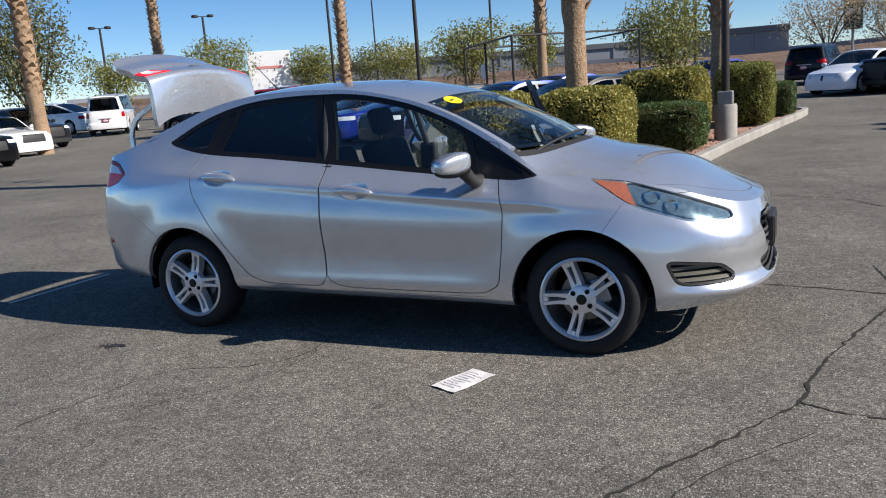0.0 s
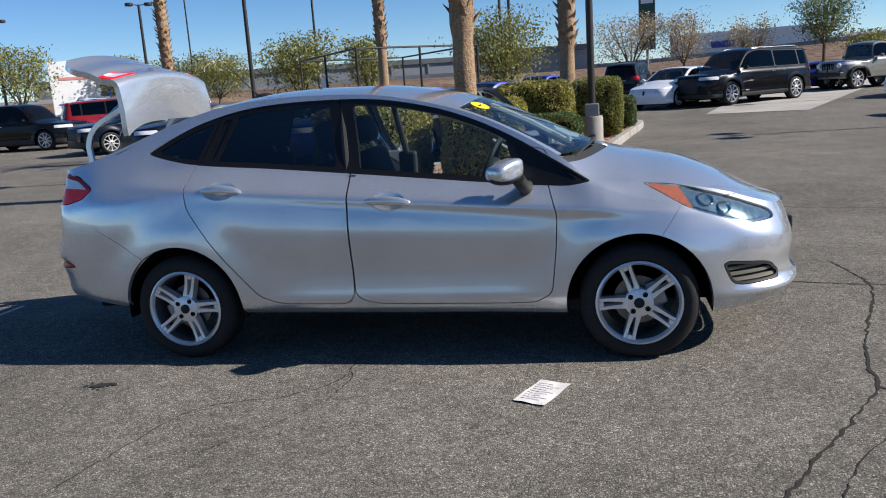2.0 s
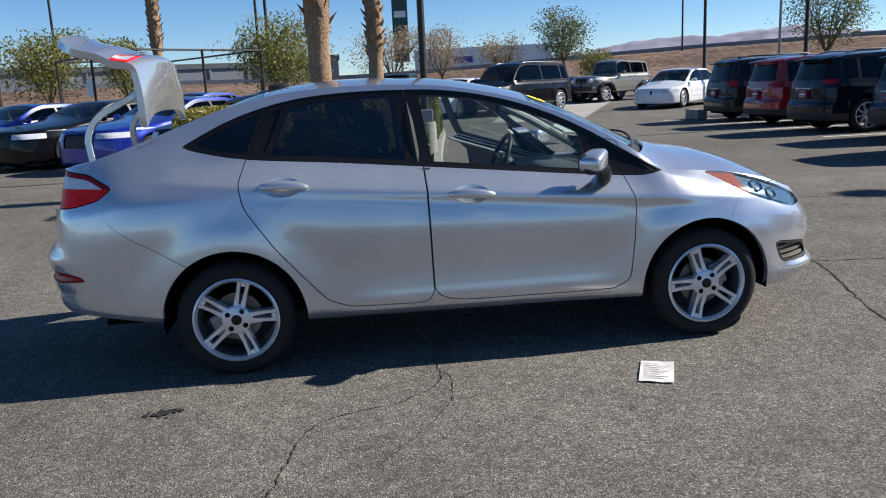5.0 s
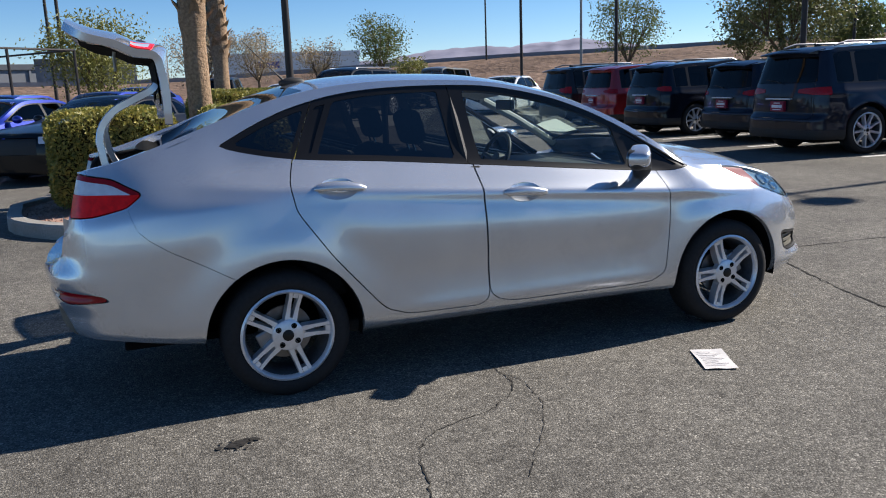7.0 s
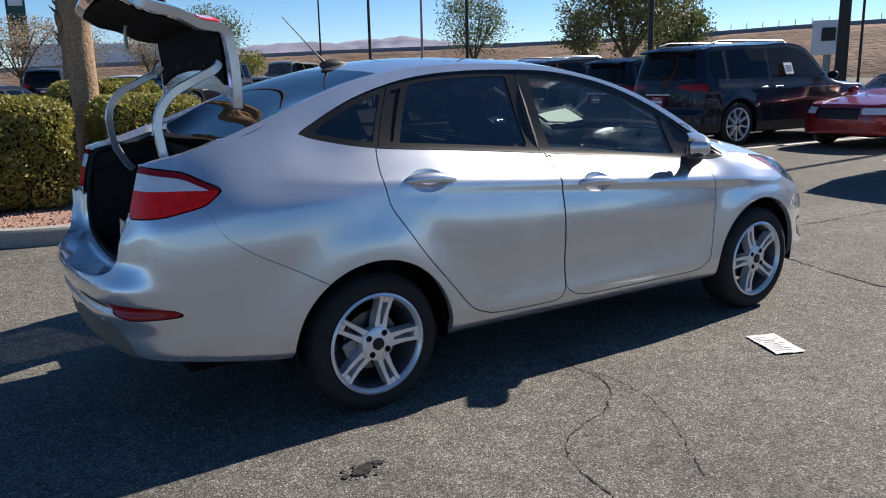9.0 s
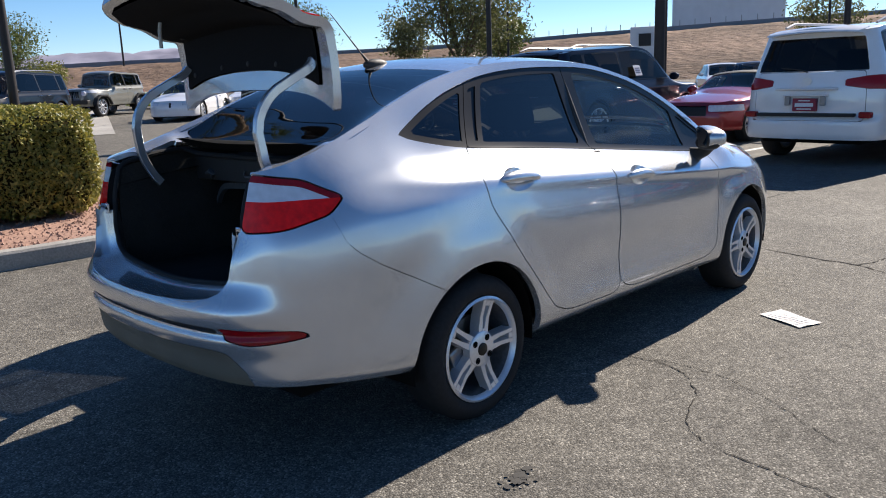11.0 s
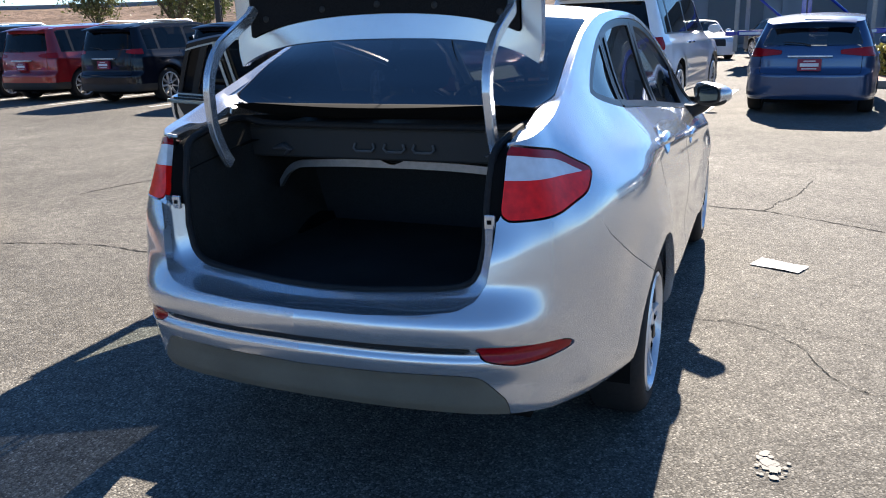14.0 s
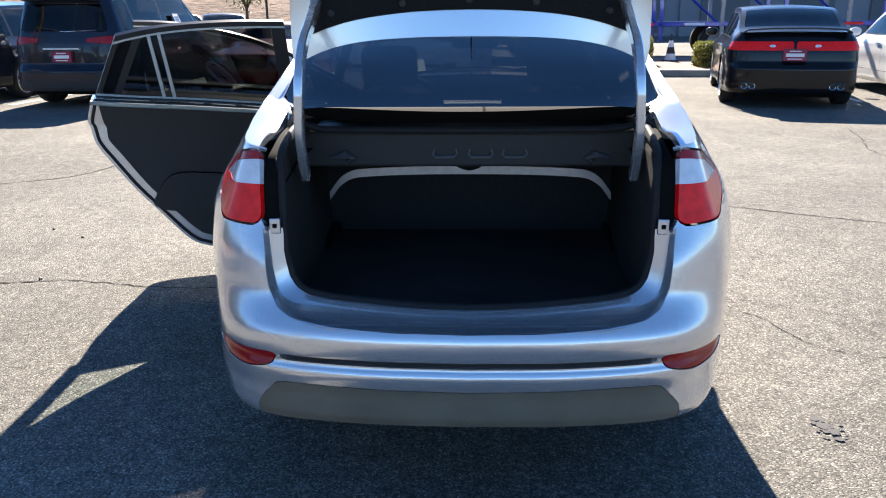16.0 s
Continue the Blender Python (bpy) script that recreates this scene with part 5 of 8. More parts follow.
    ink = sticker.split(lambda q: np.maximum(np.abs(X(q) - 0.435 - (Y(q) + 0.40) * 0.15) - 0.007, np.abs(Y(q) + 0.40) - 0.045))[0]
    if len(ink.t):
        ink.moved(0.007).make("sticker_print", INK, st)
    bm = boxed(2.075, 2.108, -0.155, 0.155, 0.44, 0.60, 0.006)
    fp = part("front_plate", bm, BLACK_PLASTIC, car, "black plate holder")
    bm = boxed(2.107, 2.111, -0.145, 0.145, 0.45, 0.59)
    part("plate_face", bm, BLACK_GLOSS, fp)
    bm = bmesh.new()
    lathe(bm, [(0.001, 0.004), (0.03, 0.003), (0.033, 0.0)], 24, "x", m=Matrix.Translation((2.075, 0, 0.685)) @ Matrix.Diagonal((1, 1.6, 0.7, 1)))
    part("nose_badge", bm, STEEL, car, "oval badge", smooth=True)
    return car


SEDAN = build_sedan()


# ---- materials of the lot ----
CONCRETE = material("kerb_concrete", (0.29, 0.275, 0.25), 0.85, 0, 0.3, grain=(60, 0.18), stain=(1.5, 0.2), bump=(120, 0.003))
PAVING = material("pale_concrete_paving", (0.33, 0.315, 0.29), 0.85, 0, 0.3, grain=(90, 0.2), stain=(0.6, 0.15), bump=(120, 0.003))
LINE_PAINT = material("worn_white_line", (0.62, 0.61, 0.58), 0.8, 0, 0.3, grain=(40, 0.25), stain=(3, 0.15))
CRACK = material("crack_dark", (0.035, 0.033, 0.03), 0.95, 0, 0.1)
OIL = material("oil_stain", (0.028, 0.026, 0.024), 0.6, 0, 0.4, grain=(60, 0.4))
OIL_SHEEN = material("oil_sheen", (0.185, 0.174, 0.156), 0.9, 0, 0.2, grain=(150, 0.3))
GRAVEL = material("red_brown_gravel", (0.27, 0.165, 0.125), 0.9, 0, 0.2, grain=(40, 0.45), stain=(4, 0.2), each=0.25)
EARTH = material("dry_embankment_earth", (0.155, 0.106, 0.078), 0.95, 0, 0.1, grain=(0.9, 0.42), stain=(0.10, 0.35), bump=(1.2, 0.45))
TRUNK = material("palm_trunk_bark", (0.30, 0.205, 0.13), 0.9, 0, 0.2, grain=(25, 0.35), stain=(3, 0.2), bump=(40, 0.02))
FROND = material("dry_frond_boot", (0.26, 0.17, 0.10), 0.9, 0, 0.2, grain=(20, 0.35))
BARK = material("grey_bark", (0.12, 0.09, 0.065), 0.95, 0, 0.1, grain=(30, 0.3), bump=(40, 0.01))
POLE = material("dark_bronze_pole", (0.035, 0.03, 0.028), 0.5, 0.3, 0.4, grain=(10, 0.1))
GALV = material("grey_galvanised_pole", (0.26, 0.26, 0.26), 0.5, 0.5, 0.4, grain=(10, 0.1))
WALL_GREY = material("grey_warehouse_wall", (0.20, 0.215, 0.24), 0.85, grain=(0.6, 0.06), stain=(0.06, 0.08))
WALL_WHITE = material("white_warehouse_wall", (0.66, 0.67, 0.70), 0.85, grain=(0.6, 0.05), stain=(0.06, 0.06))
WALL_DARK = material("dark_roof_band", (0.11, 0.12, 0.13), 0.8, grain=(0.6, 0.06))
# Distance haze is mixed into this bluish grey base colour.
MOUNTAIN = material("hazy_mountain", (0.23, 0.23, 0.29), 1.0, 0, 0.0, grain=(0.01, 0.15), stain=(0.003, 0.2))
SIGN_BLUE = material("blue_sign", (0.02, 0.05, 0.25), 0.5, stain=(2, 0.05))
SIGN_GREEN = material("dark_green_sign", (0.02, 0.07, 0.06), 0.5, stain=(2, 0.05))
SIGN_WHITE = material("white_sign", (0.72, 0.72, 0.73), 0.6, stain=(1, 0.05))
PLATE_RED = material("maroon_dealer_plate", (0.25, 0.01, 0.04), 0.5, stain=(20, 0.05))
YELLOW_PAINT = material("yellow_green_paint", (0.55, 0.6, 0.02), 0.3, 0, 0.5, 0.8)


def leaf_material(name, a, b, gloss=0.5):
    """Leaves whose tone varies from one to the next."""
    m = bpy.data.materials.new(name)
    m.use_nodes = True
    nodes, links = m.node_tree.nodes, m.node_tree.links
    bsdf = nodes["Principled BSDF"]
    bsdf.inputs["Roughness"].default_value = gloss
    geo = nodes.new("ShaderNodeNewGeometry")
    ramp = nodes.new("ShaderNodeMix")
    ramp.data_type = "RGBA"
    ramp.inputs[6].default_value, ramp.inputs[7].default_value = (*a, 1), (*b, 1)
    links.new(geo.outputs["Random Per Island"], ramp.inputs[0])
    links.new(ramp.outputs[2], bsdf.inputs["Base Color"])
    trans = nodes.new("ShaderNodeBsdfTranslucent")
    links.new(ramp.outputs[2], trans.inputs["Color"])
    mix = nodes.new("ShaderNodeMixShader")
    mix.inputs[0].default_value = 0.3
    links.new(bsdf.outputs[0], mix.inputs[1])
    links.new(trans.outputs[0], mix.inputs[2])
    links.new(mix.outputs[0], nodes["Material Output"].inputs["Surface"])
    return m


HEDGE_YELLOW = leaf_material("yellow_green_hedge_leaf", (0.40, 0.33, 0.075), (0.13, 0.155, 0.03))
HEDGE_OLIVE = leaf_material("olive_hedge_leaf", (0.26, 0.26, 0.05), (0.11, 0.13, 0.03))
HEDGE_DARK = leaf_material("dark_green_leaf", (0.09, 0.15, 0.035), (0.05, 0.08, 0.02))
PALO_VERDE = leaf_material("palo_verde_leaf", (0.27, 0.26, 0.06), (0.13, 0.14, 0.035))
TREE_GREEN = leaf_material("green_tree_leaf", (0.14, 0.17, 0.04), (0.07, 0.09, 0.025))
TREE_DUSTY = leaf_material("dusty_olive_leaf", (0.16, 0.165, 0.055), (0.08, 0.085, 0.03))
BLOSSOM = leaf_material("pale_dry_leaf", (0.42, 0.34, 0.22), (0.24, 0.18, 0.10))
HEDGE_CORE = material("hedge_inside_shade", (0.035, 0.03, 0.014), 1.0, 0, 0.0, grain=(20, 0.3))


# ---- plants ----
def leaf_cloud(name, points, size, mat, parent=None, label="", rng=None, flat=0.0):
    """Many small folded leaves at the given points, as one mesh."""
    rng = rng or np.random.default_rng(3)
    n = len(points)
    p = np.asarray(points, float)
    d = rng.normal(size=(n, 3))
    d /= np.linalg.norm(d, axis=1, keepdims=True)
    e = np.cross(d, rng.normal(size=(n, 3)))
    e /= np.linalg.norm(e, axis=1, keepdims=True)
    k = size * rng.uniform(0.6, 1.3, (n, 1))
    f = np.cross(d, e)
    v = np.stack([p - d * k, p + e * k * 0.45 + f * k * 0.15, p + d * k, p - e * k * 0.45 + f * k * 0.15], 1).reshape(-1, 3)
    i = np.arange(n)[:, None] * 4
    faces = np.concatenate([i + [0, 1, 2], i + [0, 2, 3]])
    return mesh_object(name, v, faces, mat, parent, label, False)


def hedge(x0, x1, y0, y1, h, mat, label, seed, density=2600, leaf=0.028, turn=0.0, base=0.12, group="clipped hedges in the island"):
    """A clipped hedge with rounded, uneven sides on a dark inside."""
    rng = np.random.default_rng(seed)
    cx, cy, a, b = (x0 + x1) / 2, (y0 + y1) / 2, (x1 - x0) / 2, (y1 - y0) / 2
    t = thing("hedge", pose(cx, cy, base, 0, 0, turn), label, "hedge", group)
    # Near-black core box: the shade between the leaves is put into its colour.
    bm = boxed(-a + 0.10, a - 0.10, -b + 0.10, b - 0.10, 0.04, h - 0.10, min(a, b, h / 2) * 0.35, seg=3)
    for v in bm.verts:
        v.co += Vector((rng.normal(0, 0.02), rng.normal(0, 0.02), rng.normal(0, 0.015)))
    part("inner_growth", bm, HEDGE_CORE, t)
    area = 4 * a * b + 4 * (a + b) * h
    n = int(area * density)
    q = rng.normal(size=(n, 3))
    r = 6.0
    q /= (np.abs(q) ** r).sum(1, keepdims=True) ** (1 / r)
    weight = rng.uniform(size=n)
    bump = 1 + 0.035 * np.sin(q[:, :1] * 7 + seed) * np.cos(q[:, 1:2] * 6 + q[:, 2:] * 5) + rng.normal(0, 0.012, (n, 1)) - 0.07 * (weight[:, None] ** 3)
    p = q * bump * np.array([a, b, h / 2]) + np.array([0, 0, h / 2])
    keep = p[:, 2] > 0.02
    p = p[keep]
    leaf_cloud("leaves", p, leaf, mat, t, "", rng)
    bm = bmesh.new()
    for k in range(5):
        xx, yy = rng.uniform(-a * 0.6, a * 0.6), rng.uniform(-b * 0.6, b * 0.6)
        tube(bm, [(xx, yy, -0.05), (xx * 1.1, yy * 1.1, 0.25)], 0.02, 5)
    part("stems", bm, BARK, t)
    return t


def tree(x, y, height, spread, mat, label, seed, trunk=0.12, clear=0.35, count=5200, leaf=0.10, density=1.0, base=0.0, name="tree"):
    """A tapered trunk, forking limbs and a crown of small leaves in clumps with gaps."""
    rng = np.random.default_rng(seed)
    t = thing(name, pose(x, y, base + ground_z(y)), label, "tree", "trees round the lot")
    bm = bmesh.new()
    top = height * clear
    lean = rng.normal(0, 0.08, 2) * height * 0.3
    tube(bm, [(0, 0, -0.2), (lean[0] * 0.4, lean[1] * 0.4, top * 0.5), (lean[0], lean[1], top)], [trunk, trunk * 0.8, trunk * 0.65], 8)
    tips = []
    for k in range(7):
        a = k * math.tau / 7 + rng.uniform(-0.4, 0.4)
        reach, rise = spread * rng.uniform(0.35, 0.8), (height - top) * rng.uniform(0.3, 0.85)
        mid = (lean[0] + reach * 0.45 * math.cos(a), lean[1] + reach * 0.45 * math.sin(a), top + rise * 0.55)
        end = (lean[0] + reach * math.cos(a), lean[1] + reach * math.sin(a), top + rise)
        tube(bm, [(lean[0], lean[1], top * 0.96), mid, end], [trunk * 0.45, trunk * 0.3, trunk * 0.1], 6)
        tips += [mid, end]
        for j in range(3):
            b = a + rng.uniform(-1, 1)
            far = (mid[0] + reach * 0.5 * math.cos(b), mid[1] + reach * 0.5 * math.sin(b), mid[2] + (height - mid[2]) * rng.uniform(0.2, 0.95))
            tube(bm, [mid, far], [trunk * 0.2, trunk * 0.06], 5)
            tips.append(far)
    part("trunk", bm, BARK, t, smooth=True)
    tips = np.array(tips)
    n = int(count * density)
    c = tips[rng.integers(0, len(tips), n)]
    size = spread * 0.26
    p = c + rng.normal(0, 1, (n, 3)) * np.array([size, size, size * 0.7])
    sub = rng.normal(0, 1, (140, 3)) * np.array([spread * 0.45, spread * 0.45, (height - top) * 0.25]) + np.array([lean[0], lean[1], (height + top) / 2])
    near = np.min(np.linalg.norm(p[:, None, :] - sub[None], axis=2), axis=1)
    p = p[(near < spread * 0.26) & (p[:, 2] > top * 0.75) & (p[:, 2] < height * 1.05)]
    leaf_cloud("crown", p, leaf, mat, t, "", rng)
    return t


def palm(x, y, radius, label, seed, height=11.0, skin=1.95, lean=(0.0, 0.0), boots=True):
    """A palm trunk, smooth below and ragged with old frond boots above, topped far out of view with fronds."""
    rng = np.random.default_rng(seed)
    t = thing("palm_tree", pose(x, y, 0.05), label, "palm tree", "palm trees in the lot")
    bm = bmesh.new()
    path, rad = [], []
    for k in range(45):
        z = height * k / 44
        path.append((lean[0] * z + 0.01 * math.sin(z * 2 + seed), lean[1] * z, z - 0.1))
        rad.append(radius * (1.12 - 0.25 * min(z / 3, 1)) * (1.0 + 0.018 * math.sin(z * 23)) * (1.25 if z > skin else 1.0))
    tube(bm, path, rad, 18)
    part("trunk", bm, TRUNK, t, smooth=True)
    if boots:
        n = int((height - skin) * 26)
        bm = bmesh.new()
        for k in range(n):
            z = skin - 0.1 + (height - skin) * k / n
            a = k * 2.4
            r = radius * 1.05
            long, out = rng.uniform(0.14, 0.30), rng.uniform(0.03, 0.13) * radius / 0.16
            c, s = math.cos(a), math.sin(a)
            px, py = lean[0] * z, lean[1] * z
            w = radius * rng.uniform(0.35, 0.6)
            pts = [(r * 0.9, -w, z), (r * 0.9, w, z), (r + out * 0.5, w * 0.7, z + long * 0.55), (r + out, 0, z + long), (r + out * 0.5, -w * 0.7, z + long * 0.55)]
            vs = [bm.verts.new((px + q[0] * c - q[1] * s, py + q[0] * s + q[1] * c, q[2])) for q in pts]
            inner = bm.verts.new((px + (r - 0.03) * c, py + (r - 0.03) * s, z + long * 0.4))
            bm.faces.new(vs)
            for i in range(5):
                bm.faces.new((vs[i], inner, vs[(i + 1) % 5]))
        part("boot_collar", bm, FROND, t, "ragged brown frond boots")
    bm = bmesh.new()
    for k in range(34):
        a, up = k * 2.399, rng.uniform(-0.6, 1.1)
        d = Vector((math.cos(a) * math.cos(up), math.sin(a) * math.cos(up), math.sin(up)))
        tip = Vector((lean[0] * height, lean[1] * height, height)) + d * 1.3
        side = d.cross(Vector((0, 0, 1))).normalized()
        root = Vector((lean[0] * height, lean[1] * height, height - 0.1))
        for j in range(11):
            b = (j - 5) / 5 * 1.1
            e = tip + (d * math.cos(b) + side * math.sin(b)) * 0.75 + Vector((0, 0, -0.2 * abs(b)))
            q = [bm.verts.new(tip - side * 0.02), bm.verts.new(e), bm.verts.new(tip + side * 0.02)]
            bm.faces.new(q)
        tube(bm, [root, tip], [0.03, 0.012], 4)
    part("fronds", bm, TREE_GREEN, t)
    return t


# ---- parked vehicles ----
WHEEL_CACHE = {}


def parked_wheel(parent, x, y, r, far, dark):
    key = dark
    if key not in WHEEL_CACHE:
        root = new("wheel_pattern")
        w = wheel("wheel", root, Matrix.Identity(4), 0.34, 0.25, 0.22, "many", rim_mat=BLACK_GLOSS if dark else ALLOY)
        WHEEL_CACHE[key] = (root, w)
    root, w = WHEEL_CACHE[key]
    c = copy_thing(w, pose(x, y, r, 0, 30, 180 if far else 0) @ Matrix.Scale(r / 0.34, 4))
    c.parent = parent
    c.matrix_parent_inverse = Matrix.Identity(4)
    return c


def parked_car(name, label, m, paint, L=4.6, W=1.85, H=1.7, hood=1.0, nose=0.85, cowl=0.75, roof_f=0.1, roof_r=-1.9, back="suv", deck=1.05, wb=2.7, r=0.34, clear=0.24,
               belt=1.02, dark=False, cladding=True, plate=True, tail_z=(0.85, 1.08), tail_in=0.55, glass_mat=None, rack=False, wide_tail=False, soft_top=False, open_nose=True, group="parked cars"):
    """A parked vehicle along x with its nose to +x, its middle at the origin."""
    a, w = L / 2, W / 2
    car = thing(name, m, label, "car", group)
    mid = 0.60
    plan = [(a, 0), (a - 0.02, 0.40 * w), (a - 0.10, 0.70 * w), (a - 0.28, 0.90 * w), (a - 0.60, 0.985 * w), (cowl, w), (roof_f, w), ((roof_f + roof_r) / 2, w), (roof_r, w), (-a + 0.55, 0.985 * w), (-a + 0.22, 0.93 * w), (-a + 0.07, 0.78 * w), (-a + 0.015, 0.45 * w), (-a, 0)]
    edge = [(a - 0.10, 0, nose), (a - 0.12, 0.36 * w, nose), (a - 0.18, 0.62 * w, nose + 0.01), (a - 0.33, 0.77 * w, nose + 0.03), (a - 0.62, 0.83 * w, nose * 0.6 + hood * 0.4), (cowl, 0.86 * w, hood + 0.01),
            (roof_f, 0.75 * w, H - 0.07), ((roof_f + roof_r) / 2, 0.735 * w, H - 0.035), (roof_r, 0.73 * w, H - 0.07)]
    belts = [(nose - 0.1, 0.35)] * 4 + [(hood - 0.12, 0.35), (hood - 0.05, 0.4), (belt, 0.3), (belt, 0.28), (belt + 0.02, 0.3)]
    if back == "suv":
        top = H - 0.10
        edge += [(-a + 0.50, 0.735 * w, top + 0.01), (-a + 0.34, 0.71 * w, top - 0.01), (-a + 0.26, 0.60 * w, top - 0.02), (-a + 0.22, 0.35 * w, top), (-a + 0.21, 0, top)]
        belts += [(belt + 0.03, 0.3), (belt, 0.25), (belt, 0.2), (belt, 0.2), (belt, 0.2)]
        crowns = ([-a, -cowl, -roof_f, -(roof_f + roof_r) / 2, -roof_r, a], [0.02, 0.06, 0.05, 0.04, 0.035, 0.03])
    else:
        edge += [(-a + 0.62, 0.80 * w, deck + 0.05), (-a + 0.28, 0.79 * w, deck), (-a + 0.17, 0.66 * w, deck), (-a + 0.13, 0.40 * w, deck), (-a + 0.12, 0, deck)]
        belts += [(deck - 0.08, 0.4), (deck - 0.12, 0.4), (deck - 0.15, 0.4), (deck - 0.15, 0.4), (deck - 0.15, 0.4)]
        crowns = ([-a, -cowl, -roof_f, -(roof_f + roof_r) / 2, -roof_r, a - 0.7, a], [0.02, 0.07, 0.05, 0.04, 0.035, 0.02, 0.01])
    rows = [(*p, *e, *b) for p, e, b in zip(plan, edge, belts)]

    def shape(p, s):
        x, z = p[:, :, 0], p[:, :, 2]
        for wx in (wb / 2, -wb / 2):
            rr = np.hypot(x - wx, z - r)
            p[:, :, 1] *= 1 + 0.03 * np.exp(-(((rr - r * 1.2) / 0.1) ** 2))
        p[:, :, 1] *= 1 + 0.012 * np.exp(-(((z - (belt - 0.12)) / 0.04) ** 2)) - 0.012 * np.exp(-(((z - 0.55) / 0.1) ** 2))
        tail = smooth(a - 0.5, a - 0.1, -x)
        p[:, :, 0] += tail * 0.07 * smooth(0.58, 0.68, z)

    side, top_s, (pl, ed, s) = loft_body(rows, ([-a - 0.1, 0, a + 0.1], [clear, clear, clear + 0.03]), crowns, 130, 40, 18, shape)
    n2 = len(s) // 2
    sx = lambda x: float(np.interp(-x, -pl[:, 0], s))
    sy = lambda y: float(np.interp(-y, -pl[n2:, 1], s[n2:]))
    sn = lambda y: float(np.interp(y, pl[:50, 1], s[:50]))
    ez = lambda q: np.interp(q.s, s, ed[:, 2])
    ey = lambda q: np.interp(q.s, s, ed[:, 1])
    X, Y, Z, S = (lambda q: q.v[:, 0]), (lambda q: q.v[:, 1]), (lambda q: q.v[:, 2]), (lambda q: q.s)
    pane = glass_mat or DARK_PANE
    for wx in (wb / 2, -wb / 2):
        side = side.split(lambda q: np.hypot(X(q) - wx, np.maximum(Z(q) - r, 0)) - r * 1.16)[1]
    back_end = -a + (0.45 if back == "suv" else 0.75)
    win = lambda q: np.maximum(np.maximum(belt + 0.02 - Z(q), Z(q) - ez(q) + 0.055), np.maximum(S(q) - sx(back_end), sx(cowl - 0.05) - S(q)))
    if soft_top:
        win = lambda q: np.maximum(np.maximum(belt - Z(q), Z(q) - ez(q) + 0.055), np.maximum(S(q) - sx(roof_r + 0.1), sx(cowl - 0.05) - S(q)))
    glazed, side = side.cut(win, 0.002)
    pillars = [roof_f - (roof_f - roof_r) * 0.42, roof_f - (roof_f - roof_r) * 0.88 if back == "suv" else roof_r + 0.12]
    panes, frame_ = glazed.split(lambda q: np.max([win(q) + 0.02] + [0.035 - np.abs(X(q) - px) for px in pillars], axis=0))
    tl = lambda q: np.maximum(np.abs(Z(q) - sum(tail_z) / 2) - (tail_z[1] - tail_z[0]) / 2 * (1 if wide_tail else np.interp(np.abs(Y(q)), [tail_in * w, 0.78 * w, w], [0.45, 0.9, 1.0])), np.maximum(sx(-a + 0.30) - S(q), S(q) - sy(tail_in * w)))
    if back == "suv":
        rear_glass, side = side.cut(lambda q: np.maximum(np.maximum(belt + 0.05 - Z(q), Z(q) - H + 0.20), sy(0.80 * w) - S(q)), 0.003)
    tail, side = side.cut(tl, 0.003)
    gate = None
    if back == "suv":
        gate, side = side.cut(lambda q: np.maximum(np.abs(Z(q) - 0.30 - (belt + 0.04) / 2) + 0.30 - (belt + 0.04) / 2, sy(0.76 * w) - S(q)), 0.007)
    hl = lambda q: np.maximum(np.abs(Z(q) - nose + 0.09) - 0.055, np.maximum(sn(0.50 * w) - S(q), S(q) - sx(a - 0.55)))
    head, side = side.cut(hl, 0.003)
    grille, side = side.cut(lambda q: np.maximum(np.maximum(0.50 - Z(q), Z(q) - nose + 0.05), S(q) - sn(0.46 * w if open_nose else 0.04)), 0.003)
    low, side = side.split(lambda q: Z(q) - (0.42 if cladding else 0.33) - 0.0 * S(q))
    crack_ = [roof_f + 0.55, pillars[0], max(pillars[0] - 0.95, -wb / 2 + r * 1.16 + 0.03)]
    crack_[0] = min(crack_[0], wb / 2 - r * 1.16 - 0.03)
    doors, side = side.cut(lambda q: np.maximum(np.maximum(X(q) - crack_[0], crack_[2] - X(q)), np.maximum((0.40 if not cladding else 0.44) - Z(q), Z(q) - belt - 0.015)), 0.006)
    d1, d2 = doors.cut(lambda q: crack_[1] - X(q), 0.008)
    screen, top_s = top_s.cut(lambda q: np.maximum(np.maximum(X(q) - cowl + 0.02, roof_f + 0.03 - X(q)), np.abs(Y(q)) - ey(q) * 0.93), 0.003)
    back_glass = None
    if back != "suv":
        back_glass, top_s = top_s.cut(lambda q: np.maximum(np.maximum(X(q) - roof_r + 0.05, -a + 0.66 - X(q)), np.abs(Y(q)) - ey(q) * 0.90), 0.003)
    soft = None
    if soft_top:
        soft, top_s = top_s.split(lambda q: np.maximum(X(q) - roof_f - 0.05, roof_r - 0.45 - X(q)))
    for mirror in (False, True):
        g = (lambda q: q.mirrored()) if mirror else (lambda q: q)
        g(side).make("body_side", paint, car)
        g(d1).make("front_door", paint, car, thick=0.02)
        g(d2).make("rear_door", paint, car, thick=0.02)
        g(low).make("lower_trim", BLACK_PLASTIC if cladding else paint, car, "black lower cladding" if cladding else "")
        g(frame_).moved(-0.003).make("window_frame", BLACK_GLOSS, car, "black window frame")
        g(panes).moved(-0.006).make("side_glass", pane, car, "dark side glass")
        g(tail).moved(0.004).make("tail_lamp", RED_LENS if wide_tail else DARK_RED, car, "red tail lamp", thick=0.02)
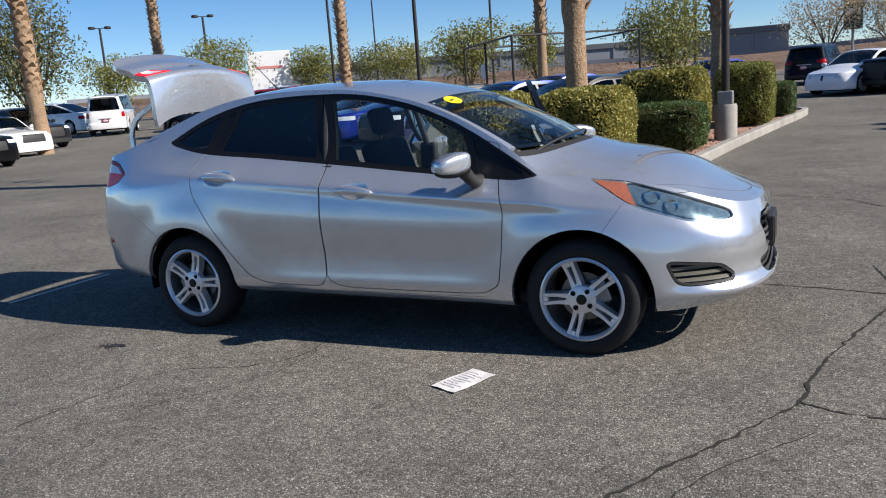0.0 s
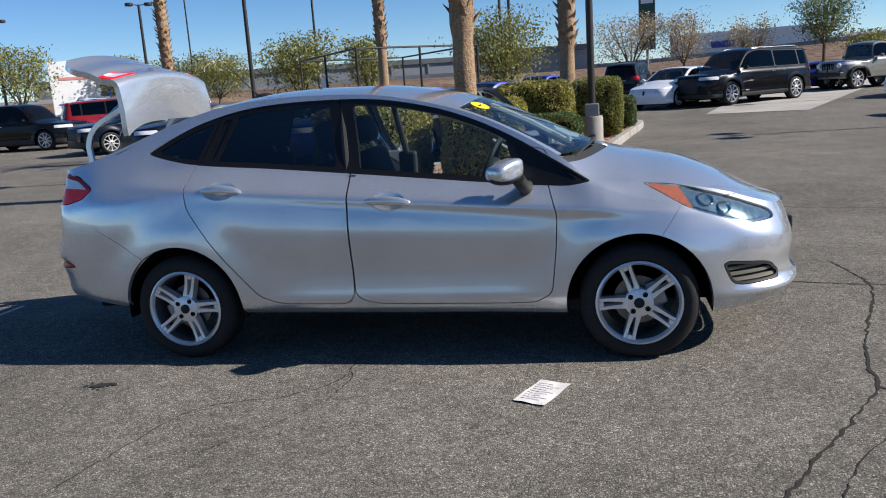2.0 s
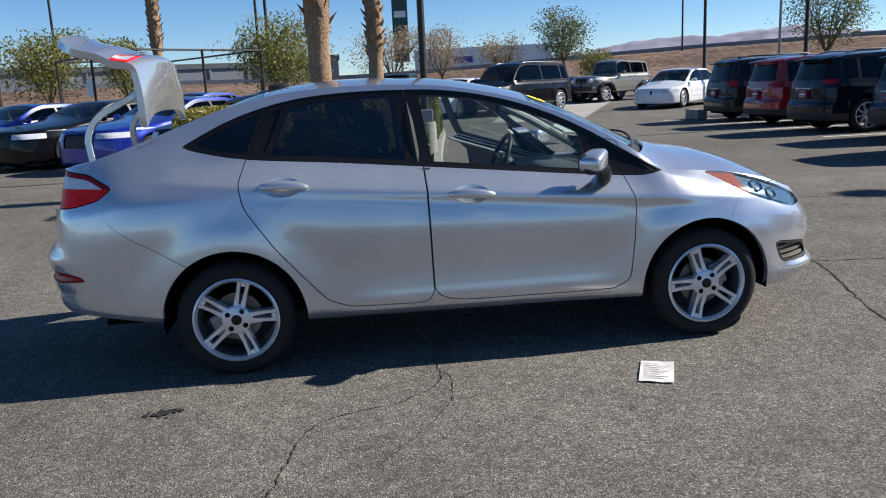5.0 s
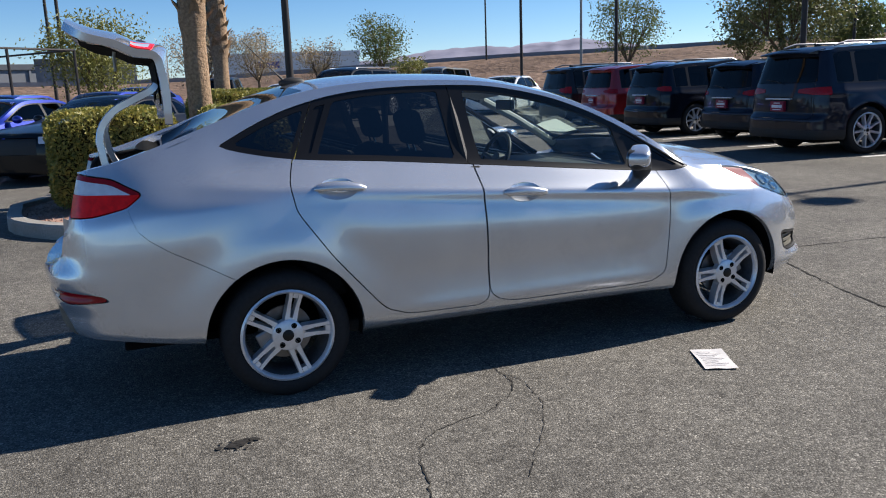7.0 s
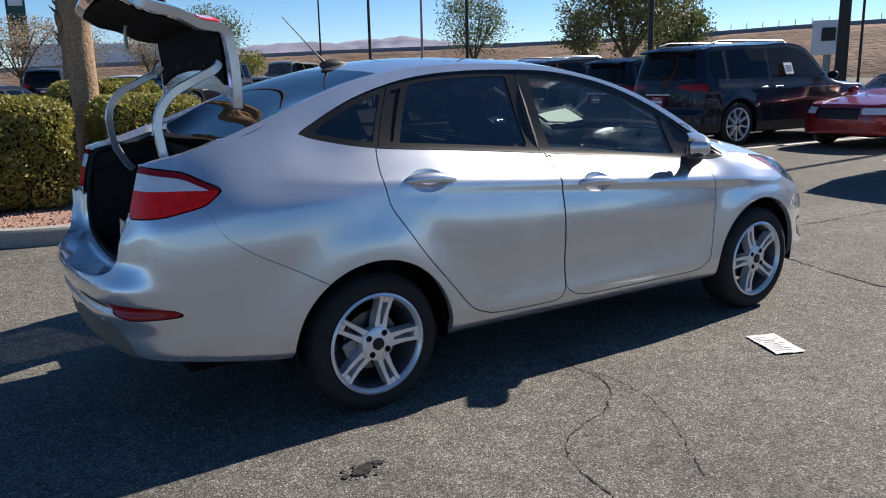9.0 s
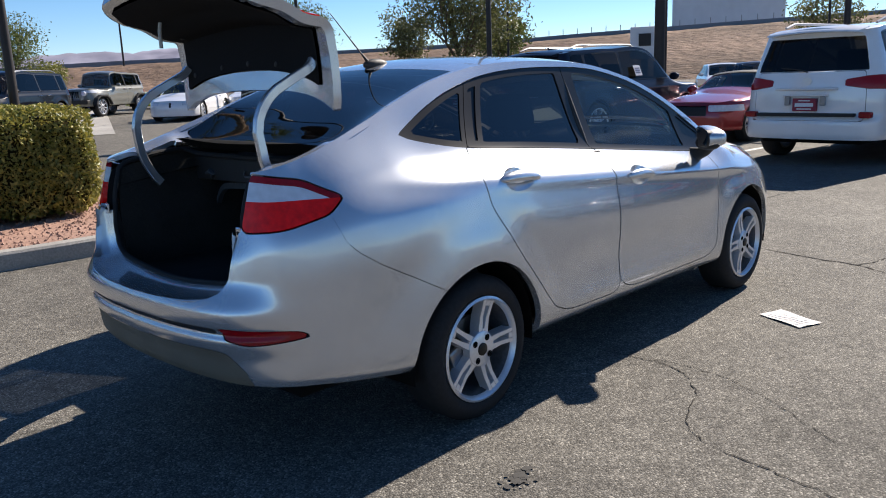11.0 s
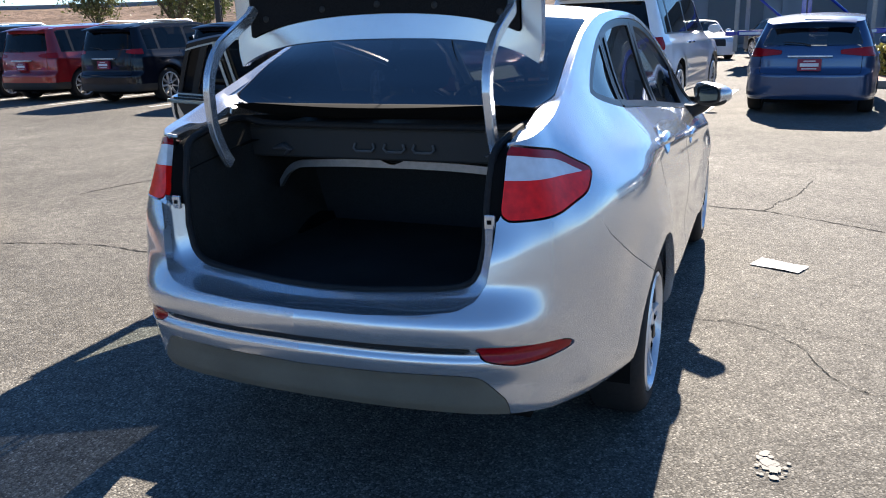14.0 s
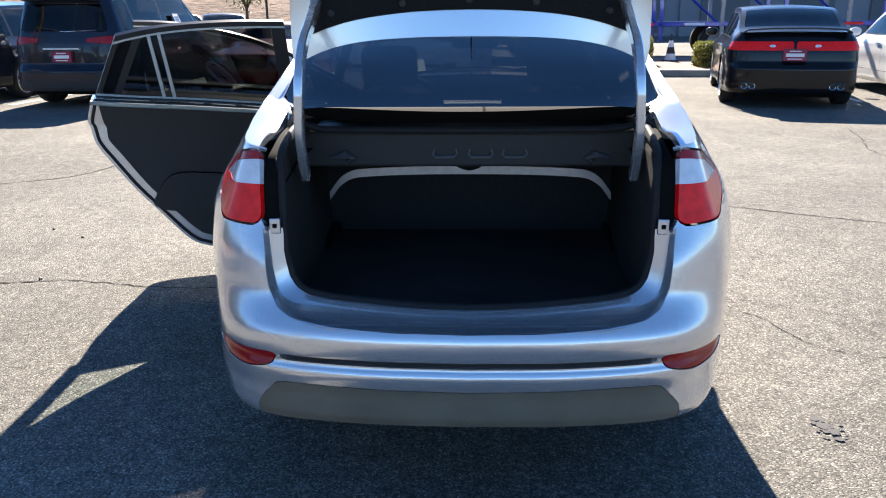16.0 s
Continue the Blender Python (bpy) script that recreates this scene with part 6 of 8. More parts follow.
        clear_bit = tail.split(lambda q: np.maximum(np.abs(Z(q) - sum(tail_z) / 2) - (tail_z[1] - tail_z[0]) * 0.14, np.abs(np.abs(Y(q)) - (tail_in + 0.55) / 1.75 * w) - 0.05))[0]
        if len(clear_bit.t) and back != "suv":
            g(clear_bit).moved(0.006).make("reversing_lamp", WHITE_LENS, car, "clear reversing lens")
        g(head).moved(0.002).make("head_lamp", WHITE_LENS, car, "clear head lamp", thick=0.02)
        g(grille).moved(-0.02).make("grille", BLACK_PLASTIC, car, "dark grille")
        if back == "suv":
            g(rear_glass).moved(-0.004).make("rear_glass", pane, car, "dark rear glass")
            if len(gate.t):
                g(gate).make("tailgate", paint, car, thick=0.02)
        k = 1 if mirror else -1
        bm = bmesh.new()
        bmesh.ops.create_uvsphere(bm, u_segments=14, v_segments=8, radius=1)
        for v in bm.verts:
            v.co = Vector((cowl - 0.28 + 0.07 * max(v.co.x, -0.5), k * (w + 0.09) + 0.11 * v.co.y, belt + 0.06 + 0.075 * v.co.z))
        part("door_mirror", bm, BLACK_PLASTIC if dark else paint, car, smooth=True)
        for px in (crack_[1] + 0.16, crack_[2] + 0.18):
            bm = boxed(px - 0.1, px + 0.1, k * w * 0.985 - 0.02, k * w * 0.985 + 0.02, belt - 0.14, belt - 0.105, 0.01)
            part("door_handle", bm, CHROME if not dark else paint, car)
        for wx in (wb / 2, -wb / 2):
            parked_wheel(car, wx, k * (w - 0.12), r, mirror, dark)
            part("wheel_well", well_wall(wx, k * (w - 0.28), r * 1.17, r, clear), DARK_GAP, car)
            arc = [(wx + r * 1.17 * math.cos(a), r + r * 1.17 * math.sin(a)) for a in np.linspace(-0.2, math.pi + 0.2, 20)]
            part("wheel_liner", sheet_between([(x, k * (w - 0.28), z) for x, z in arc], [(x, k * (w - 0.03), z) for x, z in arc]), DARK_GAP, car)
        if rack:
            bm = bmesh.new()
            tube(bm, [(roof_f - 0.25, k * 0.62 * w, H - 0.03), (roof_f - 0.4, k * 0.62 * w, H + 0.035), (roof_r + 0.3, k * 0.62 * w, H + 0.035), (roof_r + 0.05, k * 0.62 * w, H - 0.03)], 0.018, 6)
            part("roof_rail", bm, STEEL, car, "grey roof rail", smooth=True)
    if soft_top:
        bonnet, top_s = top_s.split(lambda q: roof_f - 0.2 - X(q))
        bonnet.make("bonnet", paint, car)
        top_s.make("rear_deck", paint, car)
    else:
        top_s.make("bonnet_and_roof", paint, car)
    if soft is not None and len(soft.t):
        soft.moved(0.006).make("soft_top", BLACK_PLASTIC, car, "black folding soft top")
    screen.moved(-0.003).make("windscreen", pane if dark else CLEAR_GLASS, car, "windscreen")
    if back_glass is not None and len(back_glass.t):
        back_glass.moved(-0.003).make("rear_window", pane, car, "dark rear window")
    if back == "suv":
        bm = bmesh.new()
        rows_ = []
        for y in np.linspace(-0.62 * w, 0.62 * w, 9):
            e = 0.03 * (y / (0.62 * w)) ** 2
            rows_.append([bm.verts.new((x + e, y, z - e)) for x, z in ((-a + 0.08, H - 0.125), (-a + 0.10, H - 0.105), (-a + 0.40, H - 0.045), (-a + 0.40, H - 0.09), (-a + 0.24, H - 0.135))])
        for p_, q_ in zip(rows_, rows_[1:]):
            for j in range(5):
                bm.faces.new((p_[j], p_[(j + 1) % 5], q_[(j + 1) % 5], q_[j]))
        bm.faces.new(rows_[0][::-1])
        bm.faces.new(rows_[-1])
        part("roof_spoiler", bm, paint, car, smooth=True, angle=35)
        bm = bmesh.new()
        tube(bm, [(-a + 0.07, 0.0, belt + 0.04), (-a + 0.085, 0.10, belt + 0.07), (-a + 0.10, 0.38, belt + 0.10)], [0.014, 0.009, 0.006], 6)
        part("rear_wiper", bm, BLACK_PLASTIC, car, "black rear wiper", smooth=True)
    bm = boxed(-a + 0.25, a - 0.3, -w + 0.30, w - 0.30, clear - 0.04, clear + 0.05, 0.02)
    part("underbody", bm, DARK_GAP, car)
    bm = boxed(-a + 0.5, cowl, -w + 0.22, w - 0.22, 0.45, belt - 0.02, 0.1)
    part("cabin_fill", bm, DARK_CLOTH, car)
    for yy in (0.36, -0.36):
        bm = boxed(roof_f - 0.75, roof_f - 0.6, yy - 0.22, yy + 0.22, belt - 0.1, belt + 0.34, 0.05)
        part("seat_back", bm, DARK_CLOTH, car)
    rear_x = -a + (0.055 if back == "suv" else 0.07)
    pz = 0.5 * (0.62 + tail_z[0]) if not wide_tail else 0.78
    if plate:
        bm = boxed(rear_x - 0.035, rear_x + 0.03, -0.16, 0.16, pz - 0.085, pz + 0.085, 0.004)
        p = part("dealer_plate", bm, PLATE_RED, car, "maroon dealer plate")
        for z0, hw, hh in ((0.0, 0.125, 0.024), (0.055, 0.08, 0.007), (-0.055, 0.10, 0.007)):
            bm = boxed(rear_x - 0.0375, rear_x - 0.034, -hw, hw, pz + z0 - hh, pz + z0 + hh)
            part("plate_bar", bm, SIGN_WHITE, p)
    if plate and not wide_tail:
        bm = boxed(rear_x - 0.03, rear_x + 0.03, -0.30, 0.30, pz + 0.11, pz + 0.135, 0.006)
        part("tailgate_trim", bm, ALLOY, car, "bright trim strip")
    return car


RED_PAINT = car_paint("red_car_paint", (0.30, 0.012, 0.018), 0.3, 0.3)
DEEP_RED = car_paint("deep_red_car_paint", (0.30, 0.010, 0.014), 0.3, 0.4)
NAVY_PAINT = car_paint("navy_car_paint", (0.005, 0.007, 0.014), 0.4, 0.2)
GREY_PAINT = car_paint("dark_grey_car_paint", (0.022, 0.023, 0.027), 0.4, 0.4)
SLATE_PAINT = car_paint("slate_blue_grey_paint", (0.012, 0.016, 0.028), 0.4, 0.4)
BLACK_PAINT = car_paint("black_car_paint", (0.004, 0.004, 0.005), 0.2, 0.0)
WHITE_PAINT = car_paint("white_car_paint", (0.80, 0.80, 0.80), 0.05, 0.0)
BLUE_PAINT = car_paint("steel_blue_car_paint", (0.018, 0.06, 0.15), 0.3, 0.5)
ROYAL_PAINT = car_paint("royal_blue_car_paint", (0.012, 0.03, 0.30), 0.3, 0.4)
TAN_GREY = car_paint("sage_grey_car_paint", (0.17, 0.17, 0.15), 0.1, 0.0)


def row_place(rear_x, y, L, turn=-4.0):
    """The pose of a car of length L whose tail's middle is at rear_x, y and whose nose points to +x."""
    c, s = math.cos(radians(turn)), math.sin(radians(turn))
    return pose(rear_x + L / 2 * c, y + L / 2 * s, 0, 0, 0, turn)


SUV = dict(back="suv", cladding=True)
minivan = parked_car("minivan", "dark grey minivan parked in a marked stall", row_place(9.9, 17.3, 5.0, -2), GREY_PAINT, 5.0, 1.95, 1.74, 1.02, 0.88, 1.15, 0.35, -2.0, wb=3.0, r=0.34, belt=1.05, rack=True, tail_z=(0.95, 1.15), **SUV)
parked_car("suv", "deep red sport utility vehicle parked in a stall", row_place(9.75, 14.65, 4.6, -2), DEEP_RED, 4.6, 1.88, 1.70, 1.05, 0.9, 0.95, 0.25, -1.75, wb=2.75, r=0.35, belt=1.06, tail_z=(0.95, 1.08), **SUV)
rail_suv = parked_car("suv", "black sport utility vehicle with roof rails in a stall", row_place(9.35, 11.85, 4.65, -2), NAVY_PAINT, 4.65, 1.86, 1.68, 1.06, 0.92, 0.95, 0.25, -1.75, wb=2.72, r=0.36, belt=1.08, rack=True, tail_z=(1.02, 1.14), tail_in=0.62, **SUV)
parked_car("suv", "slate grey compact sport utility vehicle in a stall", row_place(9.4, 9.05, 4.4, -2), SLATE_PAINT, 4.4, 1.81, 1.65, 1.02, 0.88, 0.85, 0.2, -1.65, wb=2.67, r=0.34, belt=1.04, tail_z=(0.92, 1.05), tail_in=0.60, **SUV)
wide_suv = parked_car("suv", "large slate blue sport utility vehicle with wide tail lamps", row_place(8.45, 6.5, 5.1, -4), SLATE_PAINT, 5.1, 1.93, 1.80, 1.12, 0.98, 1.15, 0.35, -2.0, wb=3.04, r=0.39, belt=1.14, rack=True, tail_z=(0.98, 1.12), tail_in=0.42, **SUV)
parked_car("roadster", "red two-seat roadster with black soft top, nose outwards", pose(12.1, 3.95, 0, 0, 0, 176), RED_PAINT, 4.0, 1.72, 1.25, 0.88, 0.72, 0.45, -0.1, -0.8, back="sedan", deck=0.88, wb=2.3, r=0.31, belt=0.86, cladding=False, soft_top=True, plate=False, tail_z=(0.65, 0.78))
luxury = parked_car("luxury_suv", "white luxury sport utility vehicle with bright trim in a stall", row_place(7.72, 1.17, 5.08, -6), WHITE_PAINT, 5.08, 1.98, 1.88, 1.16, 1.02, 1.15, 0.4, -1.95, wb=2.85, r=0.40, belt=1.20, rack=True, clear=0.32, cladding=False, back="suv", tail_z=(1.00, 1.19), tail_in=0.50)
parked_car("hatchback", "steel blue hatchback parked in a stall", row_place(9.0, -1.72, 4.27, -6), BLUE_PAINT, 4.27, 1.80, 1.45, 0.95, 0.80, 0.85, 0.15, -1.55, back="suv", wb=2.63, r=0.315, belt=0.96, cladding=False, clear=0.2, tail_z=(0.84, 0.98), tail_in=0.45, glass_mat=REAR_GLASS)
muscle = parked_car("muscle_sedan", "black sedan with full-width red tail lamp and twin exhausts", row_place(8.0, -4.62, 5.05, -13), BLACK_PAINT, 5.05, 1.90, 1.48, 0.98, 0.82, 0.95, 0.2, -1.2, back="sedan", deck=1.10, wb=3.05, r=0.36, belt=0.99, cladding=False, clear=0.2, tail_z=(0.84, 0.97), tail_in=0.02, wide_tail=True)
parked_car("sedan_white", "white sedan parked in a stall", row_place(8.3, -7.65, 4.6, -5), WHITE_PAINT, 4.6, 1.85, 1.45, 0.95, 0.78, 0.9, 0.15, -1.2, back="sedan", deck=1.05, wb=2.75, r=0.34, belt=0.97, cladding=False, clear=0.2)
# what sets single cars of the row apart
bm = bmesh.new()
bar = [(-2.36, -0.74, 1.09), (-2.37, -0.66, 1.135), (-2.38, -0.3, 1.155), (-2.38, 0.3, 1.155), (-2.37, 0.66, 1.135), (-2.36, 0.74, 1.09)]
rings = [[bm.verts.new((x + dx, y, z + dz)) for dx, dz in ((-0.07, 0.012), (0.06, 0.0), (0.06, -0.016), (-0.07, -0.008))] for x, y, z in bar]
for p, q in zip(rings, rings[1:]):
    for j in range(4):
        bm.faces.new((p[j], p[(j + 1) % 4], q[(j + 1) % 4], q[j]))
part("rear_spoiler", bm, BLACK_GLOSS, muscle, "black boot spoiler", smooth=True, angle=40)
for y in (-0.66, -0.55, 0.55, 0.66):
    bm = bmesh.new()
    lathe(bm, [(0.036, 0.12), (0.038, 0.0), (0.044, -0.004), (0.046, 0.0), (0.046, 0.12)], 18, "x", m=Matrix.Translation((-2.50, y, 0.33)))
    part("exhaust_pipe", bm, CHROME, muscle, "chrome exhaust tip", smooth=True)
bm = boxed(-2.50, -2.42, -0.72, 0.72, 0.28, 0.40, 0.02)
part("rear_diffuser", bm, BLACK_PLASTIC, muscle, "black lower diffuser")


def price_sheet(car, x, w, belt, high, lo=0.10, hi=0.30, half=0.11, k=-1):
    """A white paper sheet on a side window."""
    at = lambda z: k * (w - 0.265 * w * (z - belt) / (high - 0.035 - belt) + 0.022)
    bm = bmesh.new()
    f = [bm.verts.new((x + sx_ * half, at(belt + z), belt + z)) for sx_, z in ((-1, lo), (1, lo), (1, hi), (-1, hi))]
    bm.faces.new(f)
    bm.normal_update()
    bmesh.ops.solidify(bm, geom=bm.faces[:], thickness=0.002)
    sheet = part("price_sheet", bm, SIGN_WHITE, car, "white paper price sheet")
    for z in (0.7, 0.5, 0.3):
        bm = bmesh.new()
        zz = belt + lo + (hi - lo) * z
        bm.faces.new([bm.verts.new((x + sx_ * half * 0.75, at(zz + dz) + k * 0.003, zz + dz)) for sx_, dz in ((-1, -0.012), (1, -0.012), (1, 0.012), (-1, 0.012))])
        part("print_bar", bm, STEEL, sheet, "grey print")


price_sheet(rail_suv, -0.28, 0.93, 1.08, 1.68)
price_sheet(minivan, -1.2, 0.975, 1.05, 1.74)
price_sheet(wide_suv, -0.2, 0.965, 1.14, 1.80)
# bright trim, badge and low reflectors of the white one
bm = bmesh.new()
lathe(bm, [(0.001, -0.006), (0.05, -0.006), (0.052, 0.0), (0.045, 0.012), (0.001, 0.012)], 24, "x", m=Matrix.Translation((-2.455, 0, 1.12)) @ Matrix.Diagonal((1, 1.3, 1, 1)))
part("tailgate_badge", bm, ALLOY, luxury, "round chrome badge", smooth=True)
bm = boxed(-2.515, -2.46, -0.42, 0.42, 1.00, 1.035, 0.01)
part("tailgate_bar", bm, ALLOY, luxury, "wide chrome bar")
for y in (-0.78, 0.78):
    bm = boxed(-2.50, -2.40, y - 0.08, y + 0.08, 0.64, 0.72, 0.02)
    part("low_reflector", bm, DARK_RED, luxury, "red low reflector")
bm = boxed(-2.53, -2.45, -0.66, 0.66, 0.655, 0.70, 0.01)
part("bumper_step", bm, BLACK_PLASTIC, luxury, "black bumper step")
for y in (-0.24, 0.24):
    bm = boxed(-2.52, -2.47, y - 0.035, y + 0.035, 0.80, 0.93, 0.01)
    part("plate_side_panel", bm, STEEL, luxury)
for car_, a_, z_ in ((wide_suv, 2.55, 1.8), (minivan, 2.5, 1.74)):
    bm = bmesh.new()
    prism_pts = [(-a_ + 0.95, 0.0), (-a_ + 0.75, 0.0), (-a_ + 0.74, 0.075), (-a_ + 0.80, 0.06)]
    lo = [bm.verts.new((x, -0.02, z_ - 0.05 + z)) for x, z in prism_pts]
    hi = [bm.verts.new((x, 0.02, z_ - 0.05 + z)) for x, z in prism_pts]
    bm.faces.new(lo)
    bm.faces.new(hi[::-1])
    for j in range(4):
        bm.faces.new((lo[j], lo[(j + 1) % 4], hi[(j + 1) % 4], hi[j]))
    part("roof_aerial", bm, BLACK_GLOSS, car_, "black fin aerial")
# beyond the drive aisle
def on_lot(x, y, turn):
    return pose(x, y, ground_z(y), 0, 0, turn)


ESED = dict(back="sedan", cladding=False, plate=False, clear=0.18)
E_CAR = dict(L=4.69, W=1.85, H=1.44, hood=0.92, nose=0.72, cowl=1.05, roof_f=0.2, roof_r=-1.25, deck=1.0, wb=2.87, r=0.34, belt=0.94, open_nose=False, **ESED)
parked_car("electric_sedan", "white electric sedan with dark glass roof, nose outwards", on_lot(12.7, 26.2, -138), WHITE_PAINT, **E_CAR)
parked_car("electric_sedan", "white electric sedan beside another white sedan", on_lot(16.6, 27.2, -138), WHITE_PAINT, **E_CAR)
parked_car("electric_sedan", "white electric sedan beside a long black vehicle", on_lot(4.0, 27.5, -126), WHITE_PAINT, **E_CAR)
parked_car("large_suv", "long black sport utility vehicle, nose outwards", on_lot(6.3, 27.2, -140), BLACK_PAINT, 5.7, 2.06, 1.92, 1.16, 1.06, 1.4, 0.6, -2.3, wb=3.4, r=0.41, belt=1.22, rack=True, plate=False, clear=0.28, tail_z=(1.0, 1.3), **SUV)
parked_car("suv", "black sport utility vehicle parked across the aisle", on_lot(2.6, 37.0, 75), BLACK_PAINT, 4.6, 1.88, 1.7, 1.05, 0.9, 0.95, 0.25, -1.75, wb=2.75, r=0.35, belt=1.06, dark=True, **SUV)
COUPE = dict(L=4.78, W=1.92, H=1.38, hood=0.98, nose=0.82, cowl=0.75, roof_f=-0.05, roof_r=-1.2, deck=1.0, wb=2.72, r=0.34, belt=0.95, **ESED)
parked_car("sports_car", "small blue sports car parked by the kerb", on_lot(9.9, 34.0, 185), ROYAL_PAINT, 4.3, 1.85, 1.2, 0.85, 0.7, 0.55, -0.1, -0.9, deck=0.95, wb=2.5, r=0.33, belt=0.86, **ESED)
parked_car("sports_car", "yellow-green sports car parked by the kerb", on_lot(17.5, 37.0, 185), YELLOW_PAINT, 4.5, 1.9, 1.25, 0.85, 0.7, 0.55, -0.1, -0.9, deck=0.95, wb=2.6, r=0.34, belt=0.86, **ESED)
# cars behind the hedges
parked_car("coupe", "black coupe with silver stripes behind the hedge", on_lot(-2.3, 12.1, -125), BLACK_PAINT, **COUPE)
parked_car("coupe", "royal blue coupe behind the hedge, nose outwards", on_lot(-4.4, 13.5, -125), ROYAL_PAINT, **COUPE)
parked_car("coupe", "black coupe in the row behind the hedge", on_lot(-6.5, 15.0, -125), BLACK_PAINT, **COUPE)
parked_car("coupe", "royal blue coupe in the row behind the hedge", on_lot(-8.6, 16.4, -125), ROYAL_PAINT, **COUPE)
parked_car("coupe", "black coupe at the end of the row", on_lot(-10.8, 17.9, -125), BLACK_PAINT, **COUPE)
SALOON = dict(L=4.78, W=1.88, H=1.45, hood=0.98, nose=0.82, cowl=0.85, roof_f=0.05, roof_r=-1.2, deck=1.05, wb=2.8, r=0.34, belt=0.97, **ESED)
parked_car("sedan_blue", "royal blue sedan parked beyond the island", on_lot(-1.6, 31.0, -125), ROYAL_PAINT, **SALOON)
parked_car("sedan_blue", "royal blue sedan parked near the palm trees", on_lot(-2.6, 21.0, -125), ROYAL_PAINT, **SALOON)
parked_car("sedan_blue", "royal blue sedan parked in the far row", on_lot(-5.2, 20.6, -125), ROYAL_PAINT, **SALOON)
parked_car("suv", "navy sport utility vehicle in the far row", on_lot(-14.5, 20.5, -125), NAVY_PAINT, 4.6, 1.88, 1.66, 1.05, 0.9, 0.95, 0.25, -1.75, wb=2.75, r=0.35, belt=1.06, plate=False, **SUV)
# the far side of the lot
DODGE = dict(L=4.9, W=1.90, H=1.48, hood=0.98, nose=0.84, cowl=0.95, roof_f=0.2, roof_r=-1.2, deck=1.08, wb=3.0, r=0.36, belt=0.99, **ESED)
WAGON = dict(L=4.9, W=1.92, H=1.76, hood=1.1, nose=0.96, cowl=1.0, roof_f=0.3, roof_r=-1.85, wb=2.9, r=0.38, belt=1.1, plate=False, **SUV)
parked_car("suv", "black sport utility vehicle standing side on", on_lot(-21.3, 23.6, 0), BLACK_PAINT, **WAGON)
parked_car("sedan_black", "black sedan at the end of the row", on_lot(-21.6, 11.6, -8), BLACK_PAINT, **DODGE)
parked_car("sedan_white", "white sedan in the row of parked cars", on_lot(-25.6, 16.2, -8), WHITE_PAINT, **DODGE)
parked_car("suv", "dark grey sport utility vehicle in the row", on_lot(-29.0, 20.0, -8), GREY_PAINT, **WAGON)
parked_car("cargo_van", "white passenger van with dark rear windows", on_lot(-33.0, 29.0, 128), WHITE_PAINT, 5.6, 2.01, 2.1, 1.15, 1.0, 1.8, 1.2, -2.4, wb=3.43, r=0.37, belt=1.25, plate=True, cladding=False, clear=0.3, back="suv", tail_z=(0.9, 1.2), tail_in=0.8)
parked_car("pickup_truck", "white pickup truck parked along the kerb", on_lot(-40.0, 31.5, 180), WHITE_PAINT, 5.8, 2.03, 1.9, 1.2, 1.08, 1.2, 0.6, -0.4, deck=1.2, wb=3.6, r=0.41, belt=1.25, **ESED)
parked_car("suv", "black sport utility vehicle beside the van", on_lot(-27.0, 29.5, 128), BLACK_PAINT, **WAGON)
parked_car("suv", "white compact sport utility vehicle far across the lot", on_lot(-25.5, 44.0, 150), WHITE_PAINT, 4.4, 1.85, 1.62, 1.05, 0.9, 0.9, 0.25, -1.65, wb=2.65, r=0.34, belt=1.02, plate=False, **SUV)
parked_car("pickup_truck", "white pickup truck far across the lot", on_lot(-30.0, 41.0, 150), WHITE_PAINT, 5.6, 2.0, 1.85, 1.15, 1.05, 1.2, 0.6, -0.4, deck=1.15, wb=3.5, r=0.4, belt=1.2, **ESED)
parked_car("suv", "dark red sport utility vehicle across the lot", on_lot(-20.0, 28.0, 40), DEEP_RED, **WAGON)
# second row beyond the stalls
for k, (px, py, paint, lab) in enumerate(((25.0, 9.0, NAVY_PAINT, "dark blue"), (26.0, 5.5, WHITE_PAINT, "silver white"), (29.0, 12.0, WHITE_PAINT, "white"), (30.0, 1.5, WHITE_PAINT, "white"), (29.0, -2.0, BLACK_PAINT, "black"), (24.5, 16.5, BLACK_PAINT, "black"), (23.5, 20.5, GREY_PAINT, "grey"))):
    parked_car("sedan_far", lab + " sedan in the second row of the lot", on_lot(px, py, 200 + 7 * (k % 3)), paint, 4.7, 1.85, 1.45, 0.95, 0.8, 0.9, 0.15, -1.2, deck=1.05, wb=2.8, r=0.34, belt=0.97, **ESED)


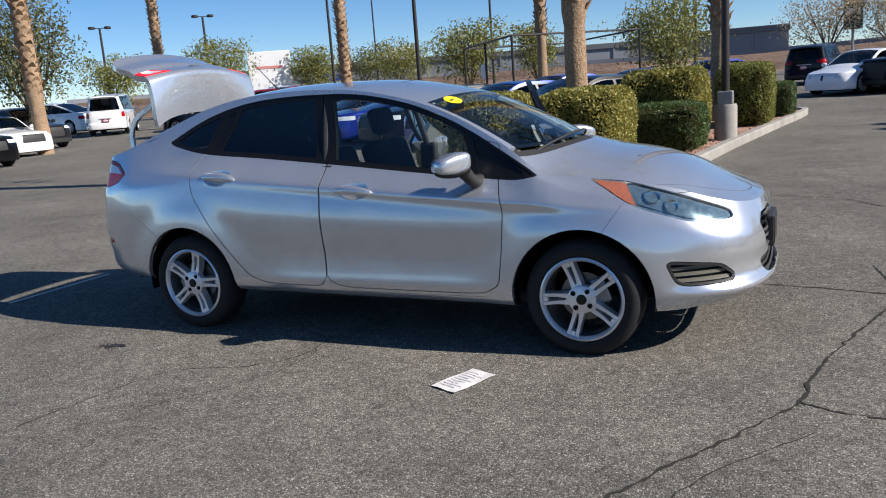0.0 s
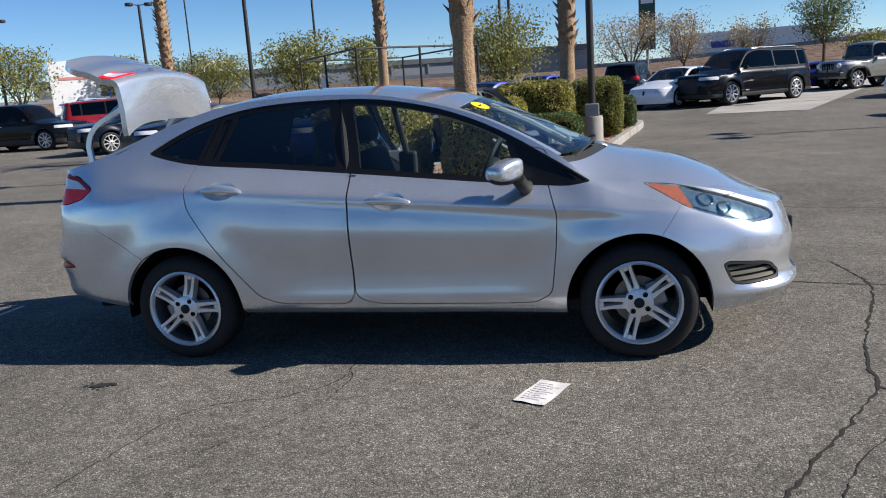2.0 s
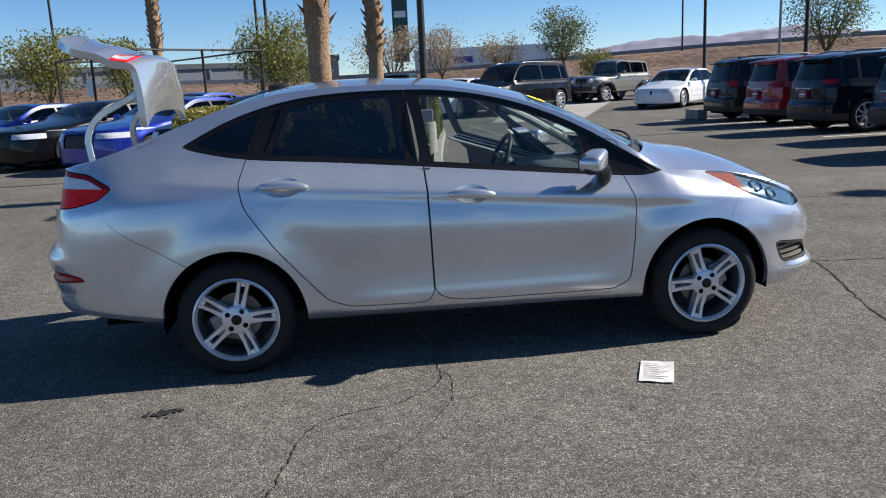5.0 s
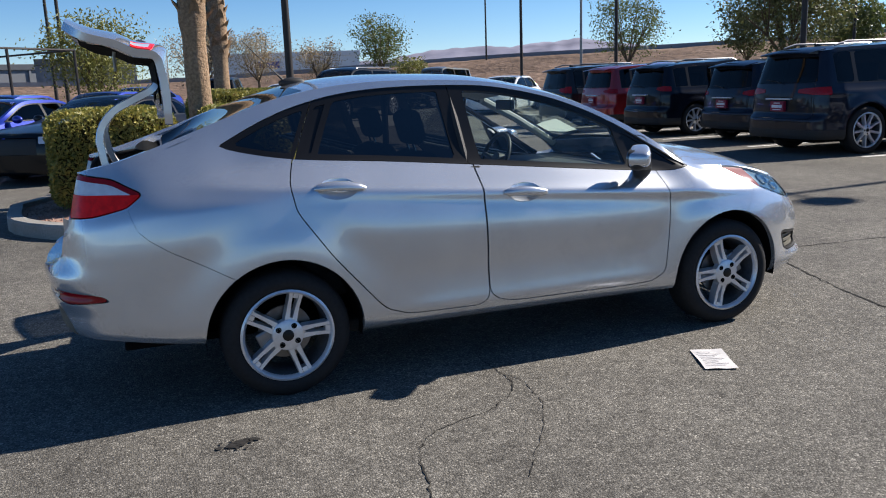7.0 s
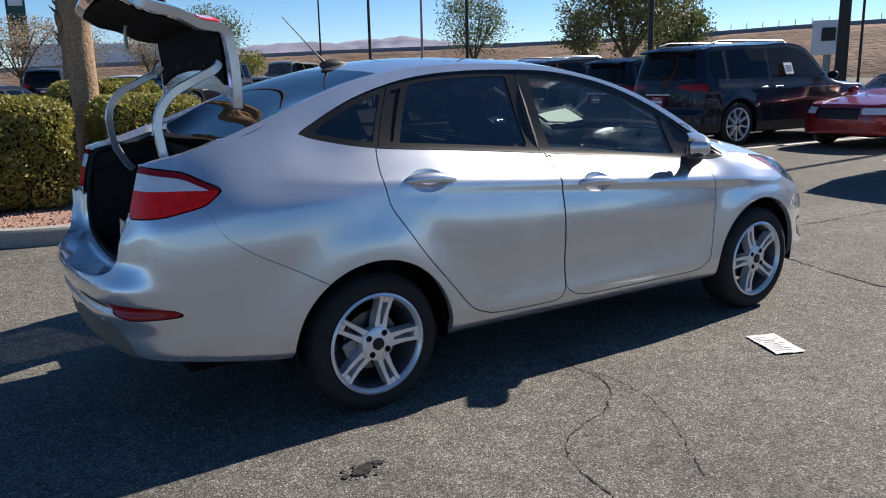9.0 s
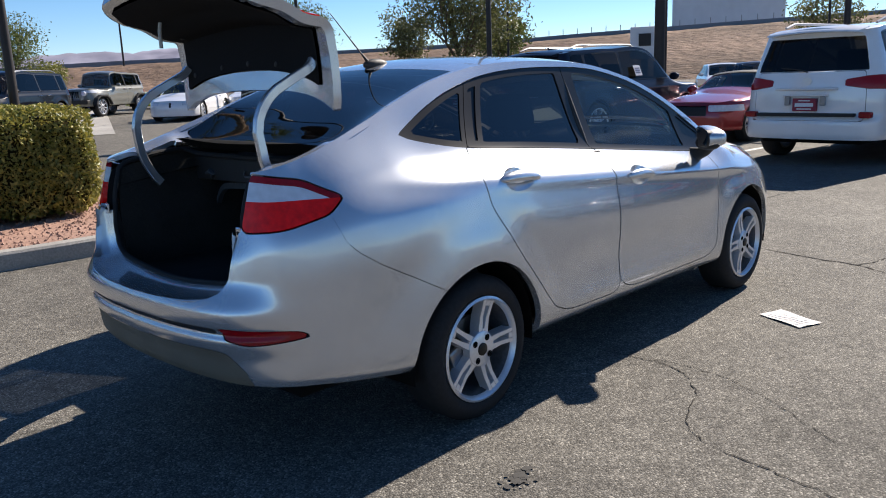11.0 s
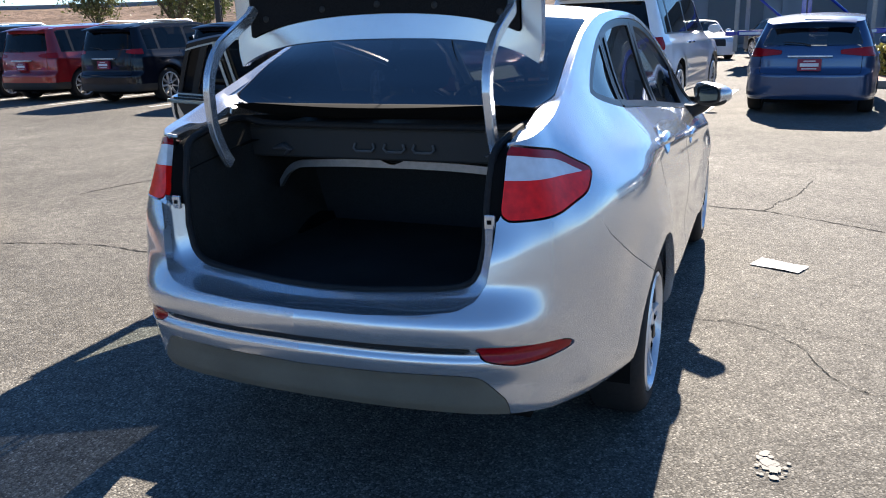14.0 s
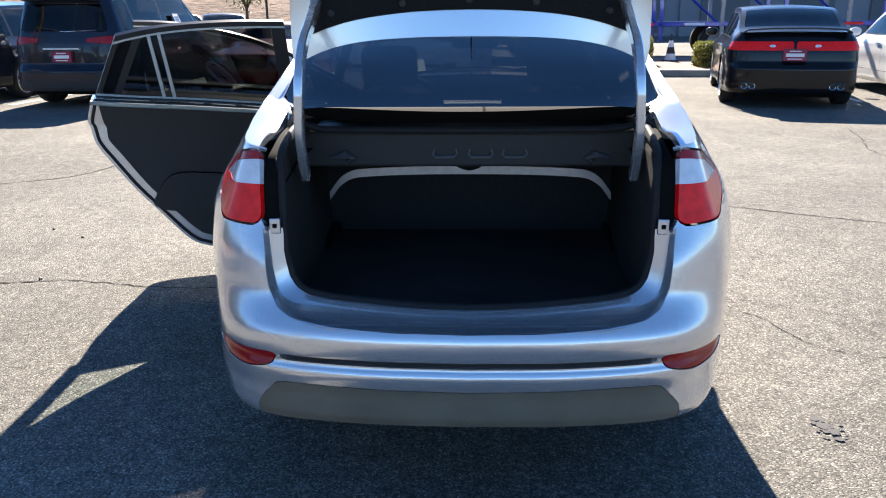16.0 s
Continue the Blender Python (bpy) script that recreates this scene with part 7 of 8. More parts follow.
def off_roader():
    """A boxy grey off-road vehicle."""
    t = parked_car("off_road_vehicle", "sage grey boxy off-road vehicle with black hardtop frame", on_lot(12.3, 33.0, -148), TAN_GREY, 4.4, 1.72, 1.86, 1.20, 1.15, 0.55, 0.40, -1.75, wb=2.9, r=0.42, belt=1.25, clear=0.45, plate=False, open_nose=False, **SUV)
    for k in (1, -1):
        for wx in (1.45, -1.45):
            bm = bmesh.new()
            arc = [(wx + 0.60 * math.cos(a), 0.42 + 0.53 * math.sin(a)) for a in (0.25, 0.75, 1.2, 1.95, 2.4, 2.9)]
            rings_ = [[bm.verts.new((x, y * k, z + dz)) for y, dz in ((0.80, 0.0), (1.0, 0.0), (1.0, -0.07), (0.80, -0.07))] for x, z in arc]
            for p, q in zip(rings_, rings_[1:]):
                for j in range(4):
                    bm.faces.new((p[j], p[(j + 1) % 4], q[(j + 1) % 4], q[j]))
            part("fender_flare", bm, BLACK_PLASTIC, t, "black fender flare")
        bm = bmesh.new()
        lathe(bm, [(0.001, 0.02), (0.085, 0.02), (0.10, 0.0), (0.105, -0.04)], 20, "x", m=Matrix.Translation((2.16, 0.52 * k, 0.98)))
        part("round_head_lamp", bm, WHITE_LENS, t, "round head lamp", smooth=True)
    for j in range(7):
        bm = boxed(2.15, 2.20, -0.27 + 0.09 * j - 0.025, -0.27 + 0.09 * j + 0.025, 0.82, 1.08, 0.015)
        part("grille_slot", bm, DARK_GAP, t, "dark grille slot")
    bm = boxed(2.15, 2.36, -0.80, 0.80, 0.55, 0.72, 0.03)
    part("bumper", bm, BLACK_PLASTIC, t, "black steel bumper")
    return t



# ---- island with hedges ----
def island():
    t = thing("planted_island", Matrix.Identity(4), "kerbed island bed of red-brown gravel", "island", kind="structure")
    outline = [(-3.3, 6.4), (-3.1, 5.0), (-2.3, 4.1), (-1.0, 3.85), (-0.1, 3.95), (0.45, 4.6), (0.75, 6.3), (1.1, 9.5), (1.7, 14.0), (2.25, 18.3), (1.95, 19.2), (1.3, 19.5), (0.6, 18.9), (-0.2, 15.0), (-0.8, 11.0), (-1.2, 9.2), (-2.4, 8.2)]
    ring = catmull(outline + [outline[0]], 90)[:-1]
    c = ring.mean(0)
    for name, mat, spec in (("kerb", CONCRETE, ((0, 0.0), (0, 0.13), (0.015, 0.15), (0.15, 0.15), (0.15, 0.02))), ("gravel_bed", GRAVEL, None)):
        bm = bmesh.new()
        n = len(ring)
        nor = []
        for i in range(n):
            d = ring[(i + 1) % n] - ring[i - 1]
            q = np.array([-d[1], d[0]]) / np.linalg.norm(d)
            if np.dot(q, c - ring[i]) < 0:
                q = -q
            nor.append(q)
        if spec:
            loops = [[bm.verts.new((*(ring[i] + nor[i] * o), z)) for i in range(n)] for o, z in spec]
            for a, b in zip(loops, loops[1:]):
                for i in range(n):
                    bm.faces.new((a[i], a[(i + 1) % n], b[(i + 1) % n], b[i]))
            part(name, bm, mat, t, "pale concrete kerb", smooth=True, angle=30)
        else:
            vs = [bm.verts.new((*(ring[i] + nor[i] * 0.14), 0.10)) for i in range(n)]
            bm.faces.new(vs)
            bmesh.ops.triangulate(bm, faces=bm.faces[:])
            part(name, bm, mat, t, "red-brown gravel")
    rng = np.random.default_rng(5)
    v, f = [], []
    spread = rng.uniform([-3.3, 3.9], [2.3, 19.9], (26000, 2))
    spread = spread[(inside_poly(spread[:, 0], spread[:, 1], ring) < -0.17) & ((spread[:, 1] < 11) | (rng.uniform(size=26000) < 0.4))]
    for p in spread:
        r = rng.uniform(0.008, 0.024)
        b = len(v)
        a = rng.uniform(0, 6.28)
        v += [(p[0] + r * math.cos(a + k * 2.094), p[1] + r * math.sin(a + k * 2.094), 0.098) for k in range(3)] + [(p[0] + rng.normal(0, r * 0.2), p[1] + rng.normal(0, r * 0.2), 0.10 + r * 0.9)]
        f += [(b, b + 1, b + 3), (b + 1, b + 2, b + 3), (b + 2, b, b + 3), (b, b + 2, b + 1)]
    g = mesh_object("gravel_stones", v, f, GRAVEL, None, "", False)
    tagged(g, "loose red-brown gravel stones in the island bed", "gravel", kind="stuff")


island()
hedge(-2.75, -1.35, 5.3, 7.0, 1.12, HEDGE_YELLOW, "clipped yellow-green hedge in the gravel bed", 1)
hedge(-1.0, 0.05, 5.4, 7.2, 1.10, HEDGE_YELLOW, "clipped yellow-green hedge beside the palm tree", 2)
hedge(-0.85, 0.58, 9.9, 11.7, 1.28, HEDGE_YELLOW, "tall clipped olive hedge in the gravel bed", 3)
hedge(-0.55, 0.76, 8.3, 9.6, 0.74, HEDGE_DARK, "low dark green shrub in the gravel bed", 4, leaf=0.022)
hedge(0.45, 1.58, 13.2, 15.3, 1.28, HEDGE_OLIVE, "clipped olive hedge near the light pole", 5, 2000)
hedge(1.3, 1.97, 16.0, 17.3, 0.78, HEDGE_DARK, "small green shrub at the end of the island", 6, 1800)
hedge(0.35, 1.15, 16.4, 18.2, 0.9, HEDGE_OLIVE, "clipped olive hedge far along the island", 8, 1400)

palm(-0.90, 7.35, 0.165, "palm tree with brown ragged frond boots in the island", 1, 9.5, 2.35)
palm(0.30, 15.9, 0.19, "palm tree with ragged trunk at the island's end", 2, 10.5, 2.2, (0.004, 0))
palm(-6.9, 25.1, 0.19, "tall slender palm tree behind the parked cars", 3, 12.0, 3.0)
palm(-19.3, 31.5, 0.24, "tall palm tree with ragged trunk across the lot", 4, 13.0, 2.0)
palm(-31.0, 31.0, 0.24, "tall palm tree near the white van", 5, 14.0, 2.2)
palm(-23.5, 16.5, 0.26, "tall palm tree beside the row of parked cars", 6, 14.0, 2.2, (-0.03, 0))


def light_pole(x, y, height, label, radius=0.075, base=True, heads=2, mat=None, turn=0.0):
    t = thing("light_pole", pose(x, y, 0, 0, 0, turn), label, "light pole", "light poles of the lot")
    z0 = 0.0
    if base:
        bm = bmesh.new()
        lathe(bm, [(0.001, 0), (0.195, 0.0), (0.195, 0.68), (0.18, 0.72), (0.001, 0.72)], 24, "z")
        part("concrete_base", bm, CONCRETE, t, "pale concrete base", smooth=True)
        bm = boxed(-0.13, 0.13, -0.13, 0.13, 0.72, 0.95, 0.02)
        part("base_cover", bm, GALV, t)
        z0 = 0.9
    bm = bmesh.new()
    tube(bm, [(0, 0, z0), (0, 0, height)], [radius, radius * 0.75], 12)
    part("pole", bm, mat or POLE, t, smooth=True)
    for k in range(heads):
        s = 1 if k == 0 else -1
        bm = bmesh.new()
        tube(bm, [(0, 0, height - 0.05), (0.35 * s, 0, height)], 0.03, 6)
        part("arm", bm, mat or POLE, t)
        bm = bmesh.new()
        lathe(bm, [(0.001, 0.12), (0.20, 0.12), (0.27, 0.08), (0.27, -0.06), (0.24, -0.09), (0.001, -0.09)], 20, "z", m=Matrix.Translation((0.62 * s, 0, height)))
        part("lamp_head", bm, POLE, t, "round dark lamp head", smooth=True)
    return t


light_pole(0.93, 10.4, 9.0, "bronze light pole on a round concrete base in the island", 0.07)
light_pole(-13.7, 28.5, 9.0, "dark light pole behind the parked cars", 0.10, False)
light_pole(-19.2, 52.7, 10.0, "dark light pole far across the lot", 0.10, False)
light_pole(-6.35, 66.0, 12.0, "dark light pole by the embankment", 0.16, False)
light_pole(-7.2, 66.5, 12.0, "dark light pole by the embankment", 0.14, False)
light_pole(-51.5, 46.6, 8.2, "light pole with two round lamp heads", 0.12, False, turn=45)
light_pole(-43.5, 50.0, 8.5, "light pole with two round lamp heads near the van", 0.12, False, turn=45)
light_pole(-29.5, 46.9, 8.3, "light pole with two round lamp heads near a palm tree", 0.12, False, turn=35)
light_pole(16.5, 14.1, 9.0, "dark light pole behind the row of stalls", 0.09, False, turn=90)
light_pole(17.0, 3.6, 8.4, "dark light pole between the rows of stalls", 0.08, False, turn=90)
light_pole(30.2, 49.6, 10.0, "grey light pole at the lot's edge", 0.11, False, mat=GALV)
light_pole(18.0, 26.1, 9.0, "dark light pole beside the parked cars", 0.085, False)
light_pole(17.6, 34.4, 9.0, "dark light pole beside the parked cars", 0.085, False)
light_pole(45.0, 100.0, 13.0, "slender light pole by the embankment", 0.14, False)
light_pole(21.0, 10.6, 8.0, "thick brown post by the second row", 0.19, False, 0)
for k in range(5):
    light_pole(26.0 + 4.5 * k, 21.0 - 5.5 * k, 8.5, "slender dark pole along the lot's edge", 0.06, False, 0)
light_pole(-33.0, 60.0, 11.0, "slender dark pole across the lot", 0.08, False, 0)


def frame_fence():
    """The tall open frame of dark posts and rails with sagging wire mesh gone."""
    t = thing("post_frame", Matrix.Identity(4), "tall open frame of dark steel posts and rails", "frame")
    a, b, c = Vector((-11.4, 28.4, 0)), Vector((-6.95, 21.9, 0)), Vector((-3.4, 25.8, 0))
    d = a + c - b
    for p in (a, b, c, d, (a + b) / 2, (b + c) / 2):
        bm = bmesh.new()
        tube(bm, [p, p + Vector((0, 0, 2.9))], 0.045, 8)
        part("post", bm, POLE, t)
    for p, q in ((a, b), (b, c), (c, d), (d, a)):
        bm = bmesh.new()
        tube(bm, [p + Vector((0, 0, 2.9)), q + Vector((0, 0, 2.9))], 0.035, 6)
        part("rail", bm, POLE, t)
    bm = boxed(-0.3, 0.3, -0.02, 0.02, 1.55, 2.1, 0.01, pose(-9.4, 25.4, 0, 0, 0, -55))
    part("notice_board", bm, SIGN_WHITE, t, "white notice board")


frame_fence()

# ---- trees ----
tree(-28.5, 20.0, 6.6, 2.6, TREE_DUSTY, "large dusty olive tree beside the parked row", 11, 0.2, 0.25, 9000, 0.09)
tree(-36.0, 54.0, 4.8, 2.8, PALO_VERDE, "yellow-green desert tree across the lot", 12, 0.12, 0.2, 5000, 0.12)
tree(-41.8, 49.7, 5.9, 3.2, PALO_VERDE, "yellow-green desert tree across the lot", 13, 0.12, 0.25, 5000, 0.12)
tree(-48.0, 44.0, 5.2, 3.0, PALO_VERDE, "yellow-green desert tree across the lot", 23, 0.12, 0.25, 5000, 0.12)
tree(-30.0, 58.0, 5.0, 3.0, PALO_VERDE, "yellow-green desert tree across the lot", 24, 0.12, 0.25, 5000, 0.12)
tree(-42.0, 73.0, 5.4, 3.4, TREE_DUSTY, "dusty tree near the warehouse", 14, 0.14, 0.3, 4000, 0.14)
tree(-14.5, 37.0, 4.4, 2.8, PALO_VERDE, "yellow-green desert tree behind the post frame", 15, 0.12, 0.2, 7000, 0.09)
tree(-11.3, 38.5, 3.9, 1.9, PALO_VERDE, "small desert tree behind the post frame", 16, 0.10, 0.25, 5000, 0.08)
tree(-3.0, 29.0, 4.2, 2.3, PALO_VERDE, "yellow-green desert tree beyond the hedges", 17, 0.12, 0.2, 9000, 0.07)
tree(3.4, 56.0, 5.0, 3.2, BLOSSOM, "pale dry tree by the embankment", 18, 0.14, 0.25, 4500, 0.09)
tree(7.0, 55.0, 4.9, 2.4, BLOSSOM, "pale dry tree by the embankment", 19, 0.14, 0.3, 4500, 0.08)
tree(11.2, 54.2, 4.2, 2.0, BLOSSOM, "pale dry tree by the embankment", 20, 0.12, 0.3, 3500, 0.08)
tree(15.6, 53.0, 5.9, 2.4, TREE_GREEN, "green tree by the embankment", 21, 0.14, 0.35, 6500, 0.09)
tree(23.6, 33.4, 5.3, 2.2, TREE_GREEN, "green tree behind the parked cars", 22, 0.11, 0.35, 7000, 0.07)
tree(20.5, 19.0, 6.4, 2.7, TREE_DUSTY, "large dusty green tree behind the stalls", 25, 0.16, 0.28, 15000, 0.08)
tree(31.8, 26.5, 4.6, 2.0, TREE_GREEN, "green tree behind the stalls", 26, 0.12, 0.35, 8000, 0.10)
tree(31.2, 33.1, 5.2, 1.6, TREE_DUSTY, "slim dusty tree behind the stalls", 27, 0.10, 0.35, 6000, 0.10)
tree(53.0, 16.0, 6.0, 2.6, TREE_DUSTY, "dusty tree by the embankment", 29, 0.14, 0.3, 4000, 0.12)
tree(20.0, 60.0, 3.0, 1.8, PALO_VERDE, "small desert shrub by the embankment", 30, 0.10, 0.2, 3000, 0.10)


# ---- embankment, mountains, buildings ----
def arc_band(name, mat, label, azimuths, inner, outer, low, high, bumps, seed, category, kind="structure"):
    """A ridge round the place: foot at radius inner, crest at outer; high: crest height for each azimuth."""
    rng = np.random.default_rng(seed)
    bm = bmesh.new()
    az = np.linspace(azimuths[0], azimuths[-1], 240)
    top = pchip(azimuths, high, az)
    levels = 12
    grid = []
    for i, a in enumerate(az):
        row = []
        for j in range(levels):
            t = j / (levels - 1)
            r = inner + (outer - inner) * t
            n = noise.noise(Vector((a * 0.35, t * 4, seed))) + 0.5 * noise.noise(Vector((a * 1.3, t * 9, seed)))
            z = low + (top[i] - low) * (t ** 0.85) + n * bumps * (0.15 + t * (1 - 0.5 * t))
            row.append(bm.verts.new((r * math.cos(radians(a)), r * math.sin(radians(a)), z)))
        r = outer * 1.06
        row.append(bm.verts.new((r * math.cos(radians(a)), r * math.sin(radians(a)), low - 1)))
        grid.append(row)
    for a, b in zip(grid, grid[1:]):
        for j in range(len(a) - 1):
            bm.faces.new((a[j], a[j + 1], b[j + 1], b[j]))
    return tagged(part(name, bm, mat, smooth=True, angle=60), label, category, kind=kind)


arc_band("embankment", EARTH, "dry brown earth embankment along the lot", [-8, 5, 20, 32, 43, 65, 92, 105, 125, 150], 72, 112, -0.1, [7.0, 7.0, 6.6, 6.0, 5.2, 4.4, 2.6, 2.9, 2.7, 2.7], 0.25, 4, "embankment")
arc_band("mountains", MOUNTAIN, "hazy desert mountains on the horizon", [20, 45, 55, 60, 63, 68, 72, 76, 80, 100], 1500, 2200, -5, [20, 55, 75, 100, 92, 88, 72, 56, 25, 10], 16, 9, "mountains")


def road_barrier():
    """The freeway wall on top of the embankment with its line of lamp posts and rail."""
    t = thing("freeway_barrier", Matrix.Identity(4), "pale concrete freeway barrier on the embankment", "barrier", kind="structure")
    bm = bmesh.new()
    az = np.linspace(8, 140, 180)
    top = pchip([-8, 5, 20, 32, 43, 65, 92, 105, 125, 150], [7.0, 7.0, 6.6, 6.0, 5.2, 4.4, 2.6, 2.9, 2.7, 2.7], az)
    rows = []
    for a, h in zip(az, top):
        c, s = math.cos(radians(a)), math.sin(radians(a))
        rows.append([bm.verts.new((r * c, r * s, z)) for r, z in ((112.5, h - 0.6), (112.5, h + 0.55), (112.9, h + 0.55), (112.9, h - 0.6))])
    for p, q in zip(rows, rows[1:]):
        for j in range(3):
            bm.faces.new((p[j], p[j + 1], q[j + 1], q[j]))
    part("barrier_wall", bm, WALL_GREY, t)
    for k in range(26):
        a = 20 + k * 1.0
        h = float(pchip([-8, 5, 20, 32, 43, 65, 92], [7.0, 7.0, 6.6, 6.0, 5.2, 4.4, 2.6], [a])[0])
        c, s = math.cos(radians(a)), math.sin(radians(a))
        bm = bmesh.new()
        tube(bm, [(112.7 * c, 112.7 * s, h + 0.5), (112.7 * c, 112.7 * s, h + 1.3)], 0.05, 5)
        part("rail_post", bm, GALV, t)


road_barrier()


def warehouse(name, label, m, w, d, h, mat, band, bays, sign=None):
    """A long flat-roofed building with a parapet band, wall bays and doors."""
    t = thing(name, m, label, "building")
    bm = boxed(-w / 2, w / 2, 0, d, 0, h)
    part("wall", bm, mat, t)
    bm = boxed(-w / 2 - 0.2, w / 2 + 0.2, -0.25, d + 0.2, h, h + 0.9, 0.05)
    part("parapet", bm, band, t, "flat roof parapet band")
    for k in range(bays):
        x = -w / 2 + (k + 0.5) * w / bays
        bm = boxed(x - 1.4, x + 1.4, -0.12, 0.05, 0.2, 3.0, 0.03)
        part("loading_door", bm, WALL_DARK, t)
        bm = boxed(x - w / bays / 2 - 0.15, x - w / bays / 2 + 0.15, -0.18, 0.05, 0, h)
        part("pilaster", bm, mat, t)
    if sign:
        bm = boxed(sign[0] - sign[1], sign[0] + sign[1], -0.35, -0.2, h - 1.9, h - 0.7, 0.05)
        part("sign_bar", bm, SIGN_BLUE, t, "blue sign panel")
    return t


warehouse("warehouse", "long grey warehouse with dark roof band", pose(-46.0, 128.0, 0, 0, 0, 22), 90, 30, 5.6, WALL_GREY, WALL_DARK, 14, (-30, 4))
warehouse("warehouse", "grey industrial building beyond the trees", pose(-7.0, 122.0, 0, 0, 0, 5), 13, 14, 5.6, WALL_GREY, WALL_DARK, 3)
warehouse("warehouse", "white warehouse with a blue sign", pose(27.0, 150.0, 0, 0, 0, -12), 26, 20, 7.0, WALL_WHITE, WALL_WHITE, 4, (-4, 2))
warehouse("warehouse", "white building above the embankment", pose(132.5, 59.0, 0, 0, 0, -65), 18, 14, 14.0, WALL_WHITE, WALL_GREY, 3)
warehouse("showroom", "dealership showroom with glass front", pose(44.0, -14.0, 0, 0, 0, -86), 44, 14, 5.6, WALL_GREY, WALL_DARK, 9)


def sign_board(name, label, m, w, h, z0, mat, bars=(), posts=2):
    t = thing(name, m, label, "sign")
    bm = boxed(-w / 2, w / 2, -0.15, 0.15, z0, z0 + h, 0.04)
    part("panel", bm, mat, t)
    for x, z, bw, bh, bmat in bars:
        b = boxed(x - bw / 2, x + bw / 2, -0.18, -0.152, z0 + z - bh / 2, z0 + z + bh / 2)
        part("sign_bar", b, bmat, t)
    for k in range(posts):
        x = 0 if posts == 1 else (-w / 3 + k * 2 * w / 3)
        b = bmesh.new()
        tube(b, [(x, 0.05, 0), (x, 0.05, z0 + 0.1)], 0.12, 8)
        part("post", b, GALV, t)
    return t


sign_board("sign_cabinet", "large white sign cabinet with faded red lettering", pose(-38.8, 52.0, 0, 0, 0, 36), 3.5, 4.8, 0.5, SIGN_WHITE, ((0, 3.5, 2.2, 0.22, FADED_RED),))
sign_board("billboard_back", "pale billboard seen from behind", pose(-64.0, 126.0, 0, 0, 0, 27), 5.0, 4.0, 4.6, SIGN_WHITE)
sign_board("tower_sign", "tall dark green tower sign", pose(5.6, 75.0, 0, 0, 0, -4), 1.5, 6.0, 3.6, SIGN_GREEN, ((0, 4.5, 1.1, 0.6, SIGN_WHITE), (0, 1.5, 1.1, 0.5, SIGN_WHITE)), 1)
sign_board("brand_sign", "small white brand sign with a round emblem", pose(22.5, 12.0, 0, 0, 0, -60), 1.0, 1.1, 1.7, SIGN_WHITE, ((0, 0.65, 0.42, 0.42, INK),), 1)


# ---- ground marks ----
def flat_strip(name, pts, width, mat, z=0.004, label="", parent=None, ragged=0.0, seed=1):
    """A thin mark along points on the ground."""
    rng = np.random.default_rng(seed)
    bm = bmesh.new()
    p = np.array(pts, float)
    if ragged:
        p = catmull(p, max(12, int(len(p) * 10)))
        p = p + rng.normal(0, ragged, p.shape)
    left, right = [], []
    for i in range(len(p)):
        d = p[min(i + 1, len(p) - 1)] - p[max(i - 1, 0)]
        n = np.array([-d[1], d[0]]) / (np.linalg.norm(d) + 1e-9)
        w = width / 2 * (rng.uniform(0.15, 1.7) if ragged else 1)
        left.append(bm.verts.new((*(p[i] + n * w), z)))
        right.append(bm.verts.new((*(p[i] - n * w), z)))
    for i in range(len(p) - 1):
        bm.faces.new((left[i], left[i + 1], right[i + 1], right[i]))
    return part(name, bm, mat, parent, label)


bm = bmesh.new()
apron = [(4.3, 21.6), (7.2, 21.0), (15.6, 40.6), (12.6, 43.0), (6.4, 29.4)]
bm.faces.new([bm.verts.new((x, y, ground_z(y) + 0.012)) for x, y in apron])
bmesh.ops.triangulate(bm, faces=bm.faces[:])
tagged(part("pavement", bm, PAVING), "pale concrete apron beyond the drive aisle", "pavement", kind="structure")
bm = boxed(9.85, 10.15, 18.1, 19.0, 0.0, 0.30, 0.03)
tagged(part("concrete_block", bm, CONCRETE), "low pale concrete block at the end of the stalls", "block")


marks = thing("pavement_cracks", Matrix.Identity(4), "dark ragged cracks in the asphalt", "cracks", kind="structure")
for k, (pts, w) in enumerate((
        (((1.30, -2.9), (1.55, -2.4), (1.70, -2.13), (1.86, -1.85), (2.08, -1.5), (2.25, -1.2), (2.31, -0.83), (2.46, -0.35), (2.62, 0.12), (2.75, 0.6), (2.68, 1.3)), 0.012),
        (((2.25, -1.2), (2.39, -1.27), (2.54, -1.29), (2.9, -1.45), (3.6, -1.6)), 0.010),
        (((1.4, 4.6), (1.99, 4.48), (2.62, 4.17), (2.92, 3.72), (3.6, 3.5), (5.0, 3.3)), 0.016),
        (((-0.10, 1.37), (-0.09, 1.75), (0.01, 2.2), (-0.03, 2.59), (0.0, 3.1), (-0.15, 3.8)), 0.012),
        (((0.9, 0.95), (2.11, 0.71), (2.43, 0.66), (2.69, 0.59), (3.4, 0.5), (5.2, 0.4)), 0.010),
        (((-0.26, -0.80), (-0.26, -1.16), (-0.45, -1.36), (-0.80, -1.50), (-0.90, -1.66), (-0.95, -1.87), (-1.0, -2.1), (-1.1, -2.6)), 0.005),
        (((-0.26, -1.0), (-0.20, -1.14), (-0.28, -1.5), (-0.6, -2.0)), 0.003),
        (((2.3, -1.5), (1.98, -1.92), (1.8, -2.36), (1.8, -3.02), (1.6, -4.2)), 0.005),
        (((5.99, -4.59), (5.2, -4.4), (4.32, -4.12), (3.4, -4.2)), 0.012),
        )):
    flat_strip("crack", pts, w, CRACK, 0.003, "", marks, 0.006, k)


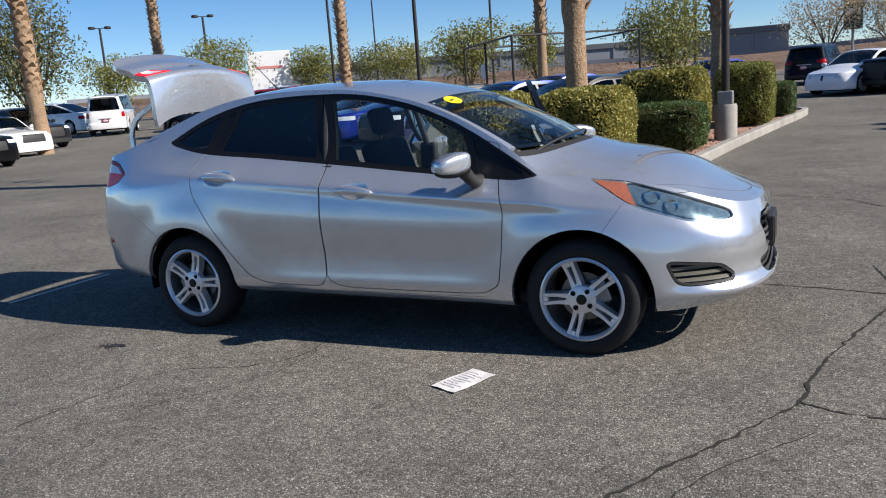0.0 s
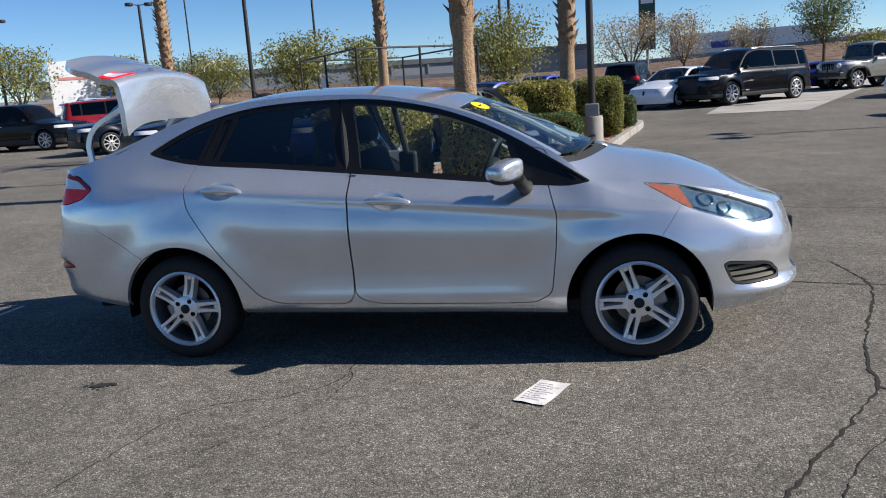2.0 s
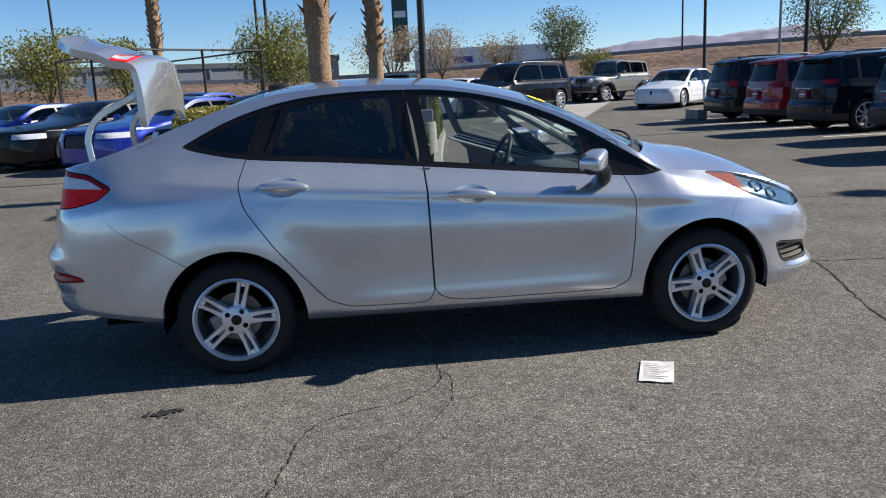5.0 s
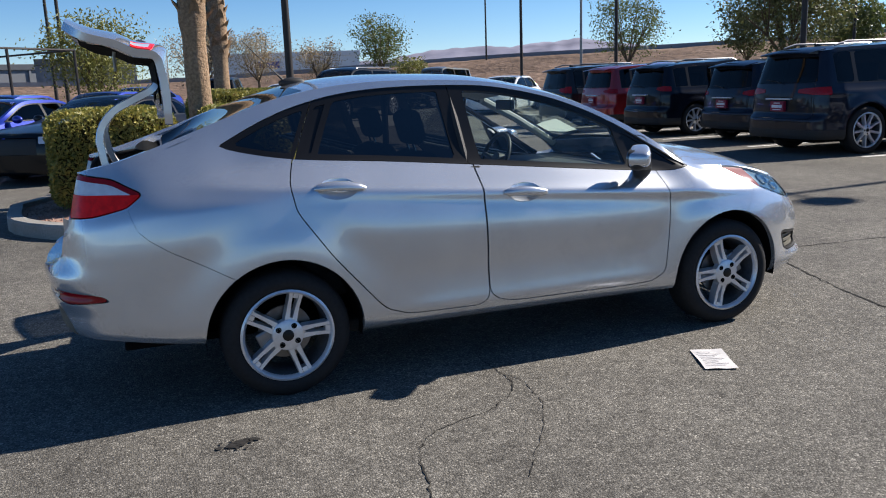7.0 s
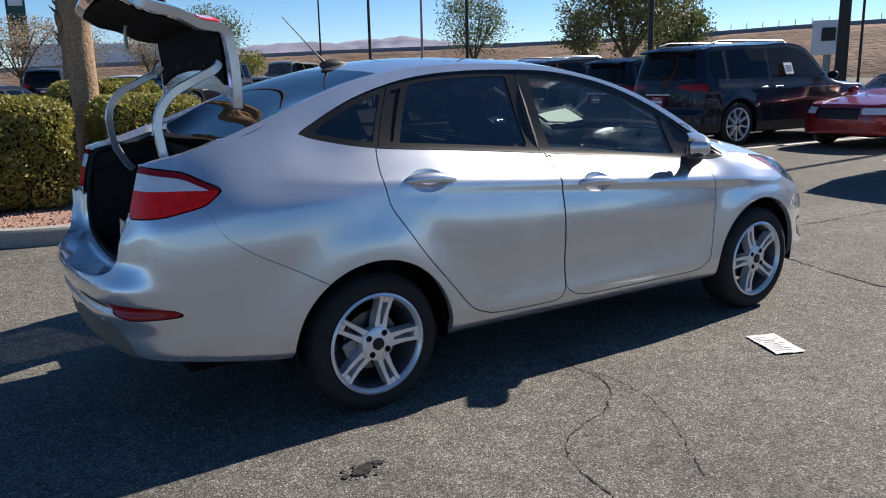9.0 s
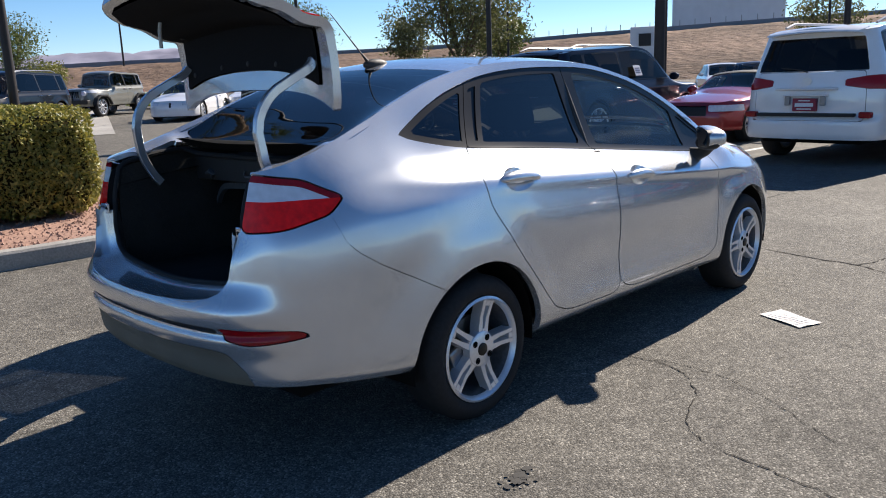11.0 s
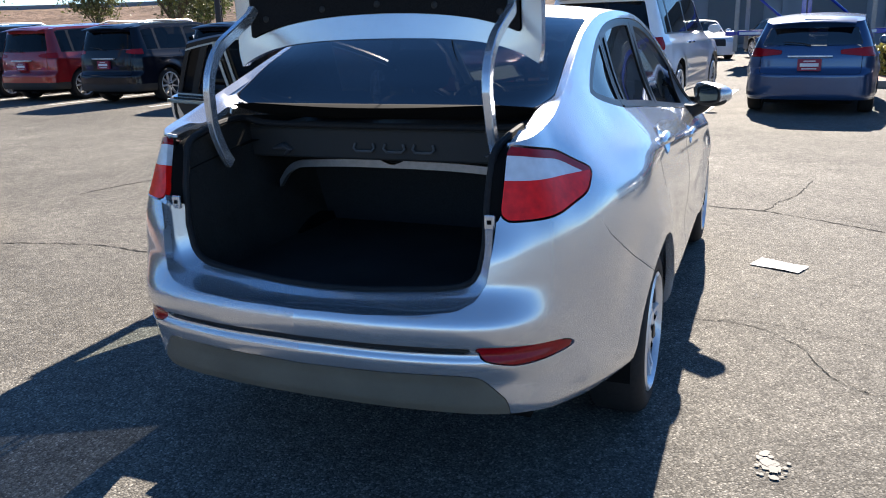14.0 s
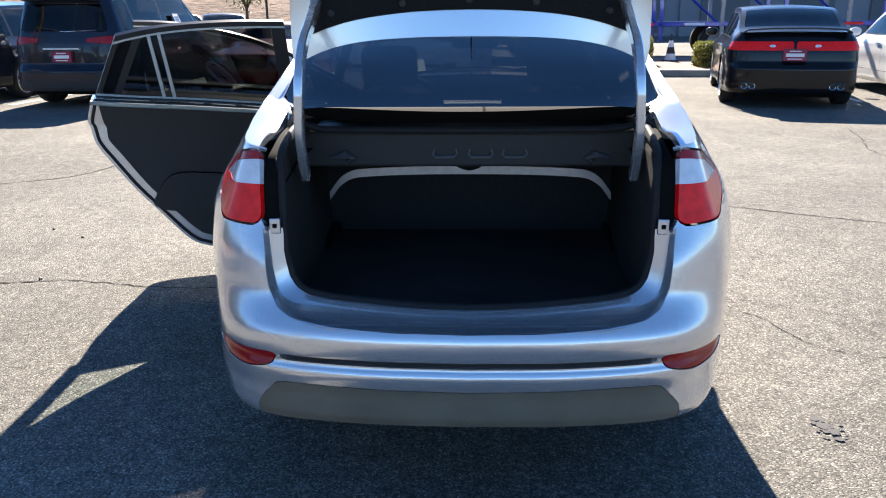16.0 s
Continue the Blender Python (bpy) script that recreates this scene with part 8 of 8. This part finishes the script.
def patch(name, label, x, y, r, mat, seed, z=0.004):
    """An irregular stain on the ground."""
    rng = np.random.default_rng(seed)
    bm = bmesh.new()
    for k in range(26):
        a, d = rng.uniform(0, 6.28), r * rng.uniform(0, 1) ** 0.7
        c = (x + d * math.cos(a) * 1.25, y + d * math.sin(a) * 0.8)
        s = r * rng.uniform(0.08, 0.32) * (1 - 0.5 * d / r)
        vs = [bm.verts.new((c[0] + s * rng.uniform(0.6, 1.2) * math.cos(b), c[1] + s * rng.uniform(0.6, 1.2) * math.sin(b), z + 0.0001 * k)) for b in np.linspace(0, 6.28, 9)[:-1]]
        bm.faces.new(vs)
    tagged(part(name, bm, mat), label, "stain", kind="structure")


patch("oil_spot", "dark oil spot on the asphalt", -1.55, -1.25, 0.085, OIL, 3)
# Pale flakes put the sheen of an oil spot into colour.
patch("pale_spot", "oil spot on the asphalt with painted pale sheen", -2.2, -1.7, 0.10, OIL_SHEEN, 4)
# bay line behind the sedan and the stall lines
lines = thing("bay_lines", Matrix.Identity(4), "worn white parking bay lines", "marking", kind="structure")
flat_strip("bay_line", ((-3.28, 0.35), (-3.32, -0.6)), 0.035, LINE_PAINT, 0.004, "", lines)
for y in (-9.0, -6.1, -3.15, -0.25, 2.6, 5.15, 7.75, 10.4, 13.2, 15.9, 18.6):
    flat_strip("bay_line", ((9.0, y), (14.0, y - 0.35)), 0.11, LINE_PAINT, 0.004, "", lines)


def sheet_of_paper():
    t = thing("paper_sheet", pose(0.78, -1.305, 0.002, 0, 0, -23), "crumpled white printed paper sheet on the asphalt", "paper")
    bm = bmesh.new()
    bmesh.ops.create_grid(bm, x_segments=16, y_segments=12, size=0.5)
    for v in bm.verts:
        x, y = v.co.x, v.co.y
        v.co = Vector((x * 0.16, y * 0.28, 0.006 + 0.002 * math.sin(x * 9) * math.cos(y * 7 + 1) + (0.006 * max(0, (x + y) - 0.6))))
    part("sheet", bm, WHITE_PAPER, t, smooth=True)
    for k in range(9):
        bm = boxed(-0.062, 0.035 + 0.025 * math.sin(k * 2.1), -0.10 + 0.024 * k, -0.095 + 0.024 * k, 0.0085, 0.0090)
        part("print_bar", bm, GREY_INK, t)


sheet_of_paper()


def stone(x, y, r):
    bm = bmesh.new()
    bmesh.ops.create_icosphere(bm, subdivisions=1, radius=r)
    for v in bm.verts:
        v.co = Vector((v.co.x * 1.2 + x, v.co.y + y, v.co.z * 0.6 + r * 0.5))
    tagged(part("pebble", bm, OIL), "small dark pebble on the asphalt", "pebble", "pebbles on the ground")


for x, y in ((0.03, 2.42), (1.1, 2.9), (0.9, 2.6), (-3.6, 0.05)):
    stone(x, y, 0.012)


# ---- strip beyond the stalls ----
def far_strip():
    t = thing("planted_strip", Matrix.Identity(4), "gravel planting strip with a concrete kerb", "planting strip", kind="structure")
    for y0, y1 in ((-30.0, -1.6),):
        bm = boxed(14.6, 14.76, y0, y1, 0, 0.15, 0.015, pose(0, 0, 0, 0, 0, -5))
        part("kerb", bm, CONCRETE, t, "pale concrete kerb")
        bm = boxed(14.76, 21.5, y0, y1, 0.02, 0.11, 0, pose(0, 0, 0, 0, 0, -5))
        part("gravel_bed", bm, GRAVEL, t, "pale brown gravel")
    for x0, y0, x1, y1 in ((13.2, 19.5, 15.4, 20.0),):
        bm = boxed(x0, x1, y0, y0 + 0.25, 0, 0.13, 0.03)
        part("wheel_stop", bm, CONCRETE, t, "concrete wheel stop")


far_strip()
hedge(16.6, 17.5, -4.4, -3.5, 0.75, HEDGE_YELLOW, "small yellow-green shrub in the gravel strip", 31, 900, 0.05, base=0.08, group="shrubs in the strip")
hedge(15.6, 16.5, -6.2, -5.3, 0.60, HEDGE_OLIVE, "small grey-green shrub in the gravel strip", 32, 900, 0.05, base=0.08, group="shrubs in the strip")
hedge(17.0, 17.9, -1.9, -1.0, 0.8, HEDGE_YELLOW, "small yellow-green shrub near the blue hatchback", 33, 900, 0.05, base=0.08, group="shrubs in the strip")
hedge(21.0, 23.5, 7.4, 9.4, 0.8, HEDGE_YELLOW, "yellow-green shrubs by the second row", 34, 500, 0.06, base=0.0, group="shrubs in the strip")


def car_hauler():
    """The blue two-deck car hauler trailer standing beyond the strip."""
    t = thing("car_hauler", pose(22.5, -7.5, 0, 0, 0, 84), "dark blue steel car hauler trailer", "trailer")
    for z in (0.95, 2.5):
        bm = boxed(-7.5, 7.5, -1.2, 1.2, z, z + 0.14, 0.02)
        part("deck", bm, ROYAL_PAINT, t)
    for k in range(9):
        for yy in (-1.15, 1.15):
            x = -7.2 + k * 1.8
            bm = boxed(x - 0.06, x + 0.06, yy - 0.05, yy + 0.05, 0.5, 2.9, 0.01)
            part("stanchion", bm, ROYAL_PAINT if k % 2 else GALV, t)
    for k in range(8):
        bm = bmesh.new()
        tube(bm, [(-7.2 + k * 1.8, 1.16, 0.95), (-5.4 + k * 1.8, 1.16, 2.5)], 0.04, 6)
        part("brace", bm, ROYAL_PAINT, t)
    for k in range(10):
        bm = boxed(-7 + 1.5 * k, -6.4 + 1.5 * k, 1.2, 1.215, 0.98, 1.06)
        part("reflector_tape", bm, SIGN_WHITE if k % 2 else RED_LENS, t)
    for x in (-1.2, 0.1, 6.0):
        for yy in (-0.95, 0.95):
            bm = bmesh.new()
            lathe(bm, [(0.28, -0.12), (0.45, -0.14), (0.5, -0.10), (0.5, 0.10), (0.45, 0.14), (0.28, 0.12)], 28, "y", m=Matrix.Translation((x, yy, 0.5)), close=True)
            ty = part("tyre", bm, RUBBER, t, smooth=True)
            bm = bmesh.new()
            lathe(bm, [(0.001, -0.05), (0.14, -0.06), (0.28, -0.10), (0.28, 0.10), (0.14, 0.06), (0.001, 0.05)], 20, "y", m=Matrix.Translation((x, yy, 0.5)))
            part("rim", bm, GALV, ty, smooth=True)


car_hauler()


def traffic_cone(x, y):
    t = thing("traffic_cone", pose(x, y, 0.1), "weathered striped traffic cone by the trailer", "cone")
    bm = boxed(-0.19, 0.19, -0.19, 0.19, 0, 0.04, 0.01)
    part("base", bm, BLACK_PLASTIC, t)
    for k, mat in enumerate((SIGN_WHITE, BLACK_PLASTIC, SIGN_WHITE, BLACK_PLASTIC)):
        bm = bmesh.new()
        lathe(bm, [(0.15 - 0.032 * k, 0.04 + 0.17 * k), (0.15 - 0.032 * (k + 1), 0.04 + 0.17 * (k + 1))], 20, "z")
        part("band", bm, mat, t, smooth=True)


traffic_cone(18.3, -5.2)
off_roader()
for root, w in WHEEL_CACHE.values():
    for o in (root, *root.children_recursive):
        bpy.data.objects.remove(o)
